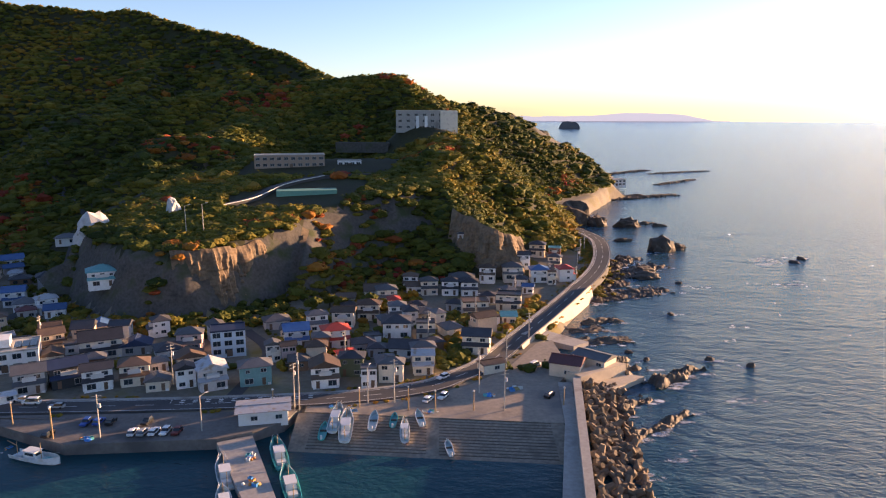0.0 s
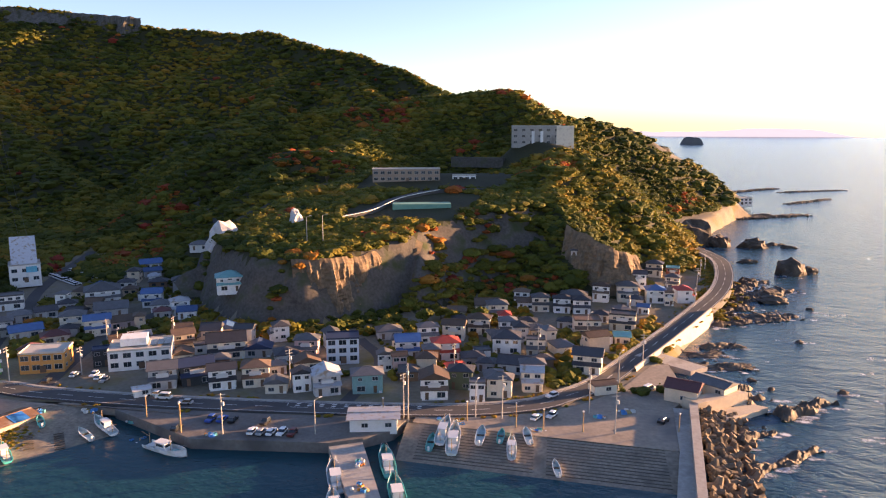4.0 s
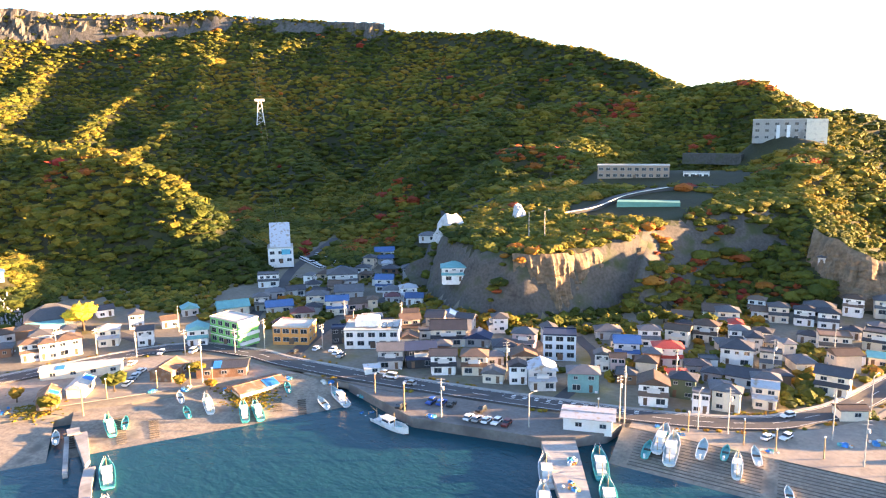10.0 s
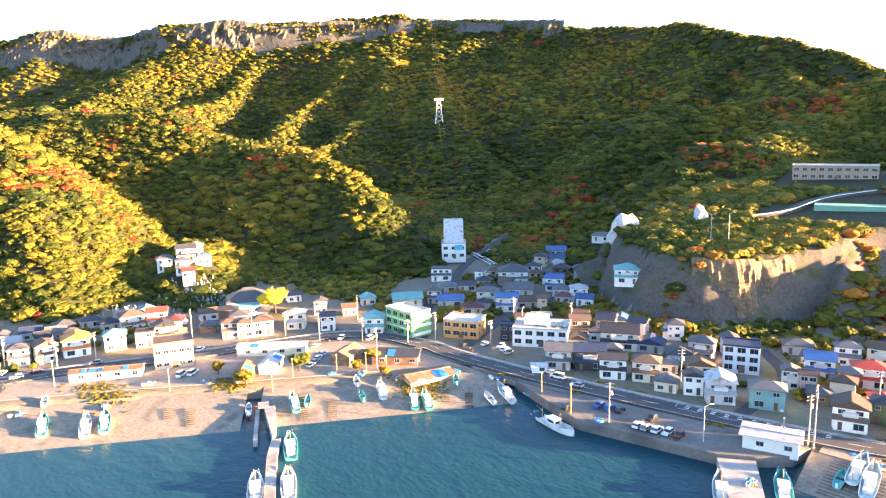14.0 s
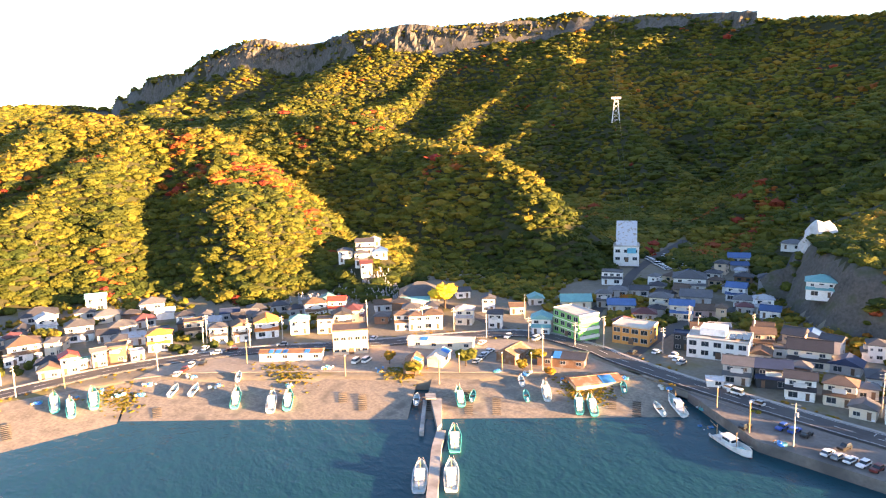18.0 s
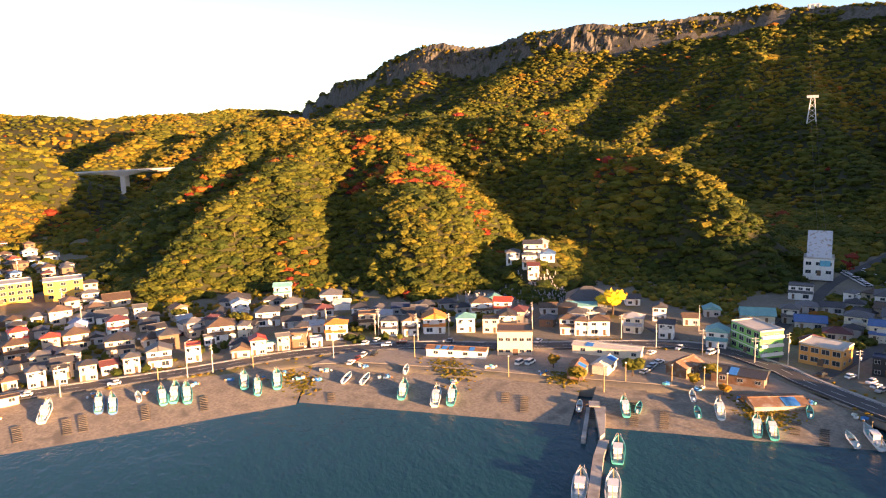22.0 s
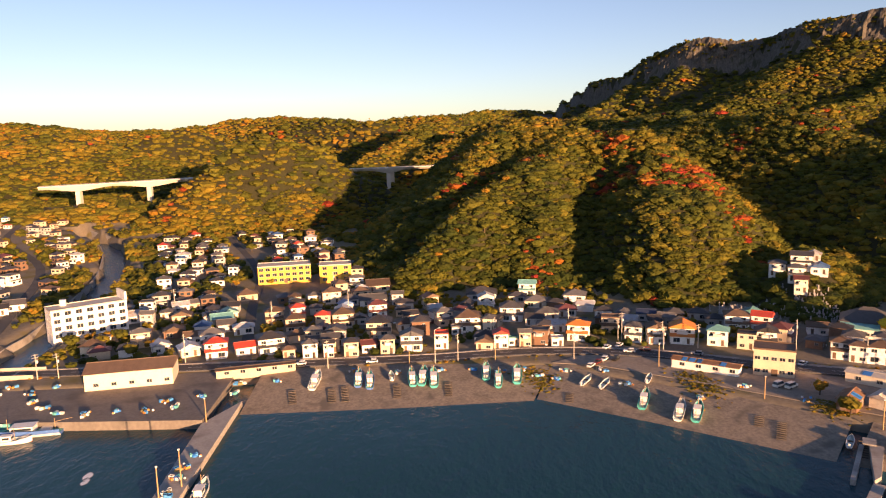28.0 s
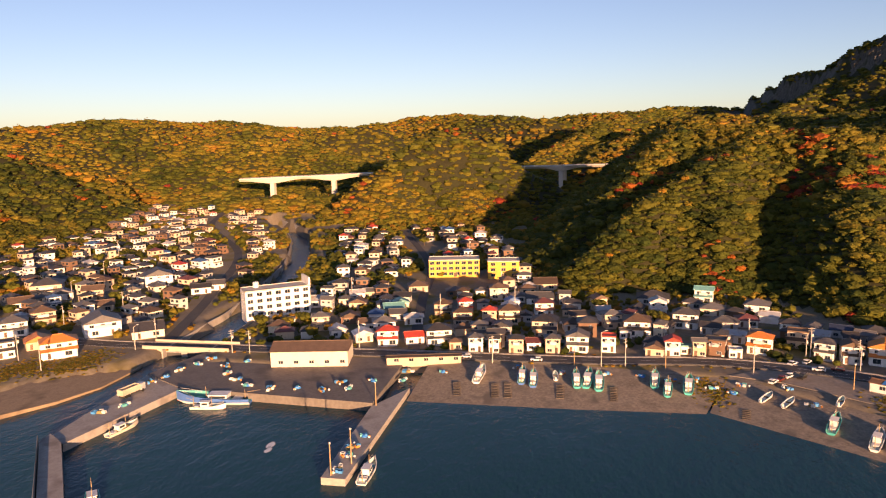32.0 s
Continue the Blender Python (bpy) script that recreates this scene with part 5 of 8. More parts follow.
# ---- rock faces: strips of ribbed rock in front of the slopes ----
def cliff_face(line, foot, top, lean, label, mat, cell=1.1, rib=1.3, seed=0):
    """line: plan points; foot, top: heights, numbers or functions of the share along the line; lean: metres that the foot stands out."""
    p = spline([(x, y, 0) for x, y in line], 8)
    run = [0.0]
    for a, b in zip(p[:-1], p[1:]):
        run.append(run[-1] + (b - a).length)
    n = max(4, int(run[-1] / cell))
    rows = 1 + max(4, int(((top(0.5) if callable(top) else top) - (foot(0.5) if callable(foot) else foot)) / cell))
    V, F = [], []
    for i in range(n + 1):
        s = run[-1] * i / n
        k = max(j for j in range(len(run)) if run[j] <= s + 1e-6)
        k = min(k, len(p) - 2)
        t = (s - run[k]) / max(1e-6, run[k + 1] - run[k])
        q, d = p[k].lerp(p[k + 1], t), (p[k + 1] - p[k]).normalized()
        out = Vector((d.y, -d.x, 0))
        u = i / n
        z0, z1 = (foot(u) if callable(foot) else foot), (top(u) if callable(top) else top)
        z1 += 1.6 * noise.noise(Vector((s * 0.12, seed, 3)))
        for j in range(rows + 1):
            v = j / rows
            z = z0 + (z1 - z0) * v
            ribs = rib * (noise.noise(Vector((s * 0.22 * (0.4 if rib > 4 else 1), z * 0.05, seed))) + 0.6 * noise.noise(Vector((s * 0.7 * (0.4 if rib > 4 else 1), z * 0.12, seed + 9))) + 0.35 * noise.noise(Vector((s * 0.3, z * 0.9, seed + 5))))
            edge = min(1, 4 * u, 4 * (1 - u))
            V.append(q + out * (lean * (1 - v) ** 1.3 + ribs * min(1, 2.5 * (1 - v) + 0.2) - (1 - edge) * 4.0 - (9 * max(0, 0.1 - noise.noise(Vector((s * 0.011, seed, 1)))) if rib > 4 else 0) - 1.2 * max(0, v - 0.9) * 10) + Vector((0, 0, z)))
    for i in range(n):
        for j in range(rows):
            a = i * (rows + 1) + j
            F.append((a, a + rows + 1, a + rows + 2, a + 1))
    me = bpy.data.meshes.new("rock_face")
    me.from_pydata([v[:] for v in V], [], F)
    me.materials.append(mat)
    return tagged(new("rock_face", me), label, "cliff", kind="structure")


cliff_face([(-100, 261), (-90, 269), (-79, 283), (-66, 301), (-60, 303)], 4, lambda u: 27.5 - 1.5 * u, 6, "tan quarried rock face with vertical ribs", M_ROCK, 0.8, 2.4, 1)
cliff_face([(2, 333), (14, 326), (26, 322), (40, 332)], 6, lambda u: 34 - 14 * u, 8, "steep brown rock face above the coast houses", M_ROCK, 1.0, 2.8, 3)
cliff_face([(-119, 266), (-111, 263), (-100, 262.5)], 3, lambda u: 9 + 17 * u, 6, "dark netted slope beside the quarried face", M_NET, 1.3, 0.8, 4)
cliff_face([(-162, 284), (-152, 297), (-140, 304), (-127, 303)], 6, lambda u: 11 + 19 * min(1, u * 1.5), 10, "dark netted slope under the sprayed rock", M_NET, 1.3, 0.9, 8)
cliff_face([(74, 712), (92, 716), (105, 722), (112, 738)], 8, lambda u: 66 - 14 * u, 14, "dark headland cliff above the coast road", M_CRAG, 2.5, 3.0, 5)
crest = RIDGES[1][0]
toward = []
for x, y, z in crest[:8]:
    d = math.hypot(x, y)
    toward.append((x * (1 - 15 / d), y * (1 - 15 / d), z))
tops = [c[2] for c in crest[:8]]
cliff_face([(x, y) for x, y, z in toward][::-1], lambda u: np.interp(u * 7, range(8), tops[::-1]) - 60, lambda u: np.interp(u * 7, range(8), tops[::-1]) - 5 + 5 * math.sin(u * 31), 9, "grey crags below the mountain crest", M_CRAG, 3.0, 6.5, 6)
near_crest = [(x * (1 - 13 / math.hypot(x, y)), y * (1 - 13 / math.hypot(x, y))) for x, y, z in RIDGES[0][0][-4:]]
cliff_face(near_crest[::-1], 188, lambda u: 228 - 16 * u, 9, "broken crags below the summit station", M_CRAG, 3.0, 5.0, 7)
# ---- larger buildings ----
def block(x, y, face, w, d, floors, wall, roof, name, label, category="building", bays=5, z=None, floor_h=3.0, band=None, back=False):
    """A flat-roofed building with a parapet, rows of windows and a door."""
    root = thing(name, label, category, pose(x, y, (ground_z(x, y) if z is None else z) + 0.05, 0, 0, face))
    h = 0.3 + floor_h * floors
    bm = bmesh.new()
    box(bm, -w / 2, -d / 2, -2, w / 2, d / 2, h)
    part("wall", bm, wall, root)
    bm = bmesh.new()
    roof_into(bm, "f", w, d, h)
    part("roof", bm, roof, root)
    for s in range(floors):
        z0 = 1.1 + floor_h * s
        for i in range(bays):
            ob = part("window", WINDOWS[(2.4, 1.7)] if w / bays > 3.2 else WINDOWS[(1.7, 1.2)], None, root)
            ob.location = (-w / 2 + w * (i + 0.5) / bays, -d / 2, z0)
        for sx, turn in ((w / 2, 90), (-w / 2, -90)):
            for fy in (-0.25, 0.2):
                ob = part("window", WINDOWS[(1.7, 1.2)], None, root)
                ob.location, ob.rotation_euler = (sx, fy * d, z0 + 0.1), (0, 0, radians(turn))
        if band is not None and s:
            bm = bmesh.new()
            box(bm, -w / 2 - 0.12, -d / 2 - 0.12, floor_h * s + 0.15, w / 2 + 0.12, -d / 2 - 0.003, floor_h * s + 0.45)
            part("ledge", bm, band, root)
    bm = bmesh.new()
    box(bm, -0.9, -0.08, 0, 0.9, 0.02, 2.2)
    ob = part("door", bm, M_DOOR, root)
    ob.location = (w * 0.02, -d / 2, 0.2)
    return root


def facing(x, y):
    return math.degrees(math.atan2(-x, y))


M_GREEN_WALL = material("green_render", (0.16, 0.46, 0.13), 0.8, vary=0.12, scale=0.4, fine=2)
M_ORANGE_WALL = material("orange_render", (0.62, 0.30, 0.09), 0.85, vary=0.12, scale=0.4, fine=2, dirt=(0.5, 0.24, 0.08))
M_YELLOW_WALL = material("ochre_render", (0.68, 0.4, 0.08), 0.8, vary=0.1, scale=0.3, fine=2, dirt=(0.6, 0.33, 0.07))
M_PALE_ROOF = material("pale_roof_sheet", (0.5, 0.47, 0.42), 0.7, vary=0.15, scale=0.3, fine=2, dirt=(0.38, 0.33, 0.28))
M_RUST = material("rusty_sheet", (0.22, 0.12, 0.07), 0.75, vary=0.35, scale=0.4, fine=4, dirt=(0.3, 0.26, 0.22))
M_TARP = material("blue_tarpaulin", (0.03, 0.20, 0.55), 0.5, vary=0.2, scale=0.8, fine=4, bump=0.5, bump_scale=3)
M_WHITE = WALLS["white"][1]
M_SHOTCRETE = material("sprayed_concrete", (0.5, 0.5, 0.5), 0.9, vary=0.2, scale=0.2, fine=1.5, bump=0.6, bump_scale=1.5, dirt=(0.36, 0.36, 0.35))

b = block(-179.2, 188, -8, 15, 9, 3, M_GREEN_WALL, M_PALE_ROOF, "shop_building", "bright green three-storey corner shop with white ledges", "shop", bays=4, band=M_UNIT)
for s in (0, 1, 2):
    bm = bmesh.new()
    tray(bm, 7.55, -4.2, 1.0 + 3 * s, 8.4, 4.2, 1.95 + 3 * s, 0.1)
    part("balcony", bm, M_UNIT, b, "white side balcony")
block(-160.7, 198.7, 20, 13, 10, 2, M_ORANGE_WALL, M_PALE_ROOF, "restaurant_building", "orange two-storey flat-roofed building beside a car park", "building", bays=4)
b = block(-133.3, 208.2, 26, 19, 13, 2, WALLS["white"][1], M_PALE_ROOF, "apartment_building", "weathered white flat-roofed building with a stepped roof", "building", bays=5)
bm = bmesh.new()
box(bm, -6, -3, 6.9, 2, 4, 9.3)
part("penthouse", bm, WALLS["white"][1], b)
bm = bmesh.new()
for i in range(3):
    box(bm, 3 + i * 2.1, -4, 6.95, 4.9 + i * 2.1, 2, 7.1)
    part("solar_panel", bm, M_GLASS, b)
    bm = bmesh.new()
bm.free()
block(-217, 115, facing(-217, 115), 12, 9, 2, WALLS["tan"][1], ROOFS["n"][1], "office_building", "tan two-storey block on the harbour front", "building", bays=5, floor_h=4.1)
block(-69, 221, facing(-69, 221), 10.5, 8, 3, material("wall_pale_blue", (0.55, 0.62, 0.68), 0.8, vary=0.1), ROOFS["v"][1], "apartment_building", "pale blue-white three-storey apartment house", "building", bays=3, floor_h=2.7)
b = block(-299, -136, facing(-288, -136) + 12, 29, 11, 4, WALLS["white"][1], M_PALE_ROOF, "inn_building", "bright white four-storey inn with a raised end wall", "hotel", bays=7)
bm = bmesh.new()
box(bm, 13.8, -5.6, 12.0, 14.7, 5.6, 16.2)
part("end_wall", bm, M_WHITE, b)
bm = bmesh.new()
tube(bm, (-8, 3, 12.5), (-8, 3, 15.0), 1.3, 1.3, 12)
part("water_tank", bm, M_UNIT, b)
block(-392, -70, facing(-392, -70), 28, 13, 3, M_YELLOW_WALL, M_PALE_ROOF, "school_building", "ochre yellow three-storey building among houses", "building", bays=8)
block(-390, -42, facing(-390, -42), 17, 12, 3, M_YELLOW_WALL, M_PALE_ROOF, "school_building", "yellow block with a plain sunlit wall", "building", bays=3)
b = block(-90, 424, facing(-90, 420), 40, 10, 2, material("lodge_render", (0.33, 0.24, 0.18), 0.85, vary=0.15, scale=0.3, fine=2), M_PALE_ROOF, "lodge_building", "long brownish two-storey lodge on the wooded terrace", "building", bays=10, z=46, floor_h=3.6)
b = block(-16, 516, facing(-16, 512), 34, 13, 3, M_CONCRETE, M_PALE_ROOF, "hilltop_hotel", "grey three-storey hilltop hotel with a pale sunlit wing", "hotel", bays=6, z=65.5, floor_h=4.2)
bm = bmesh.new()
box(bm, 14, -7.5, -4, 26, 5.5, 13.2)
part("wing", bm, WALLS["cream"][1], b, "pale sunlit wing")
for x in (-2, 4):
    bm = bmesh.new()
    box(bm, x - 1.0, -7.4, -1, x + 1.0, -6.55, 9.5)
    part("stair_tower", bm, M_WHITE, b)
slab("terrace_wall", [(-75, 506), (-38, 500), (-37, 506), (-74, 513)], 50, 57, M_NET, "concrete retaining terrace below the hotel", "wall")
block(-56, 432, facing(-56, 430), 14, 8, 1, M_WHITE, M_PALE_ROOF, "annex_building", "small white annex by the lodge", "building", bays=4, z=46)
block(172, 722, facing(172, 722) + 25, 20, 12, 2, WALLS["white"][1], M_PALE_ROOF, "seaside_building", "pale two-storey building on the rocky shore", "building", bays=5, z=4)
block(-248, 298, facing(-248, 298), 13, 12, 2, WALLS["white"][1], M_PALE_ROOF, "cable_car_station", "white cable car valley station with a tall sloping roof", "station", bays=3, z=7, floor_h=4)
st = bpy.data.objects["cable_car_station"]
bm = bmesh.new()
v = [bm.verts.new(p) for p in ((-5.4, -4, 8.6), (5.4, -4, 8.6), (5.4, 9, 20), (-5.4, 9, 20), (-5.4, 9, 8.6), (5.4, 9, 8.6))]
for f in ((0, 1, 2, 3), (0, 4, 5, 1), (0, 3, 4), (1, 5, 2), (4, 3, 2, 5)):
    bm.faces.new([v[i] for i in f])
part("sloping_roof", bm, ROOFS["l"][1], st, "pale sloping metal roof")
bm = bmesh.new()
box(bm, 0.5, -6.12, 4.8, 5, -6.02, 7.6)
part("sign_board", bm, material("sign_blue", (0.1, 0.45, 0.6), 0.5), st, "plain blue sign board")

# temple with a broad hipped roof
b = thing("temple", "temple hall with a broad grey tiled hipped roof", "temple", pose(-257, 172, ground_z(-257, 172), 0, 0, facing(-257, 172)))
bm = bmesh.new()
box(bm, -8, -6, -1, 8, 6, 5)
part("wall", bm, M_WHITE, b)
bm = bmesh.new()
roof_into(bm, "h", 16, 12, 5, over=1.6, pitch=0.6)
part("roof", bm, ROOFS["g"][1], b)
bm = bmesh.new()
v = [bm.verts.new(p) for p in ((-9, -11, 3.4), (4, -11, 3.4), (4, -6, 5.4), (-9, -6, 5.4), (-9, -11, 3.6), (4, -11, 3.6), (4, -6, 5.6), (-9, -6, 5.6))]
for f in ((0, 3, 2, 1), (4, 5, 6, 7), (0, 1, 5, 4), (1, 2, 6, 5), (2, 3, 7, 6), (3, 0, 4, 7)):
    bm.faces.new([v[i] for i in f])
part("porch_roof", bm, ROOFS["t"][1], b)
bm = bmesh.new()
box(bm, -8.5, -10.4, -1, 3.5, -6.003, 3.5)
part("porch", bm, M_WHITE, b)
for x in (-6, -3, 0, 2):
    ob = part("window", WINDOWS[(1.7, 1.2)], None, b)
    ob.location = (x, -10.4, 1)


def shed(x, y, face, w, d, h, wall, roof, label, rise=0.25, z=None, posts=False, patches=0, over=0.4):
    root = thing("shed", label, "shed", pose(x, y, (ground_z(x, y) if z is None else z) + 0.05, 0, 0, face))
    if posts:
        for sx in (-1, 1):
            for sy in (-1, 0, 1):
                bm = bmesh.new()
                box(bm, sx * (w / 2 - 0.2) - 0.09, sy * (d / 2 - 0.2) - 0.09, -0.3, sx * (w / 2 - 0.2) + 0.09, sy * (d / 2 - 0.2) + 0.09, h)
                part("post", bm, M_TIMBER, root)
        bm = bmesh.new()
        box(bm, -w / 2 + 0.3, d / 2 - 0.5, -0.3, w / 2 - 0.3, d / 2 - 0.35, h)
        part("wall", bm, wall, root)
    else:
        bm = bmesh.new()
        box(bm, -w / 2, -d / 2, -0.8, w / 2, d / 2, h)
        part("wall", bm, wall, root)
        for i in range(max(1, int(w / 5))):
            ob = part("window", WINDOWS[(1.7, 1.2)], None, root)
            ob.location = (-w / 2 + w * (i + 0.5) / max(1, int(w / 5)) + 0.8, -d / 2, 1.1)
    bm = bmesh.new()
    roof_into(bm, "g", w, d, h, over=over, pitch=rise)
    part("roof", bm, roof, root)
    rnd = random.Random(int(abs(x * 7 + y)))
    for i in range(patches):
        a = rnd.uniform(-w * 0.4, w * 0.3)
        bm = bmesh.new()
        b0, b1 = -d / 2 - 0.3, -0.3
        za, zb = h + 0.16 + (d / 2 + over + b0) * rise + 0.03, h + 0.16 + (d / 2 + over + b1) * rise + 0.03
        ww = rnd.uniform(1.2, 2.6)
        v = [bm.verts.new(p) for p in ((a, b0, za), (a + ww, b0, za), (a + ww, b1, zb), (a, b1, zb), (a, b0, za + 0.06), (a + ww, b0, za + 0.06), (a + ww, b1, zb + 0.06), (a, b1, zb + 0.06))]
        for f in ((0, 3, 2, 1), (4, 5, 6, 7), (0, 1, 5, 4), (1, 2, 6, 5), (2, 3, 7, 6), (3, 0, 4, 7)):
            bm.faces.new([v[j] for j in f])
        part("tarpaulin", bm, M_TARP, root, "blue tarpaulin patch")
    return root


# fish market and its lean-tos
b = shed(-235, -94, facing(-235, -94) - 12, 27, 13, 5.4, WALLS["cream"][1], ROOFS["n"][1], "long cream fish market hall with a brown roof", 0.28)
for row in ((-221, -96, 9, 6, 3.6, "cream", "n", "cream lean-to with a brown roof in front of the market"), (-217, -84, 11, 6, 3.2, "cream", "g", "low cream gear store on the quay")):
    x, y, w, d, h, wk, rk, word = row
    shed(x, y, facing(x, y) - 12, w, d, h, WALLS[wk][1], ROOFS[rk][1], word, 0.15)
shed(-221, -68, facing(-221, -68) - 8, 22, 7, 3, M_RUST, material("net_roof", (0.05, 0.055, 0.065), 0.8, vary=0.5, scale=1.2, fine=5), "open gear shelter roofed with dark netting", 0.1, posts=True)
shed(-226, -107, facing(-226, -107), 8, 6, 3, M_RUST, ROOFS["t"][1], "small open shelter with a teal roof", 0.1, posts=True)
shed(-238, -54, facing(-238, -54), 26, 3.5, 2.6, WALLS["tan"][1], ROOFS["n"][1], "long low store with a faded mural wall", 0.1)
shed(-45.5, 171, 12, 12, 7, 3.4, M_WHITE, ROOFS["l"][1], "open white-roofed boat shed at the pier", 0.06, over=0.9, z=2.7)
shed(14.5, 205, facing(14, 205) + 28, 7, 4.5, 2.8, WALLS["cream"][1], ROOFS["n"][1], "small cream hut with a brown roof by the road", 0.3)
shed(37, 203, facing(37, 203) - 12, 9, 8, 4, WALLS["tan"][1], ROOFS["m"][1], "tan clubhouse with a dark maroon roof", 0.35)
shed(46, 208, facing(46, 208) - 30, 11, 7, 3, WALLS["cream"][1], ROOFS["g"][1], "low clubhouse wing with a grey roof", 0.25, z=3.5)
shed(-222, 95, facing(-222, 95) - 14, 21, 5, 2.8, M_WHITE, M_RUST, "long white boat store with rusty and blue roof sheets", 0.2, patches=5)
shed(-200, 142, facing(-200, 142) - 12, 23, 6, 3, WALLS["cream"][1], M_PALE_ROOF, "long shed with a pale patched roof", 0.15, patches=1)
shed(-186, 121, facing(-186, 121) + 78, 9, 5, 3.2, M_RUST, M_RUST, "rusty boat hut patched with blue sheets", 0.45, patches=2)
shed(-186, 131, facing(-186, 131) + 70, 9, 5, 3.0, WALLS["cream"][1], M_PALE_ROOF, "pale hut with a blue-patched roof", 0.4, patches=2)
shed(-173, 152, facing(-173, 152) + 60, 10, 7, 3.2, M_RUST, M_RUST, "weathered rusty shed beside parked cars", 0.4)
shed(-160, 162, facing(-160, 162) - 10, 15, 9, 3, M_RUST, ROOFS["d"][1], "dark-roofed low workshop with rusty walls", 0.2, patches=1)
shed(-143, 158, facing(-143, 158) + 25, 15, 9, 3.4, WALLS["tan"][1], M_RUST, "workshop with a rusty roof and pale blue patches", 0.2, patches=3)
shed(-117, 181, facing(-117, 181) + 5, 4.5, 4, 2.4, M_WHITE, ROOFS["l"][1], "small white shed standing beside the road", 0.15)
shed(-112, 165, facing(-112, 165) + 30, 4, 3.5, 2.3, M_CONCRETE, M_CONCRETE, "small concrete store on the quay corner", 0.05)
shed(-106, 162, facing(-106, 162) + 30, 4.5, 3, 2.2, WALLS["tan"][1], M_PALE_ROOF, "small hut on the quay edge", 0.1)

# houses in the graveyard valley
for row in ((-302, 168, 62, 7, 2, "hg_white"), (-312, 176, 58, 10, 2, "gd_white"), (-306, 181, 60, 8, 1, "gb_white"), (-318, 168, 62, 8, 2, "hg_white"), (-294, 166, 66, 6, 2, "gm_cream"), (-320, 186, 58, 7, 1, "gl_grey")):
    put_house(*row)
grave = random.Random(8)
bm = bmesh.new()
spots = [(-278 + grave.gauss(0, 9), 167 + grave.gauss(0, 6), 1) for _ in range(260)] + [(-290 + grave.gauss(0, 6), 141 + grave.gauss(0, 6), 1) for _ in range(150)]
for gx, gy, k in spots:
    if not clear_of(gx, gy, 1.0):
        continue
    gz0 = ground_z(gx, gy)
    h = grave.uniform(0.9, 1.9)
    turn = pose(gx, gy, gz0, 0, 0, facing(gx, gy) + grave.uniform(-8, 8))
    box(bm, -0.55, -0.5, -0.6, 0.55, 0.5, 0.35, 0, turn)
    box(bm, -0.22, -0.2, 0.352, 0.22, 0.2, 0.35 + h, 0, turn)
tagged(new("gravestones", finish("gravestones", bm, material("granite", (0.34, 0.33, 0.33), 0.6, vary=0.3, scale=1.5, fine=9))), "crowded grey granite gravestones on the slope", "gravestones", kind="stuff")


# ---- viaduct of the expressway behind the village ----
M_VIADUCT = material("viaduct_concrete", (0.55, 0.52, 0.46), 0.85, vary=0.1, scale=0.1, fine=1)
def viaduct(nodes, piers, label):
    root = thing("viaduct", label, "bridge")
    line = [Vector(n) for n in nodes]
    for off in (-6.2, 6.2):
        bm = bmesh.new()
        n = 28
        for i in range(n + 1):
            q = line[0].lerp(line[-1], i / n)
            t = (line[-1] - line[0]).normalized()
            side = Vector((t.y, -t.x, 0))
            depth = 2.0 + 3.4 * max(math.exp(-((i / n - p) / 0.09) ** 2) for p in piers)
            c = q + side * off
            ring = [bm.verts.new(c + side * -5 + Vector((0, 0, 0.9))), bm.verts.new(c + side * 5 + Vector((0, 0, 0.9))), bm.verts.new(c + side * 5), bm.verts.new(c + side * 2.6 - Vector((0, 0, depth))), bm.verts.new(c - side * 2.6 - Vector((0, 0, depth))), bm.verts.new(c - side * 5)]
            if i:
                for j in range(6):
                    bm.faces.new((last[j], last[(j + 1) % 6], ring[(j + 1) % 6], ring[j]))
            last = ring
        part("deck", bm, M_VIADUCT, root)
        for p in piers:
            q = line[0].lerp(line[-1], p) + side * off
            bm = bmesh.new()
            g = ground_z(q.x, q.y) - 3
            box(bm, q.x - 2.6, q.y - 2.2, g, q.x + 2.6, q.y + 2.2, q.z - 2.5)
            part("pier", bm, M_VIADUCT, root)
    return root


viaduct([(-714, -358, 43), (-790, -170, 46)], (0.17, 0.49), "pale concrete expressway viaduct crossing the valley")
viaduct([(-830, -90, 47), (-790, 30, 50)], (0.58,), "pale concrete viaduct behind the wooded hill")

# ---- cable car: pylon, cables, summit station ----
M_PYLON = material("pale_steel", (0.6, 0.6, 0.58), 0.5, vary=0.15)
pz = ground_z(-509, 591)
py = thing("cable_car_pylon", "white steel lattice cable car pylon on the ridge", "pylon", pose(-509, 591, pz - 1, 0, 0, facing(-509, 591)))
for sx in (-1, 1):
    for sy in (-1, 1):
        bm = bmesh.new()
        tube(bm, (sx * 4, sy * 4, 0), (sx * 1.6, sy * 1.6, 24), 0.5, 0.4)
        part("leg", bm, M_PYLON, py)
for k in range(5):
    z0, z1 = k * 4.8, (k + 1) * 4.8
    r0, r1 = 4 - 2.4 * k / 5, 4 - 2.4 * (k + 1) / 5
    for a, c in (((-1, -1), (1, -1)), ((1, -1), (1, 1)), ((1, 1), (-1, 1)), ((-1, 1), (-1, -1))):
        bm = bmesh.new()
        tube(bm, (a[0] * r0, a[1] * r0, z0), (c[0] * r1, c[1] * r1, z1), 0.22, 0.22, 4)
        part("brace", bm, M_PYLON, py)
bm = bmesh.new()
box(bm, -5, -2, 24, 5, 2, 26.5)
part("head", bm, M_PYLON, py)
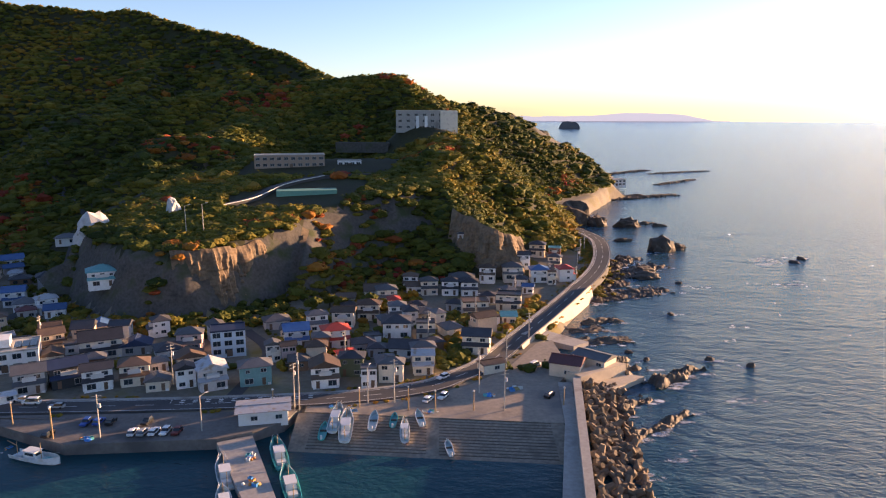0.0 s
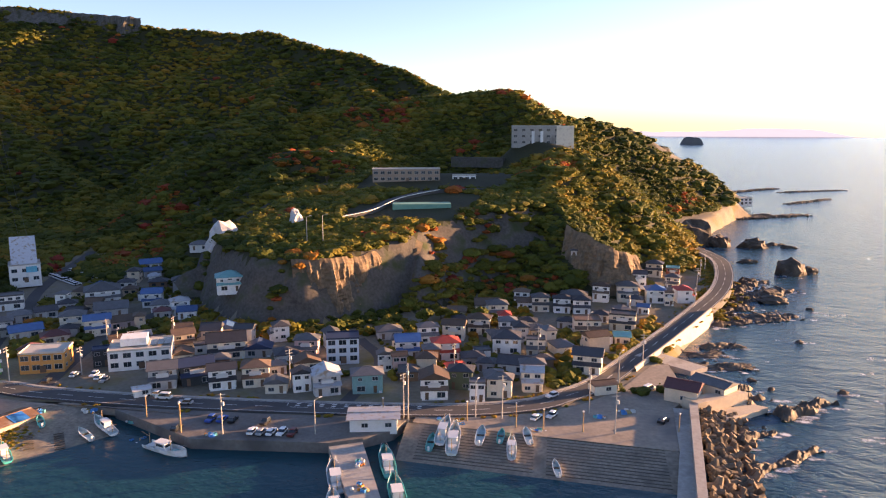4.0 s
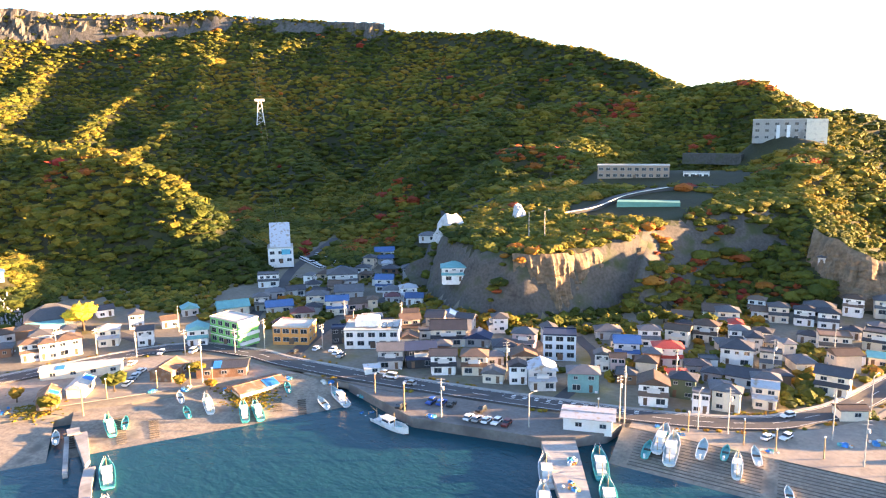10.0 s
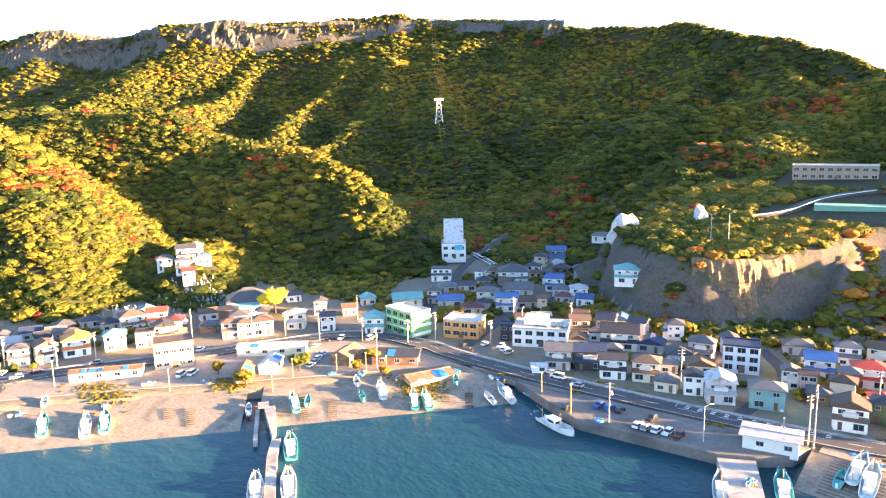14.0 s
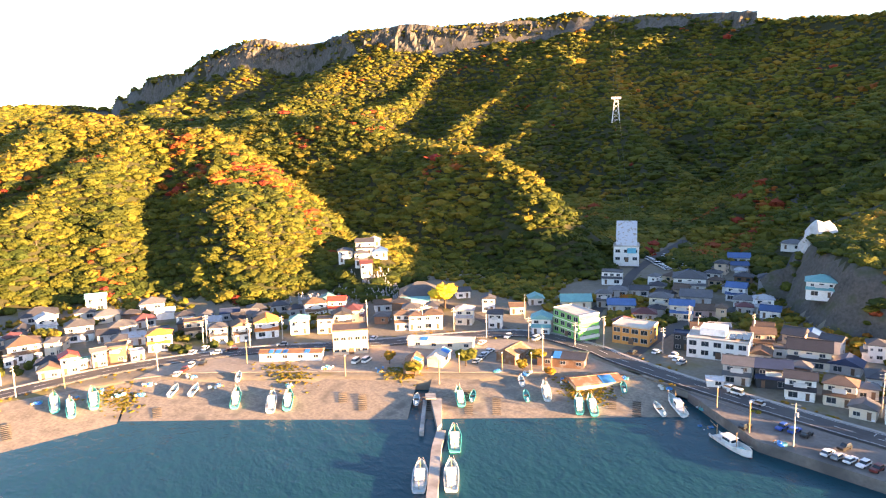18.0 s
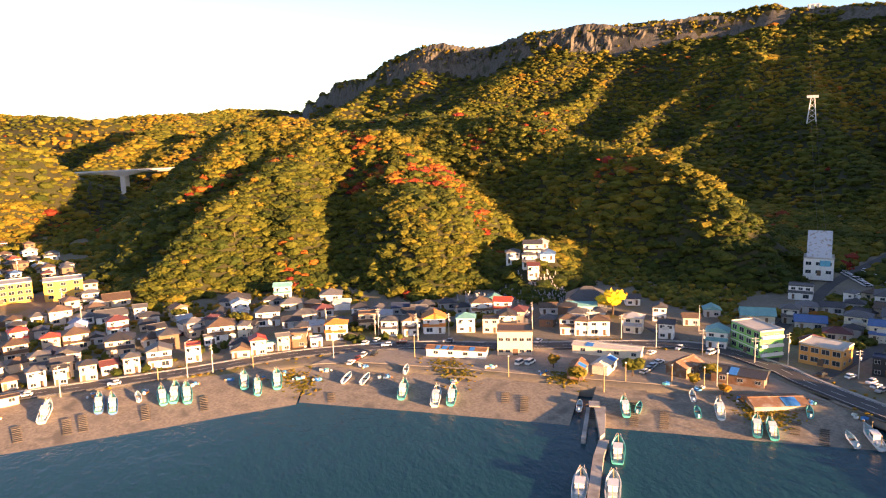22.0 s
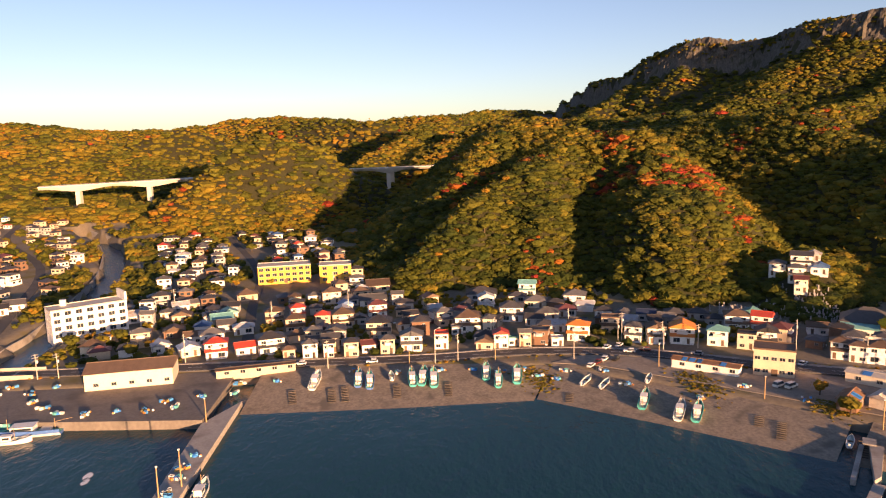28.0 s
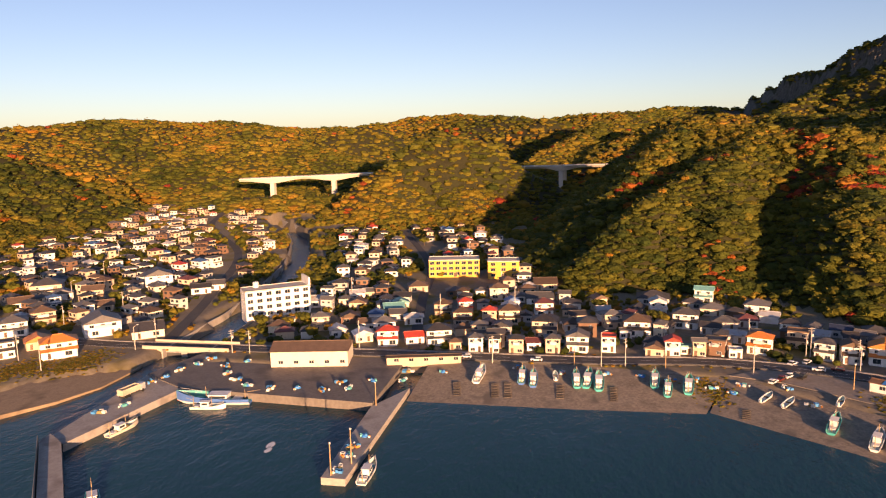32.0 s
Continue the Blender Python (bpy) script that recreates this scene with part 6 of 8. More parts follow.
top = thing("summit_station", "small white summit station of the cable car", "station", pose(-722, 832, 226, 0, 0, facing(-722, 832)))
bm = bmesh.new()
box(bm, -8, -5, 0, 8, 5, 6)
part("wall", bm, M_WHITE, top)
bm = bmesh.new()
roof_into(bm, "f", 16, 10, 6)
part("roof", bm, M_PALE_ROOF, top)
for sx in (-6, 0, 6):
    bm = bmesh.new()
    box(bm, sx - 0.6, -6, -25, sx + 0.6, -5.1, 6)
    part("support_leg", bm, M_PYLON, top)
M_CABLE = material("cable_steel", (0.08, 0.08, 0.08), 0.5)
for off in (-2.5, 2.5):
    pts = [Vector((-250 + off, 303, 20)), Vector((-509 + off, 591, pz + 25)), Vector((-722 + off, 828, 231))]
    rope = [a.lerp(c, i / 10) - Vector((0, 0, 36 * (i / 10) * (1 - i / 10))) for a, c in zip(pts[:-1], pts[1:]) for i in range(11)]
    bm = bmesh.new()
    last = None
    for q in rope:
        ring = [bm.verts.new(q + Vector((0.06 * math.cos(k * 1.57), 0, 0.06 * math.sin(k * 1.57)))) for k in range(4)]
        if last:
            for k in range(4):
                bm.faces.new((last[k], last[(k + 1) % 4], ring[(k + 1) % 4], ring[k]))
        last = ring
    tagged(new("cable", finish("cable", bm, M_CABLE)), "dark steel cable car rope", "cable")

# sprayed rock faces, court and lamps on the terrace
rock("rock_face", -150, 305, 24, 8.5, 6, 11, 20, "pale sprayed-concrete rock face above the houses", 91, M_SHOTCRETE)
rock("rock_face", -122, 322, ground_z(-122, 322) - 0.5, 3.5, 3, 8, 20, "small pale sprayed-concrete outcrop", 92, M_SHOTCRETE)
slab("court", [(-84, 362), (-55, 368), (-53, 358), (-82, 352)], 30, 40.2, material("court_green", (0.16, 0.34, 0.26), 0.8, vary=0.15), "faded green sports court on the terrace", "court")
bm = bmesh.new()
ribbon(bm, spline([(-104, 332, 36), (-92, 346, 38), (-84, 372, 41.5), (-66, 392, 44.2), (-40, 398, 45)]), -2.5, 2.5, 3)
tagged(new("road", finish("road", bm, M_ASPHALT)), "curving access road on the terrace", "road", kind="structure")
bm = bmesh.new()
ribbon(bm, spline([(-101.5, 330, 36.6), (-89.5, 344, 38.6), (-81, 370, 42.1), (-64, 389, 44.8)]), -0.06, 0.06, 0.35)
tagged(new("guard_rail", finish("guard_rail", bm, M_UNIT)), "white guard rail along the access road", "rail", kind="structure")

# bridge over the river, with parapets and a pier
br = thing("bridge", "concrete road bridge with pale parapets over the river", "bridge", kind="structure")
for x in (-241.6, -250.6):
    bm = bmesh.new()
    box(bm, x - 0.2, -166, 2.4, x + 0.2, -130, 4.1)
    part("parapet", bm, M_SEAWALL, br)
bm = bmesh.new()
box(bm, -250.4, -166, 1.7, -241.8, -130, 2.85)
part("girder", bm, M_CONCRETE, br)
bm = bmesh.new()
box(bm, -250, -150, -3, -242, -147.6, 1.7)
part("pier", bm, M_CONCRETE, br)
for side in (-1, 1):
    bm = bmesh.new()
    ribbon(bm, spline([(x, y, 3.2 + 0.7 * z) for x, y, z in RIVER[2:]]), side * 9.2 - 0.3, side * 9.2 + 0.3, 6)
    tagged(new("river_wall", finish("river_wall", bm, M_CONCRETE)), "concrete retaining wall along the river", "wall", kind="structure")

# far island and coast across the bay
def far_land(name, pts, depth, label, mat):
    bm = bmesh.new()
    front = [(bm.verts.new((x, y, -2)), bm.verts.new((x, y, z)), bm.verts.new((x * depth, y * depth, -2))) for x, y, z in pts]
    for a, c in zip(front[:-1], front[1:]):
        bm.faces.new((a[0], c[0], c[1], a[1])), bm.faces.new((a[1], c[1], c[2], a[2]))
    tagged(new(name, finish(name, bm, mat)), label, "coast", kind="structure")


# the far coast is given a faint glow of its own in place of haze
M_HAZE_GLOW = material("haze_glow_far_land", (0.3, 0.3, 0.33), 1.0, vary=0.06, scale=0.002, fine=0.01, spec=0.0)
M_HAZE_GLOW.node_tree.nodes["Principled BSDF"].inputs["Emission Color"].default_value = (0.95, 0.88, 0.86, 1)
M_HAZE_GLOW.node_tree.nodes["Principled BSDF"].inputs["Emission Strength"].default_value = 0.17

def bearing(deg, dist):
    return math.sin(radians(deg)) * dist, math.cos(radians(deg)) * dist


hz = random.Random(2)
far_land("backdrop", [(*bearing(a * 0.5, 4900), max(3.0, 30 + 24 * math.exp(-((a * 0.5 - 15.5) / 3.5) ** 2) + hz.uniform(-3, 3) - max(0, a * 0.5 - 18) * 11)) for a in range(12, 44)], 1.01, "pale far coast across the bay, with a glow standing in for haze", M_HAZE_GLOW)
far_land("island", [(*bearing(9.0 + k * 0.14, 3000), z) for k, z in enumerate((1, 16, 26, 29, 30, 30, 29, 28, 28, 27, 25, 18, 2))], 1.03, "small flat-topped grey island off the headland", material("island_rock", (0.16, 0.15, 0.15), 1.0, vary=0.2, scale=0.02, fine=0.1))
# ---- woods on the hills ----
def leaf_material(name, strength):
    """Autumn broadleaf: green, olive, gold, rust and red by the tree's tone, lighter and darker leaf by leaf."""
    m = bpy.data.materials.new(name)
    m.use_nodes = True
    n, l = m.node_tree.nodes, m.node_tree.links
    b = n["Principled BSDF"]
    b.inputs["Roughness"].default_value = 0.75
    b.inputs["Specular IOR Level"].default_value = 0.15
    at = n.new("ShaderNodeAttribute")
    at.attribute_name = "tone"
    ramp = n.new("ShaderNodeValToRGB")
    stops = ((0.0, (0.032, 0.05, 0.01)), (0.28, (0.105, 0.11, 0.016)), (0.5, (0.22, 0.165, 0.022)), (0.68, (0.32, 0.16, 0.022)), (0.82, (0.34, 0.105, 0.02)), (0.93, (0.28, 0.05, 0.024)), (1.0, (0.28, 0.024, 0.024)))
    while len(ramp.color_ramp.elements) < len(stops):
        ramp.color_ramp.elements.new(0.5)
    for e, (p, col) in zip(ramp.color_ramp.elements, stops):
        e.position, e.color = p, (*col, 1)
    l.new(at.outputs["Fac"], ramp.inputs[0])
    geo = n.new("ShaderNodeNewGeometry")
    co = n.new("ShaderNodeTexCoord")
    tx = n.new("ShaderNodeTexNoise")
    tx.inputs["Scale"].default_value, tx.inputs["Detail"].default_value = 1.6, 5
    l.new(co.outputs["Object"], tx.inputs["Vector"])
    add = n.new("ShaderNodeMath")
    l.new(tx.outputs["Fac"], add.inputs[0]), l.new(geo.outputs["Random Per Island"], add.inputs[1])
    rng = n.new("ShaderNodeMapRange")
    rng.inputs[1].default_value, rng.inputs[2].default_value, rng.inputs[3].default_value, rng.inputs[4].default_value = 0.3, 1.6, 0.72, 1.28
    l.new(add.outputs[0], rng.inputs[0])
    hsv = n.new("ShaderNodeHueSaturation")
    l.new(rng.outputs[0], hsv.inputs["Value"]), l.new(ramp.outputs[0], hsv.inputs["Color"])
    l.new(hsv.outputs[0], b.inputs["Base Color"])
    # leaves stand at many angles: the surface normal is shaken at leaf-spray size
    t2 = n.new("ShaderNodeTexNoise")
    t2.inputs["Scale"].default_value, t2.inputs["Detail"].default_value = 1.0, 3
    l.new(co.outputs["Object"], t2.inputs["Vector"])
    shake, lift, unit = n.new("ShaderNodeVectorMath"), n.new("ShaderNodeVectorMath"), n.new("ShaderNodeVectorMath")
    shake.operation, lift.operation, unit.operation = "MULTIPLY_ADD", "ADD", "NORMALIZE"
    shake.inputs[1].default_value, shake.inputs[2].default_value = (strength * 3,) * 3, (-strength * 1.5, -strength * 1.5, 0.2 - strength * 1.5)
    l.new(t2.outputs["Color"], shake.inputs[0])
    l.new(shake.outputs[0], lift.inputs[0]), l.new(geo.outputs["Normal"], lift.inputs[1])
    l.new(lift.outputs[0], unit.inputs[0]), l.new(unit.outputs[0], b.inputs["Normal"])
    # thin leaves let part of the light through
    thin, both = n.new("ShaderNodeBsdfTranslucent"), n.new("ShaderNodeMixShader")
    l.new(hsv.outputs[0], thin.inputs["Color"]), l.new(unit.outputs[0], thin.inputs["Normal"])
    both.inputs[0].default_value = 0.3
    l.new(b.outputs[0], both.inputs[1]), l.new(thin.outputs[0], both.inputs[2])
    l.new(both.outputs[0], n["Material Output"].inputs["Surface"])
    return m


M_LEAF = leaf_material("autumn_leaves", 0.9)


def crown_shapes(level, count, leaves, seed):
    """Uneven lumps of foliage, each with loose sprays of leaves round it: lists of (vertices, triangles)."""
    rs = np.random.RandomState(seed)
    out = []
    for _ in range(count):
        bm = bmesh.new()
        bmesh.ops.create_icosphere(bm, subdivisions=level, radius=1)
        v = np.array([p.co[:] for p in bm.verts])
        f = np.array([[p.index for p in q.verts] for q in bm.faces])
        bm.free()
        # lobes push the surface in and out
        lobes = rs.randn(7, 3)
        lobes /= np.linalg.norm(lobes, axis=1)[:, None]
        lobes[:, 2] = np.abs(lobes[:, 2])
        r = 0.72 + 0.36 * np.max(np.clip((v @ lobes.T - 0.55) / 0.45, 0, 1) ** 0.7, axis=1) + rs.uniform(-0.17, 0.17, len(v))
        v = v * r[:, None] * np.array([1, 1, 0.86])
        v[:, 2] = np.maximum(v[:, 2], -0.55)
        f = f[v[f][:, :, 2].mean(1) > -0.38]
        if leaves:
            k = rs.randn(leaves, 3)
            k[:, 2] = np.abs(k[:, 2]) * 0.9 - 0.15
            k /= np.linalg.norm(k, axis=1)[:, None]
            c = k * rs.uniform(0.82, 1.14, leaves)[:, None] * np.array([1, 1, 0.88])
            tips = c[:, None, :] + rs.randn(leaves, 3, 3) * 0.17
            f = np.concatenate([f, len(v) + np.arange(leaves * 3).reshape(-1, 3)])
            v = np.concatenate([v, tips.reshape(-1, 3)])
        out.append((v, f))
    return out


def woods_mesh(name, spots, shapes, mat, seed):
    """spots: rows of x, y, z, radius, height factor, tone. One mesh of them all."""
    rs = np.random.RandomState(seed)
    pick = rs.randint(0, len(shapes), len(spots))
    turn = rs.uniform(0, 2 * np.pi, len(spots))
    V, F, T, at = [], [], [], 0
    for k, (v, f) in enumerate(shapes):
        sel = spots[pick == k]
        if not len(sel):
            continue
        a = turn[pick == k]
        c, s = np.cos(a)[:, None], np.sin(a)[:, None]
        x = v[None, :, 0] * c - v[None, :, 1] * s
        y = v[None, :, 0] * s + v[None, :, 1] * c
        z = np.repeat(v[None, :, 2], len(sel), 0)
        r = sel[:, 3:4]
        P = np.stack([sel[:, 0:1] + x * r, sel[:, 1:2] + y * r, sel[:, 2:3] + z * r * sel[:, 4:5]], -1)
        V.append(P.reshape(-1, 3))
        F.append((f[None] + (at + np.arange(len(sel)) * len(v))[:, None, None]).reshape(-1, 3))
        T.append(np.repeat(sel[:, 5], len(v)))
        at += len(sel) * len(v)
    V, F, T = np.concatenate(V), np.concatenate(F), np.concatenate(T)
    me = bpy.data.meshes.new(name)
    me.vertices.add(len(V)), me.loops.add(len(F) * 3), me.polygons.add(len(F))
    me.vertices.foreach_set("co", V.astype(np.float32).ravel())
    me.loops.foreach_set("vertex_index", F.astype(np.int32).ravel())
    me.polygons.foreach_set("loop_start", np.arange(0, len(F) * 3, 3, dtype=np.int32))
    me.polygons.foreach_set("use_smooth", np.zeros(len(F), bool))
    me.update(calc_edges=True)
    me.attributes.new("tone", "FLOAT", "POINT").data.foreach_set("value", T.astype(np.float32))
    me.materials.append(mat)
    return me


BARE = [  # open ground on the hills: outlines kept free of trees
    [(-115, 395), (-60, 400), (-30, 405), (-25, 450), (-60, 455), (-115, 440)],
    [(-100, 335), (-50, 335), (-40, 385), (-75, 395), (-105, 350)],
    [(-45, 500), (10, 480), (14, 512), (-40, 530)],
    [(-690, -345), (-722, -355), (-778, -245), (-735, -238)],
]


def grow(step, lo, hi, size, seed, jitter=0.62):
    """Tree places on a shaken grid between two distances from the harbour."""
    rs = np.random.RandomState(seed)
    gx, gy = np.meshgrid(np.arange(-2600, 260, step), np.arange(-1500, 1000, step), indexing="ij")
    x = (gx + rs.uniform(-jitter, jitter, gx.shape) * step).ravel()
    y = (gy + rs.uniform(-jitter, jitter, gy.shape) * step).ravel()
    reach = np.hypot(x, y)
    keep = (reach > lo) & (reach <= hi)
    x, y = x[keep], y[keep]
    z = sheet_height(x, y)
    flat = z - plain(x, y) <= 0.7
    wild = (z > 1.5) & (((y > 325) & (x < -120)) | ((np.hypot(x + 560, y + 250) > 220) & (x < -560)) | (x < -740)) & (rs.rand(len(x)) < 0.75)
    ways = np.min([polyline_near(x, y, way)[0] for way in STREETS], axis=0) > 6
    keep = ~flat | (wild & ways)
    x, y, z = x[keep], y[keep], z[keep]
    # back slopes, turned away from the harbour, are thinner
    far = np.hypot(x, y)
    fall = (sheet_height(x * (1 + 14 / far), y * (1 + 14 / far)) - z) / 14
    keep = (fall > -0.16) | (rs.rand(len(x)) < 0.12)
    x, y, z = x[keep], y[keep], z[keep]
    bd = inside_distance(x, y, BENCH)
    keep = ~rocky(x, y) & ~((bd > -13) & (bd < -0.5) & (y < 352) & (smooth_noise(x, y, 13, 29) > np.where(x > -60, 0.25, -0.35)))
    for outline in BARE:
        keep &= inside_distance(x, y, outline) < -2
    x, y, z = x[keep], y[keep], z[keep]
    if HOUSES and lo < 700:
        near = np.ones(len(x), bool)
        for a, b, r in HOUSES:
            near &= (x - a) ** 2 + (y - b) ** 2 > (r + 3.5) ** 2
        x, y, z = x[near], y[near], z[near]
    n = len(x)
    big = smooth_noise(x, y, 90, 21)
    warm = 0.28 + 0.15 * big + 0.17 * smooth_noise(x, y, 24, 22) + rs.normal(0, 0.09, n)
    warm = warm + np.where((y < 60) & (x < -600), 0.1, 0.0)
    red = (smooth_noise(x, y, 34, 23) > 0.42) & (rs.rand(n) < (0.26 if lo < 600 else 0.05))
    tone = np.where(red, rs.uniform(0.72, 0.97, n), np.clip(warm, 0.02, 0.8))
    rad = size * rs.choice([0.6, 0.85, 1.1, 1.6], n, p=[0.32, 0.34, 0.24, 0.1]) * rs.uniform(0.85, 1.15, n)
    return np.stack([x, y, z + rad * 0.1, rad, rs.uniform(0.5, 0.82, n), tone], -1)


def crest_trees():
    """A close row of trees along the crest of the mountain."""
    rs = np.random.RandomState(71)
    rows, ledge = [], []
    for nodes in (RIDGES[0][0], RIDGES[1][0]):
        for (x0, y0, z0), (x1, y1, z1) in zip(nodes[:-1], nodes[1:]):
            for k in range(int(math.hypot(x1 - x0, y1 - y0) / 1.1)):
                t = rs.rand()
                rows.append((x0 + (x1 - x0) * t + rs.normal(0, 4), y0 + (y1 - y0) * t + rs.normal(0, 4)))
    # overhanging the crags, and in clumps on their ledges
    for x, y, z in RIDGES[1][0][:8]:
        d = math.hypot(x, y)
        ledge.append((x * (1 - 18 / d), y * (1 - 18 / d), float(sheet_height(x, y)) - 3))
    for (x0, y0, z0), (x1, y1, z1) in zip(ledge[:-1], ledge[1:]):
        for k in range(int(math.hypot(x1 - x0, y1 - y0) / 2.0)):
            t = rs.rand()
            down = 44 * rs.rand() ** 1.6
            if down > 7 and noise.noise(Vector(((x0 + (x1 - x0) * t) * 0.03, down * 0.06, 3))) < -0.02:
                continue
            rows.append((x0 + (x1 - x0) * t, y0 + (y1 - y0) * t, z0 + (z1 - z0) * t - 3 - down))
    p = np.array([q if len(q) > 2 else (q[0], q[1], float(sheet_height(q[0], q[1]))) for q in rows])
    r = rs.uniform(1.6, 3.4, len(p))
    return np.stack([p[:, 0], p[:, 1], p[:, 2] + r * 0.2, r, rs.uniform(0.8, 1.1, len(p)), rs.uniform(0.1, 0.6, len(p))], -1)


NEAR_CROWN = crown_shapes(2, 8, 30, 31)
MID_CROWN = crown_shapes(1, 10, 15, 32)
FAR_CROWN = crown_shapes(1, 12, 5, 33)
for label, spots, shapes, seed in (
        ("autumn broadleaf wood on the hills above the village", grow(2.7, 0, 400, 2.6, 41), NEAR_CROWN, 51),
        ("mixed green and russet wood on the middle slopes", grow(3.2, 400, 640, 3.4, 42), MID_CROWN, 52),
        ("dense wood on the mountainside below the crest", grow(5.0, 640, 1200, 4.2, 43), FAR_CROWN, 53),
        ("trees along the crest above grey crags", crest_trees(), MID_CROWN, 55),
        ("distant wooded ridges in evening light", grow(9.4, 1200, 2500, 5.9, 44), FAR_CROWN, 54)):
    ob = new("woods", woods_mesh("woods", spots, shapes, M_LEAF, seed))
    tagged(ob, label, "trees", kind="stuff")
# ---- boats ----
M_HULL = {
    "w": ("white", material("hull_white", (0.75, 0.76, 0.75), 0.45, vary=0.1, scale=0.5, fine=3, dirt=(0.6, 0.58, 0.52))),
    "t": ("turquoise", material("hull_turquoise", (0.05, 0.42, 0.40), 0.45, vary=0.15, scale=0.5, fine=3)),
    "b": ("blue and white", material("hull_blue", (0.07, 0.17, 0.45), 0.45, vary=0.15, scale=0.5, fine=3)),
    "y": ("white net-laden", material("hull_cream", (0.68, 0.62, 0.5), 0.5, vary=0.12, scale=0.5, fine=3)),
}
M_DECK = material("deck_turquoise", (0.08, 0.38, 0.36), 0.6, vary=0.2, scale=0.8, fine=4, dirt=(0.25, 0.4, 0.38))
M_PALE_DECK = material("deck_pale", (0.5, 0.58, 0.58), 0.6, vary=0.2, scale=0.8, fine=4, dirt=(0.3, 0.42, 0.42))
M_NET = material("fishing_net", (0.30, 0.24, 0.10), 0.95, vary=0.5, scale=2, fine=9, bump=1, bump_scale=6)
M_BOOT = material("antifouling_red", (0.3, 0.05, 0.035), 0.7, vary=0.2)
M_MAST = material("varnished_mast", (0.42, 0.30, 0.16), 0.5, vary=0.15)


def boat(length, style):
    word, hull_mat = M_HULL[style]
    small = length < 9
    root = thing("fishing_boat", "small %s open fishing boat" % word if small else "%s fishing boat with a cabin and masts" % word, "boat", group="fishing boats")
    half, deep, sheer = length * (0.15 if small else 0.135), length * 0.085 + 0.35, length * 0.05
    bm = bmesh.new()
    rings = []
    n = 11
    for i in range(n):
        t = i / (n - 1)
        w = half * (1 - max(0, (t - 0.55) / 0.45) ** 2.2) * (0.86 + 0.14 * min(1, t / 0.3))
        z = deep + sheer * (t ** 2.4) * 1.6
        y = (t - 0.5) * length
        keel = 0.02 + max(0, t - 0.85) * 3.0 * deep
        inner = max(0.02, w - 0.14)
        low = deep * 0.55
        rings.append([bm.verts.new(p) for p in ((0, y, keel), (w * 0.62, y, keel + 0.18), (w * 0.92, y, deep * 0.55), (w + 0.02, y, z), (inner, y, z), (inner * 0.96, y, low), (-inner * 0.96, y, low), (-inner, y, z), (-w - 0.02, y, z), (-w * 0.92, y, deep * 0.55), (-w * 0.62, y, keel + 0.18))])
    for a, b in zip(rings[:-1], rings[1:]):
        for j in range(11):
            f = bm.faces.new((a[j], a[(j + 1) % 11], b[(j + 1) % 11], b[j]))
            f.material_index = 1 if j in (4, 5, 6) else (2 if j in (0, 10) else (3 if j in (1, 9) else 0))
    bm.faces.new(rings[0][::-1]), bm.faces.new(rings[-1])
    part("hull", bm, [hull_mat, M_DECK if style in "tb" else M_PALE_DECK, M_BOOT, M_HULL["w"][1]], root)
    deck = deep * 0.56
    bm = bmesh.new()
    if small:
        box(bm, -half * 0.8, -0.2, deck, half * 0.8, 0.2, deck + 0.35)
        part("thwart", bm, M_TIMBER, root)
        bm = bmesh.new()
        box(bm, -0.25, -length / 2 - 0.35, deep * 0.5, 0.25, -length / 2 + 0.02, deep + 0.7)
        bmesh.ops.bevel(bm, geom=bm.edges[:], offset=0.08, segments=1, affect="EDGES")
        part("outboard_motor", bm, M_UNIT, root)
    else:
        cw, y0, y1, ch = half * 0.62, -length * 0.2, length * 0.06, 2.0
        v = [bm.verts.new(p) for p in ((-cw, y0, deck), (cw, y0, deck), (cw, y1, deck), (-cw, y1, deck), (-cw * 0.9, y0, deck + ch), (cw * 0.9, y0, deck + ch), (cw * 0.85, y1 - 0.35, deck + ch), (-cw * 0.85, y1 - 0.35, deck + ch))]
        for f in ((0, 3, 2, 1), (4, 5, 6, 7), (0, 1, 5, 4), (1, 2, 6, 5), (2, 3, 7, 6), (3, 0, 4, 7)):
            bm.faces.new([v[i] for i in f])
        cabin = part("cabin", bm, M_UNIT, root)
        bm = bmesh.new()
        box(bm, -cw - 0.1, y0 - 0.3, deck + ch + 0.003, cw + 0.1, y1 - 0.1, deck + ch + 0.12)
        part("cabin_roof", bm, M_UNIT, cabin)
        for sx in (-1, 1):
            bm = bmesh.new()
            box(bm, sx * cw * 0.93 - 0.05, y0 + 0.4, deck + 1.1, sx * cw * 0.93 + 0.05, y1 - 0.7, deck + 1.7)
            part("side_window", bm, M_GLASS, cabin)
        bm = bmesh.new()
        box(bm, -cw * 0.7, y1 - 0.3, deck + 1.1, cw * 0.7, y1 - 0.12, deck + 1.7)
        part("windscreen", bm, M_GLASS, cabin)
        for y, h in ((length * 0.1, 4.2), (-length * 0.42, 3.4)):
            bm = bmesh.new()
            tube(bm, (0, y, deck), (0, y, deck + h), 0.1, 0.06)
            part("mast", bm, M_MAST, root)
        bm = bmesh.new()
        tube(bm, (0, -length * 0.42, deck + 2.4), (0, -length * 0.62, deck + 3.2), 0.06, 0.05)
        part("boom", bm, M_MAST, root)
        bm = bmesh.new()
        box(bm, -half * 0.5, length * 0.14, deck, half * 0.5, length * 0.26, deck + 0.55)
        part("hatch", bm, M_DECK, root)
        bm = bmesh.new()
        box(bm, -half * 0.55, -length * 0.38, deck, half * 0.55, -length * 0.26, deck + 0.7)
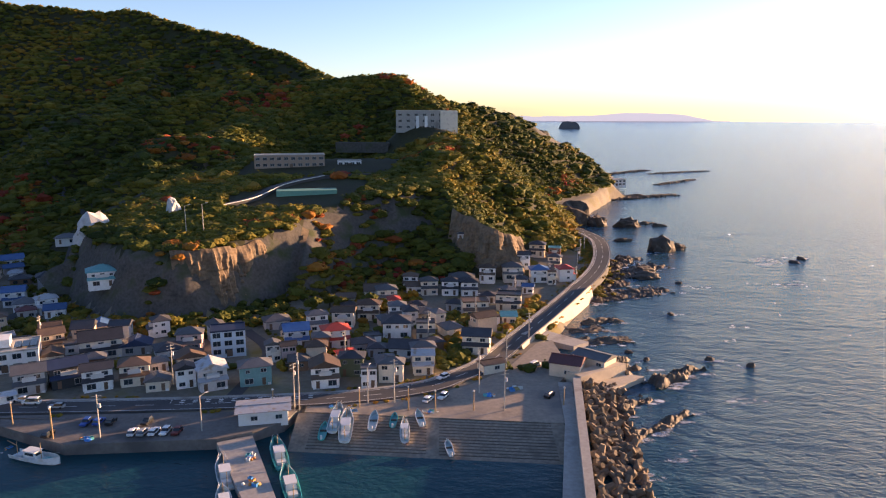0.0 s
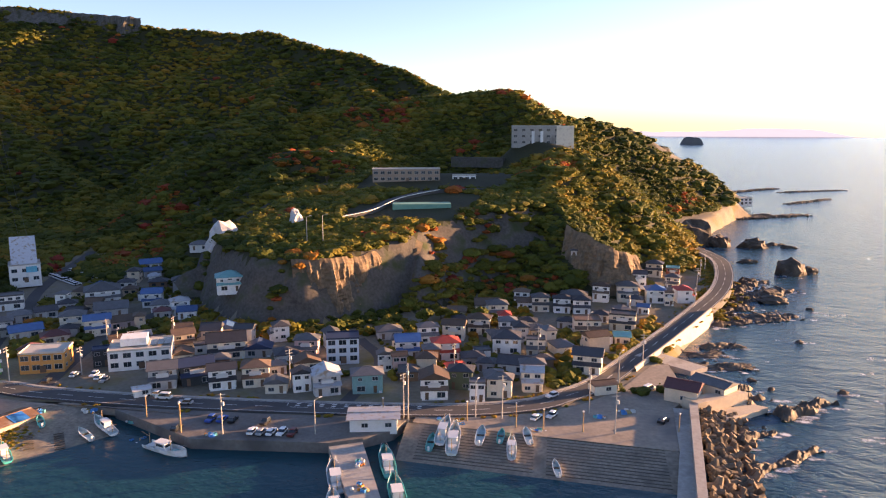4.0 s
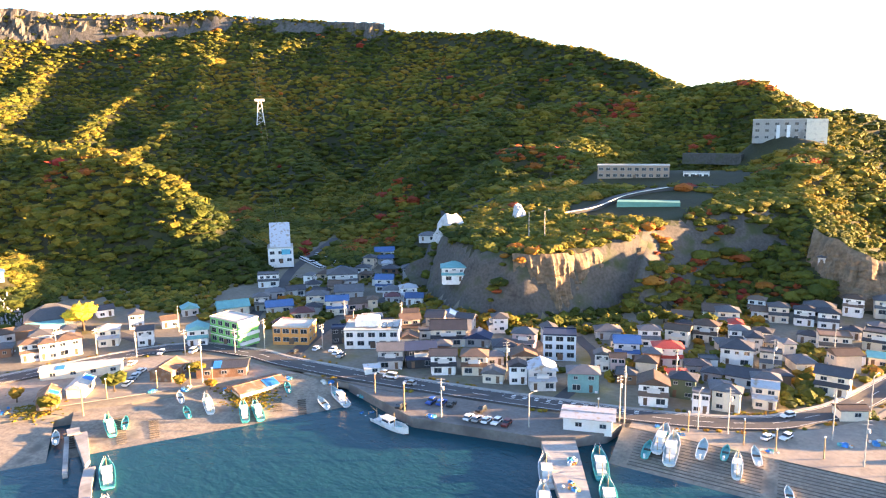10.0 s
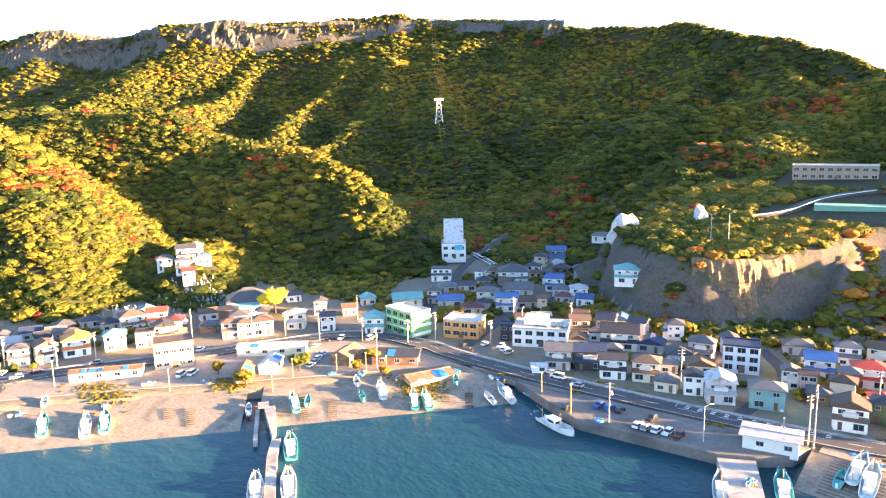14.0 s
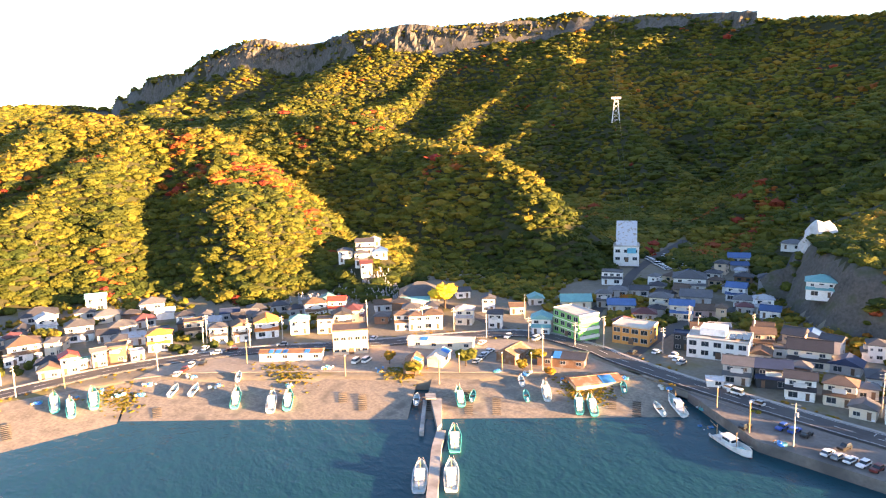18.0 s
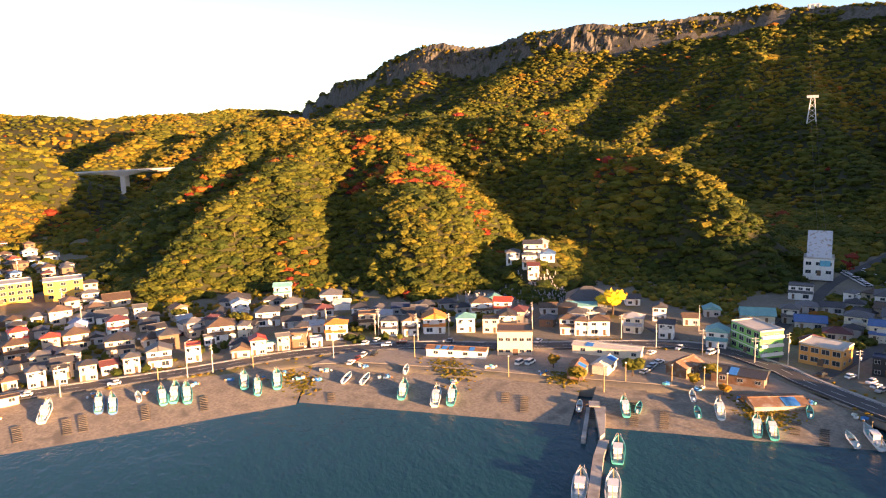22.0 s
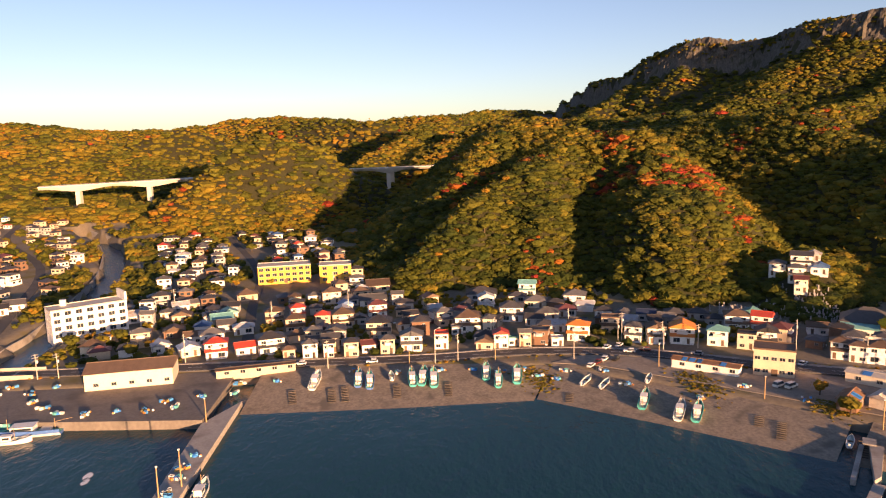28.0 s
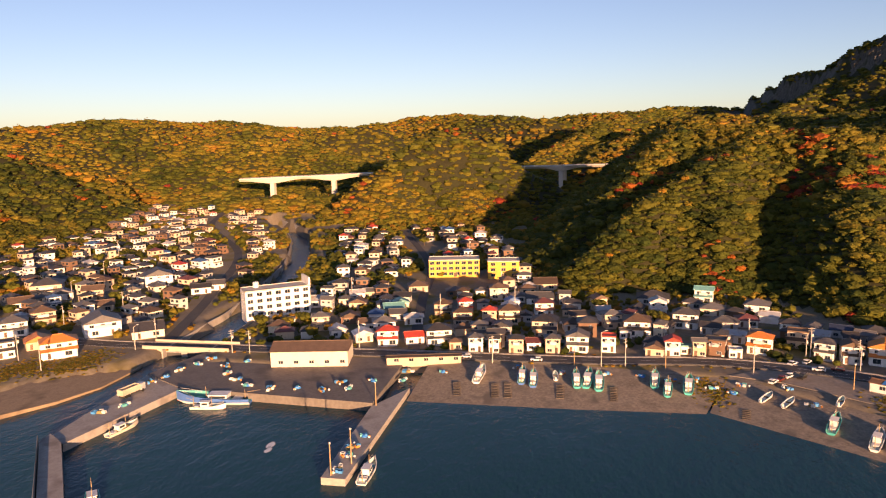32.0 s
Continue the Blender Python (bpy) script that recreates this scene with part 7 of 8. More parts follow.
        part("winch", bm, M_RAIL, root)
        for sx in (-1, 1):
            bm = bmesh.new()
            tube(bm, (sx * half * 0.85, length * 0.2, deep + sheer * 0.6), (sx * half * 0.25, length * 0.46, deep + sheer * 1.6 + 0.55), 0.04, 0.04, 4)
            part("bow_rail", bm, M_RAIL, root)
    if style == "y":
        bm = bmesh.new()
        bmesh.ops.create_icosphere(bm, subdivisions=2, radius=1)
        for q in bm.verts:
            q.co = Vector((q.co.x * half * 0.8, q.co.y * length * 0.25, deck + max(0, q.co.z) * 1.3 + 0.15 * noise.noise(q.co * 4)))
        part("net_heap", bm, M_NET, root)
    return root


BOAT_KINDS = {}


def put_boat(x, y, z, face, length, style, lean=0):
    key = (length, style)
    m = pose(x, y, z, 0, 0, face) @ pose(0, 0, 0, lean, 0, 0)
    if key not in BOAT_KINDS:
        BOAT_KINDS[key] = boat(length, style)
        BOAT_KINDS[key].matrix_world = m
        return BOAT_KINDS[key]
    return copy_thing(BOAT_KINDS[key], m)


BEACHED = [
    (-29.5, 165.5, 7, "t"), (-27, 170.5, 12, "w"), (-24, 167, 13, "w"), (-17.5, 169.5, 8, "w"), (-12.4, 169.8, 6, "t"), (-9.4, 164.8, 9, "w"), (-5.9, 170.5, 7, "w"), (1.4, 158, 6, "w"),
    (-227.3, -1.2, 11, "t"), (-228, 2.5, 12, "t"), (-226.3, 5.9, 12, "t"), (-229.5, 23.5, 11, "t"), (-223, 26.8, 10, "t"), (-226.2, 33.4, 12, "t"), (-214.8, 59.6, 7, "w"), (-200.9, 67.6, 11, "t"),
    (-191.7, 74.9, 11, "w"), (-190, 79.3, 11, "t"), (-216, 74, 6, "w"), (-218.4, 54.5, 7, "w"), (-228.2, -32.7, 12, "w"), (-228.4, -18.7, 11, "b"), (-226.5, -15, 11, "b"), (-230, -8, 6, "w"),
]
BEACHED_EAST = [
    (-159.7, 119.5, 10, "t"), (-158, 123, 6, "t"), (-156.7, 140.9, 6, "w"), (-148.4, 135.3, 6, "t"), (-146.3, 141.2, 10, "w"), (-134.6, 142.8, 10, "t"), (-131.8, 145, 10, "t"), (-134, 161, 6, "t"), (-119, 158, 7, "w"), (-117, 163, 11, "w"), (-166.8, 109.1, 6, "w"),
]
tilt = random.Random(4)
for x, y, length, style in BEACHED + BEACHED_EAST:
    up = 5 if x > -60 else 52 if y > 106 else 56 if y > 45 else 88
    put_boat(x, y, slip_z(x, y) + 0.05, up + tilt.uniform(-9, 9), length, style, lean=6.0)
for x, y, face, length, style in ((-48.5, 147, 22, 14, "w"), (-38.5, 156, 20, 14, "t"), (-33, 142, 20, 14, "t"), (-45, 135, 22, 12, "w"), (-94, 154, -109, 14, "w"), (-128.6, 84.4, 53, 13, "w"), (-124.6, 90.4, 53, 13, "w"), (-139.6, 102.6, 53, 13, "t"),
                                  (-158, -50.5, 91, 12, "w"), (-174, -128, 77, 11, "y"), (-198.5, -113, 187, 24, "b"), (-193.2, -112, 7, 11, "w"), (-134, -108, -52, 12, "t")):
    put_boat(x, y, -0.45, face, length, style)

# ---- cars ----
M_CAR = {k: material("car_paint_" + w, c, 0.3, vary=0.05, spec=0.5) for k, w, c in (("w", "white", (0.75, 0.75, 0.75)), ("V", "pearl", (0.72, 0.72, 0.7)), ("k", "black", (0.02, 0.02, 0.022)), ("g", "silver", (0.35, 0.36, 0.37)), ("b", "blue", (0.03, 0.09, 0.35)), ("m", "dark_red", (0.16, 0.03, 0.025)))}
M_TYRE = material("tyre_rubber", (0.02, 0.02, 0.02), 0.9)
CAR_WORDS = {"w": "white hatchback car", "V": "white van with side windows", "k": "black estate car", "g": "silver saloon car", "b": "blue compact car", "m": "dark red small car"}


def car(kind):
    van = kind == "V"
    length, w, h, roof = (4.7, 0.85, 1.05, 1.95) if van else (4.1, 0.84, 0.85, 1.5)
    root = thing("car", CAR_WORDS[kind] + " parked by the harbour", "car", group="parked cars")
    bm = bmesh.new()
    box(bm, -w, -length / 2, 0.28, w, length / 2, h)
    bmesh.ops.bevel(bm, geom=bm.edges[:], offset=0.12, segments=2, affect="EDGES")
    part("body", bm, M_CAR[kind], root)
    a, b = (-length / 2 + 0.15, length / 2 - 0.9) if van else (-length / 2 + 0.35, length / 2 - 1.25)
    for name, z0, z1, mat, grow in (("glazing", h - 0.05, roof - 0.12, M_GLASS, 0.0), ("roof", roof - 0.12, roof, M_CAR[kind], 0.02)):
        bm = bmesh.new()
        k0, k1 = (0, 0.42) if name == "glazing" else (0.42, 0.5)
        v = [bm.verts.new(p) for p in ((-w + 0.06 + k0 * 0.2, a + k0 * 0.5, z0), (w - 0.06 - k0 * 0.2, a + k0 * 0.5, z0), (w - 0.06 - k0 * 0.2, b - k0 * 1.3, z0), (-w + 0.06 + k0 * 0.2, b - k0 * 1.3, z0),
                                       (-w + 0.06 + k1 * 0.3, a + k1 * 0.6, z1), (w - 0.06 - k1 * 0.3, a + k1 * 0.6, z1), (w - 0.06 - k1 * 0.3, b - k1 * 1.5, z1), (-w + 0.06 + k1 * 0.3, b - k1 * 1.5, z1))]
        for f in ((0, 3, 2, 1), (4, 5, 6, 7), (0, 1, 5, 4), (1, 2, 6, 5), (2, 3, 7, 6), (3, 0, 4, 7)):
            bm.faces.new([v[i] for i in f])
        part(name, bm, mat, root)
    bm = bmesh.new()
    tube(bm, (-0.1, 0, 0), (0.1, 0, 0), 0.32, 0.32, 10)
    wheel = finish("wheel", bm, M_TYRE)
    for sx in (-1, 1):
        for sy in (-0.3, 0.3):
            ob = part("wheel", wheel, None, root)
            ob.location = (sx * (w - 0.06), sy * length, 0.32)
    return root


CAR_KINDS = {}


def put_car(x, y, kind, face, z=None):
    m = pose(x, y, (2.78 if z is None else z), 0, 0, face)
    if kind not in CAR_KINDS:
        CAR_KINDS[kind] = car(kind)
        CAR_KINDS[kind].matrix_world = m
    else:
        copy_thing(CAR_KINDS[kind], m)


CARS = [
    (-89, 167.5, "b"), (-86, 168, "b"), (-83, 168, "k"), (-74, 168, "k"), (-75, 162, "w"), (-72.5, 162, "g"), (-70, 162.3, "w"), (-67.3, 162.5, "w"), (-64.5, 162.5, "m"), (-95, 161, "k"), (-109, 179, "V"), (-113, 181, "w"),
    (-101, 176.5, "g"), (28, 208, "V"), (0, 197.5, "w"), (-4, 182, "w"), (0, 184, "w"), (29, 185, "k"), (-252, 75, "w"), (-243, 76, "w"), (-244, 82, "m"), (-236, 65, "w"), (-233, 62, "m"), (-236, 69, "k"),
]
CARS_TOWN = [
    (-237, 98, "g"), (-204, 110, "V"), (-202.5, 113, "V"), (-223, 128, "w"), (-193, 167, "w"), (-184, 173, "V"), (-193, 155, "w"), (-182, 147, "w"), (-184, 151, "w"), (-180, 144, "g"), (-178.5, 141, "w"), (-190, 135, "w"),
    (-141, 194, "w"), (-138, 192, "w"), (-135, 190, "g"), (-147, 193, "w"), (-152, 187, "k"), (-243, -15, "w"), (-316, 17, "w"), (-296, 8, "m"), (-288, 3, "w"), (-297, -7, "w"), (-230, 59, "w"), (-250, 70, "w"), (-244, -40, "w"),
]
lot = random.Random(9)
car_x, car_y = np.array([c[0] for c in CARS + CARS_TOWN]), np.array([c[1] for c in CARS + CARS_TOWN])
car_z = land_height(car_x, car_y)
for (x, y, kind), cz in zip(CARS + CARS_TOWN, car_z):
    near = min(((q.x - x) ** 2 + (q.y - y) ** 2, i) for i, q in enumerate(ROADS[0]))
    if near[0] < 25:
        i = min(near[1], len(ROADS[0]) - 2)
        t = ROADS[0][i + 1] - ROADS[0][i]
        put_car(x, y, kind, math.degrees(math.atan2(-t.x, t.y)), ROADS[0][i].z + 0.02)
    else:
        put_car(x, y, kind, facing(x, y) - 28 + lot.uniform(-5, 5) + lot.choice((0, 180)), max(2.78, float(cz) + 0.03))
for i in range(22):
    x, y = -226 - (i % 11) * 2.6 + 4 * (i // 11), 304 + (i // 11) * 11 + (i % 11) * 1.6
    put_car(x, y, lot.choice("wwwgkwVw"), -20 + lot.uniform(-4, 4), ground_z(x, y) + 0.05)
dump = thing("lorry", "lorry with a pale tipper body parked on the quay arm", "lorry", pose(-196, -139.5, 2.32, 0, 0, 78))
bm = bmesh.new()
tray(bm, -1.2, -5, 1.0, 1.2, 2.2, 2.9, 0.12)
part("tipper_body", bm, M_SEAWALL, dump)
bm = bmesh.new()
box(bm, -1.15, 2.4, 0.6, 1.15, 4.4, 2.8)
bmesh.ops.bevel(bm, geom=bm.edges[:], offset=0.15, segments=1, affect="EDGES")
part("cab", bm, M_CAR["g"], dump)
bm = bmesh.new()
box(bm, -0.5, -4.9, 0.5, 0.5, 4.2, 0.95)
part("chassis", bm, M_TYRE, dump)
for sy in (-3.6, -2.3, 3.2):
    for sx in (-1, 1):
        bm = bmesh.new()
        tube(bm, (sx * 0.95, sy, 0.5), (sx * 1.2, sy, 0.5), 0.5, 0.5, 12)
        part("wheel", bm, M_TYRE, dump)

# ---- utility poles ----
M_POLE = material("pole_concrete", (0.42, 0.39, 0.34), 0.85, vary=0.15, scale=0.5, fine=3)
M_POLE_WOOD = material("pole_wood", (0.36, 0.25, 0.13), 0.85, vary=0.2, scale=0.5, fine=3)


def pole(h, kind):
    root = thing("utility_pole", "concrete utility pole with crossarms and a transformer" if kind == 0 else ("plain timber mooring and light pole" if kind == 1 else "tall street lamp with a bent arm"), "pole", group="poles")
    bm = bmesh.new()
    tube(bm, (0, 0, -0.5), (0, 0, h), 0.19, 0.12, 8)
    part("shaft", bm, M_POLE_WOOD if kind == 1 else M_POLE, root)
    if kind == 0:
        for z in (h - 0.5, h - 1.4):
            bm = bmesh.new()
            box(bm, -1.1, 0.14, z - 0.07, 1.1, 0.28, z + 0.07)
            part("crossarm", bm, M_POLE, root)
        bm = bmesh.new()
        tube(bm, (0.5, 0.1, h - 3.4), (0.5, 0.1, h - 2.4), 0.3, 0.3, 10)
        part("transformer", bm, M_RAIL, root)
    elif kind == 2:
        bm = bmesh.new()
        tube(bm, (0, 0, h - 0.1), (1.6, 0, h + 0.5), 0.08, 0.06)
        arm = part("arm", bm, M_POLE, root)
        bm = bmesh.new()
        box(bm, 1.3, -0.16, h + 0.42, 2.2, 0.16, h + 0.6)
        part("lamp_head", bm, M_RAIL, arm)
    else:
        bm = bmesh.new()
        box(bm, -0.2, -0.2, h - 0.1, 0.2, 0.2, h + 0.25)
        part("cap", bm, M_RAIL, root)
    return root


POLES = [
    (-82, 160, 11), (-93, 159.5, 8), (-107, 167, 7), (-59, 164, 9), (-257, 76, 9), (-245, 89, 9), (-246, 102, 9), (-233, 131, 13), (-227, 81, 8), (-195, 101, 7), (-222, 149, 9), (-214, 158, 9), (-198, 161, 9), (-185, 170, 9), (-159, 152, 14),
    (-170, 178, 9), (-164, 186, 11), (-208, 189, 9), (-175, 131, 6), (-167, 142, 6), (-161, 149, 6), (-156, 153, 5), (-172, 121, 8), (-146, 195, 9), (-145, 213, 9), (-94, 161, 7),
]
POLES_EAST = [
    (-132, 226, 11), (-158, 226, 9), (-39, 177.5, 13), (-37.6, 176.8, 16), (-44, 175, 7), (-20, 180, 11), (-13, 181, 13), (-22, 178, 6), (-9, 176, 7), (-2, 176, 6), (10, 188, 13), (16, 176, 12), (19, 205, 12), (29, 233, 10), (8, 176, 6), (32, 179, 6), (-77, 194, 12), (-30, 210, 11), (-5, 232, 11), (12, 255, 10), (30, 290, 9), (48, 318, 9),
    (58, 305, 9), (66, 345, 9), (70, 360, 10), (76, 380, 9),
]
POLES_WEST = [
    (-240, -168, 9), (-254, -168, 9), (-240.5, -128, 9), (-212, -186, 11), (-221, -203, 10), (-240, -30, 10), (-241, -2, 6), (-241, 7, 12), (-242, 15, 10), (-241, 28, 6), (-238, 55, 10), (-269, 60, 11), (-259, 78, 11), (-252, 91, 9), (-152.5, -58, 8), (-159, -55, 9), (-198, -60, 7), (-240.5, -121, 9), (-252, -82, 11), (-316, -29, 14),
    (-263, -217, 10), (-307, -247, 10), (-291, -208, 10), (-300, -60, 11), (-330, -110, 11), (-360, -40, 11), (-420, -110, 12), (-450, -70, 12), (-350, -260, 11), (-420, -300, 12),
]
for k, (x, y, h) in enumerate(POLES + POLES_EAST + POLES_WEST):
    on_jetty = x > -200 and y < -40
    g = 1.82 if on_jetty else slip_z(x, y) if math.hypot(x, y) < 240 and y > -70 else ground_z(x, y)
    p = pole(h, 1 if h < 9 or on_jetty else (2 if k % 7 == 3 else 0))
    p.matrix_world = pose(x, y, max(g, 1.6), 0, 0, facing(x, y) + (k * 37) % 90)
for x, y in ((-104, 287), (-98, 290)):
    p = pole(13, 2)
    p.matrix_world = pose(x, y, ground_z(x, y), 0, 0, facing(x, y))

# ---- gear on the quays and the beach ----
M_CRATES = [material("crate_" + n, c, 0.6, vary=0.2, scale=1, fine=4) for n, c in (("blue", (0.05, 0.25, 0.55)), ("pale", (0.6, 0.62, 0.6)), ("teal", (0.1, 0.4, 0.4)), ("orange", (0.6, 0.25, 0.06)))]


def gear(seed):
    rnd = random.Random(seed)
    root = thing("gear_heap", "heap of fish crates, buoys and nets on the quay", "fishing gear", group="fishing gear")
    for i in range(4):
        x, y, w = rnd.uniform(-1.8, 1.8), rnd.uniform(-1.2, 1.2), rnd.uniform(0.35, 0.7)
        bm = bmesh.new()
        tray(bm, x - w, y - w * 0.7, 0, x + w, y + w * 0.7, rnd.uniform(0.4, 1.0), 0.06)
        part("crate", bm, rnd.choice(M_CRATES), root)
    for i in range(2):
        bm = bmesh.new()
        bmesh.ops.create_icosphere(bm, subdivisions=2, radius=rnd.uniform(0.25, 0.4))
        bmesh.ops.translate(bm, verts=bm.verts, vec=(rnd.uniform(-2, 2), rnd.uniform(-1.5, 1.5), 0.3))
        part("buoy", bm, rnd.choice([M_UNIT, M_CRATES[3]]), root, smooth=True)
    bm = bmesh.new()
    bmesh.ops.create_icosphere(bm, subdivisions=2, radius=1)
    for q in bm.verts:
        q.co = Vector((q.co.x * 1.3 + 0.5, q.co.y * 0.9, max(0, q.co.z) * 0.7 + 0.1 * noise.noise(q.co * 3)))
    part("net", bm, M_NET if seed % 2 else M_TARP, root)
    return root


GEAR_KINDS = [gear(s) for s in range(4)]
GEAR_SPOTS = [(-112, 168), (-105, 160), (-84, 158.5), (-57, 163), (-44, 152), (-40, 140), (-30, 178), (-24, 176.5), (-3, 175), (6, 180), (12, 186), (20, 190), (-226, 40), (-232, 36), (-233, 20), (-234, 8), (-234, -6), (-236, -20), (-236, -34), (-226, 62), (-205, 100), (-192, 112), (-168, 140),
              (-160, 146), (-208, -72), (-206, -80), (-207, -88), (-205, -97), (-207, -106), (-214, -76), (-216, -66), (-212, -112), (-218, -118), (-225, -122), (-231, -118), (-155, -57), (-163, -57), (-168, -58), (-176, -57)]
GEAR_MORE = [(-180, -140), (-186, -136), (-206, -140), (-212, -137), (-219, -137), (-226, -134), (-233, -132), (-222, 46), (-214, 66), (-200, 84), (-148, 152), (-138, 166), (-126, 170), (-228, 50), (-230, 28), (-231, -46), (-230, -58), (-222, -58)]
for k, (x, y) in enumerate(GEAR_SPOTS + GEAR_MORE):
    z = 1.85 if (x > -197 and -62 < y < -50) or (y < 160 and x > -55 and x < -20) else (2.33 if -200 < x < -155 and y < -130 else slip_z(x, y) + 0.05)
    m = pose(x, y, z, 0, 0, (k * 67) % 360)
    if k < 4:
        GEAR_KINDS[k].matrix_world = m
    else:
        copy_thing(GEAR_KINDS[k % 4], m)

# ---- single trees in the village ----
M_BARK = material("bark", (0.09, 0.065, 0.045), 0.95, vary=0.3, scale=1, fine=6, bump=0.6)
M_GINKGO = material("ginkgo_leaves", (0.62, 0.42, 0.02), 0.8, vary=0.45, scale=1.2, fine=5, bump=0.8, bump_scale=2)


def tree(h, r, tone, seed, leaf=None, label="broadleaf garden tree in autumn colour"):
    rs = np.random.RandomState(seed)
    root = thing("tree", label, "tree", group="village trees")
    bm = bmesh.new()
    tube(bm, (0, 0, -0.4), (0.1, 0.05, h * 0.55), r * 0.09, r * 0.05, 7)
    for k in range(4):
        a = k * 1.6 + seed
        tube(bm, (0.05, 0, h * (0.3 + 0.05 * k)), (math.cos(a) * r * 0.55, math.sin(a) * r * 0.55, h * 0.62), r * 0.045, r * 0.02, 5)
    part("trunk", bm, M_BARK, root)
    n = 9
    a = rs.uniform(0, 6.28, n)
    d = r * 0.62 * np.sqrt(rs.rand(n))
    z = h * 0.52 + rs.uniform(-0.26, 0.26, n) * h * (1 - d / r * 0.5)
    spots = np.stack([d * np.cos(a), d * np.sin(a), z, r * rs.uniform(0.42, 0.64, n), rs.uniform(0.8, 1.05, n), np.clip(tone + rs.normal(0, 0.05, n), 0, 1)], -1)
    part("crown", woods_mesh("crown", spots, NEAR_CROWN if leaf else FAR_CROWN, leaf or M_LEAF, seed), None, root)
    return root


ginkgo = tree(14, 5.8, 0.6, 5, M_GINKGO, "tall bright yellow ginkgo tree beside the temple")
ginkgo.matrix_world = pose(-242.7, 174.7, ground_z(-242.7, 174.7), 0, 0, 0)
TREE_KINDS = [tree(h, r, tone, 20 + k) for k, (h, r, tone) in enumerate(((6, 3.2, 0.35), (5, 2.6, 0.6), (7, 3.6, 0.25), (4, 2.2, 0.5), (3, 2.0, 0.66)))]
TREE_SPOTS = [(-40, 272), (-34, 270), (-29, 274), (-24, 277), (-18, 280), (-45, 276), (-12, 284), (-50, 268), (-33, 280), (-22, 286), (-96, 246), (-88, 243), (-80, 248), (-68, 250), (-192, 124), (-181, 118), (-196, 118), (-178, 136), (-164, 148), (-154, 150), (-148, 146), (-142, 150), (-136, 158), (-140, 146),
              (-165, 156), (-286, -122), (-282, -116), (-278, -112), (-288, -108), (-276, -120), (-283, -128), (-275, -132), (-300, -112), (-265, -118), (-262, -104), (-270, -100), (-300, 30), (-306, 24), (-312, 30), (-296, 34), (-322, 24), (-318, 8)]
grove = random.Random(17)
for _ in range(1500):
    if len(TREE_SPOTS) > 190:
        break
    x, y = grove.uniform(-560, -255), grove.uniform(-400, 60)
    if -170 < y < -130 and x > -300 or not clear_of(x, y, 3.0):
        continue
    TREE_SPOTS.append((x, y))
tx, ty = np.array([p[0] for p in TREE_SPOTS]), np.array([p[1] for p in TREE_SPOTS])
tz = land_height(tx, ty)
tl = np.min([polyline_near(tx, ty, way)[0] for way in STREETS + [RIVER]], axis=0)
used = 0
for x, y, z, lane in zip(tx.tolist(), ty.tolist(), tz.tolist(), tl.tolist()):
    if lane < 5 or z < 1:
        continue
    m = pose(x, y, z, 0, 0, (used * 71) % 360)
    if used < len(TREE_KINDS):
        TREE_KINDS[used].matrix_world = m
    else:
        copy_thing(TREE_KINDS[used % len(TREE_KINDS)], m)
    used += 1

# rough grass and weeds along the road and at the head of the slips
rs = np.random.RandomState(77)
weeds = []
for way, lo, hi, count in ((ROADS[0], 5.4, 7.5, 420), (ROADS[0], -5.6, -4.4, 200)):
    for _ in range(count):
        i = rs.randint(0, len(way) - 1)
        q = way[i].lerp(way[i + 1], rs.rand())
        t = (way[i + 1] - way[i]).normalized()
        p = q + Vector((t.y, -t.x, 0)) * rs.uniform(lo, hi)
        if clear_of(p.x, p.y, 0.3) and smooth_noise(np.array([p.x]), np.array([p.y]), 14, 5)[0] > -0.15:
            weeds.append((p.x, p.y, 2.8 if p.y < 225 else q.z - 0.5, rs.uniform(0.4, 0.9), 0.7, rs.uniform(0.35, 0.72)))
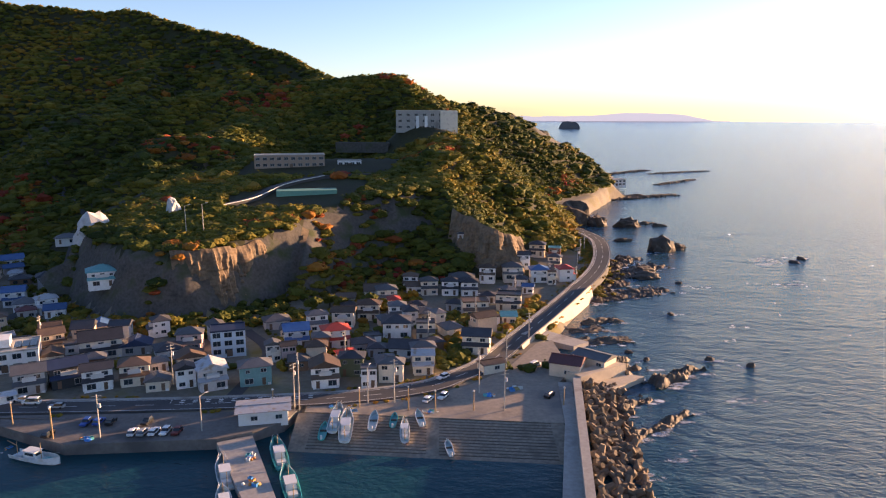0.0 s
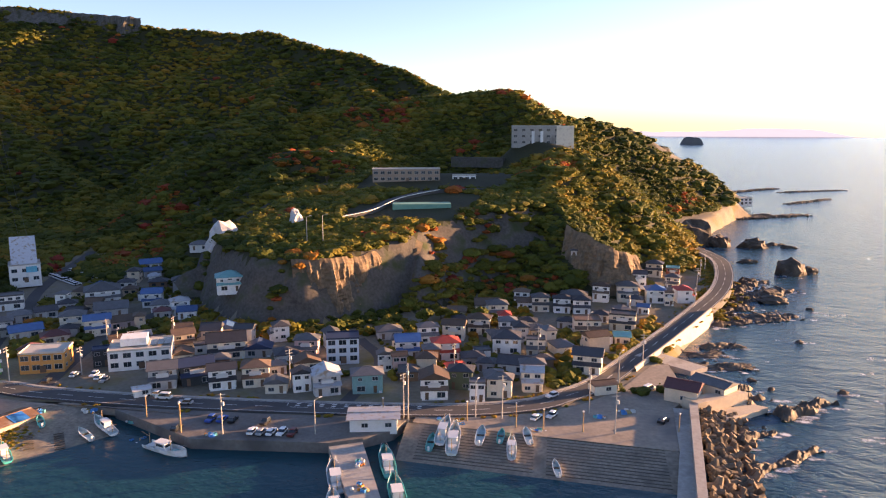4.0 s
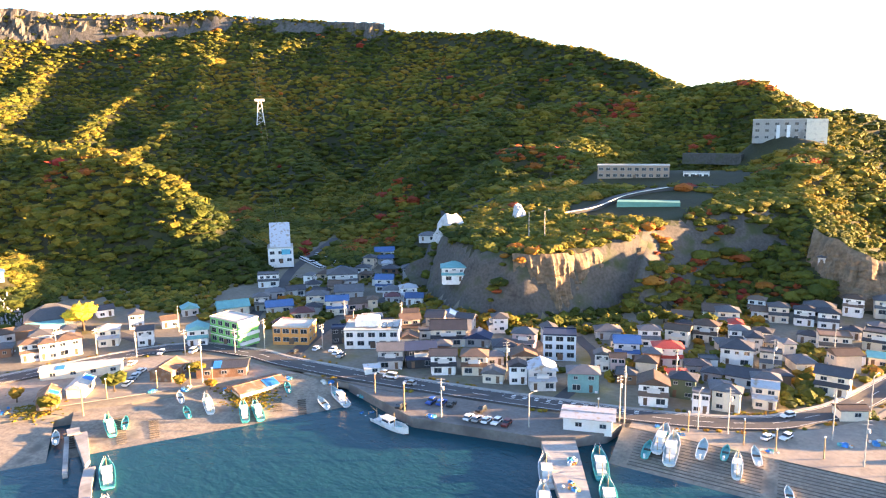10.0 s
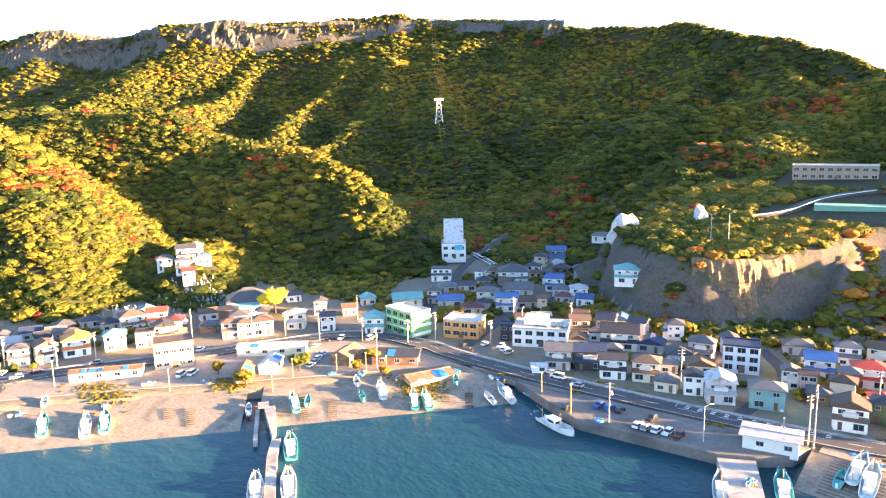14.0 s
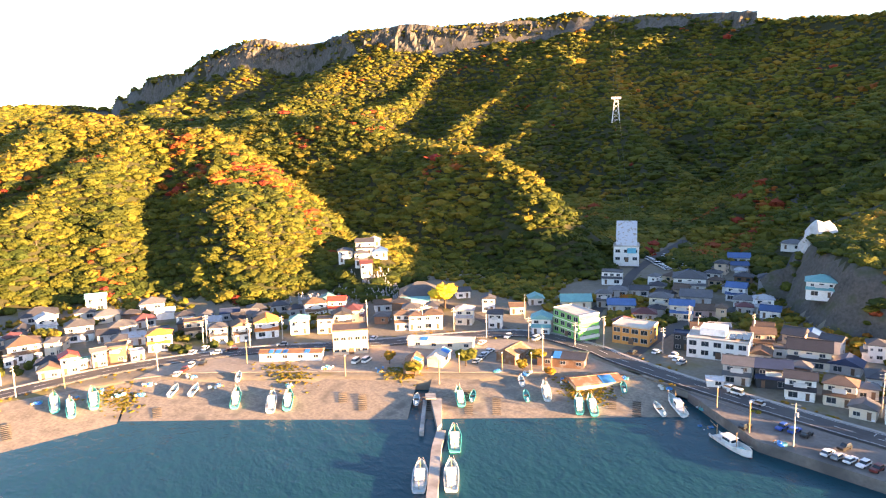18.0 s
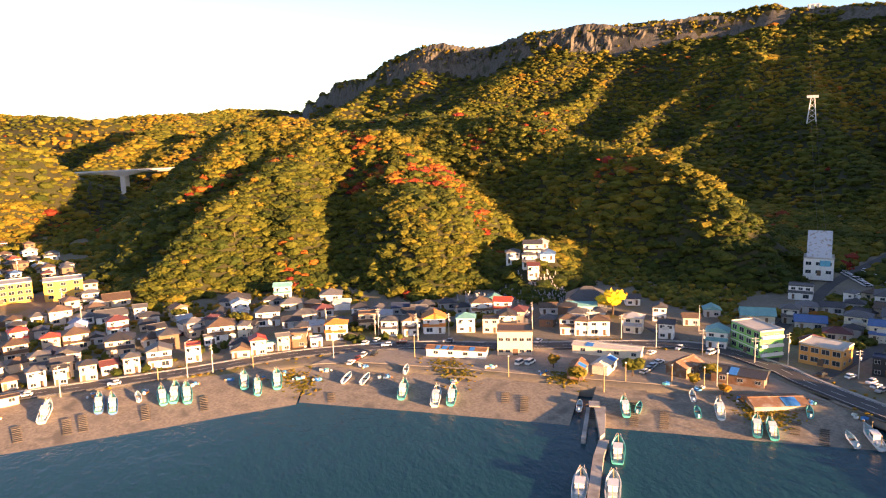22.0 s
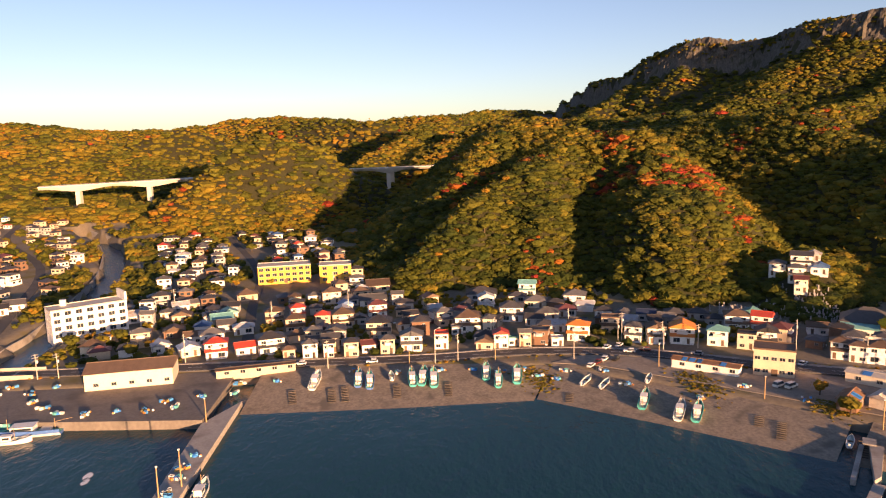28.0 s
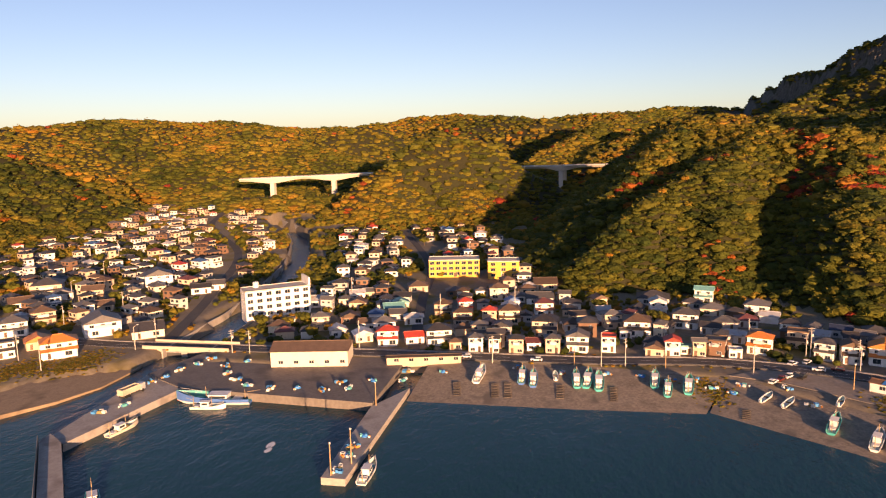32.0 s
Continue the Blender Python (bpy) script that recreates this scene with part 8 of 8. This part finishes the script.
for cx, cy, rx, ry, n in ((-224, 40, 10, 5, 60), (-212, 88, 14, 6, 60), (-186, 116, 6, 5, 50), (-140, 152, 8, 7, 70), (-222, -180, 14, 10, 160), (-212, -195, 12, 8, 120), (80, 400, 8, 30, 260), (77, 358, 6, 28, 240), (66, 318, 5, 18, 140), (82, 445, 8, 24, 160)):
    for _ in range(n if cy > 250 else n * 5):
        x, y = cx + rs.normal(0, rx * 0.5), cy + rs.normal(0, ry * 0.5)
        weeds.append((x, y, max(ground_z(x, y), 1.5 if y > 250 else slip_z(x, y) if y > -70 else 0.5), rs.uniform(0.9, 2.2) if y > 250 else rs.uniform(0.3, 0.7), 0.6, rs.uniform(0.3, 0.6)))
tagged(new("weeds", woods_mesh("weeds", np.array(weeds), MID_CROWN, M_LEAF, 78)), "dry golden grass and low scrub along the verges", "grass", kind="stuff")

# garden shrubs and bushes between the houses
rs = np.random.RandomState(88)
sx, sy = np.concatenate([rs.uniform(-640, -252, 17000), rs.uniform(-330, 40, 10000)]), np.concatenate([rs.uniform(-440, 130, 17000), rs.uniform(205, 350, 10000)])
sz = land_height(sx, sy)
ok = (sz > 2.4) & (sz - plain(sx, sy) < 2.5) & (np.min([polyline_near(sx, sy, way)[0] for way in STREETS + [RIVER]], axis=0) > 5) & (smooth_noise(sx, sy, 25, 9) > -0.25)
for a, b, r in HOUSES + SPECIAL:
    ok &= (sx - a) ** 2 + (sy - b) ** 2 > (r + 0.8) ** 2
sx, sy, sz = sx[ok], sy[ok], sz[ok]
n = len(sx)
rr = rs.uniform(0.8, 2.9, n) * rs.uniform(0.7, 1.0, n) * np.where(np.hypot(sx, sy) > 380, 1.45, 1.0)
tagged(new("shrubs", woods_mesh("shrubs", np.stack([sx, sy, sz + rr * 0.3, rr, rs.uniform(0.7, 1.1, n), np.clip(0.34 + 0.3 * smooth_noise(sx, sy, 40, 19) + rs.normal(0, 0.12, n), 0.03, 0.78)], -1), FAR_CROWN, M_LEAF, 89)), "garden shrubs and hedges between village houses", "shrubs", kind="stuff")
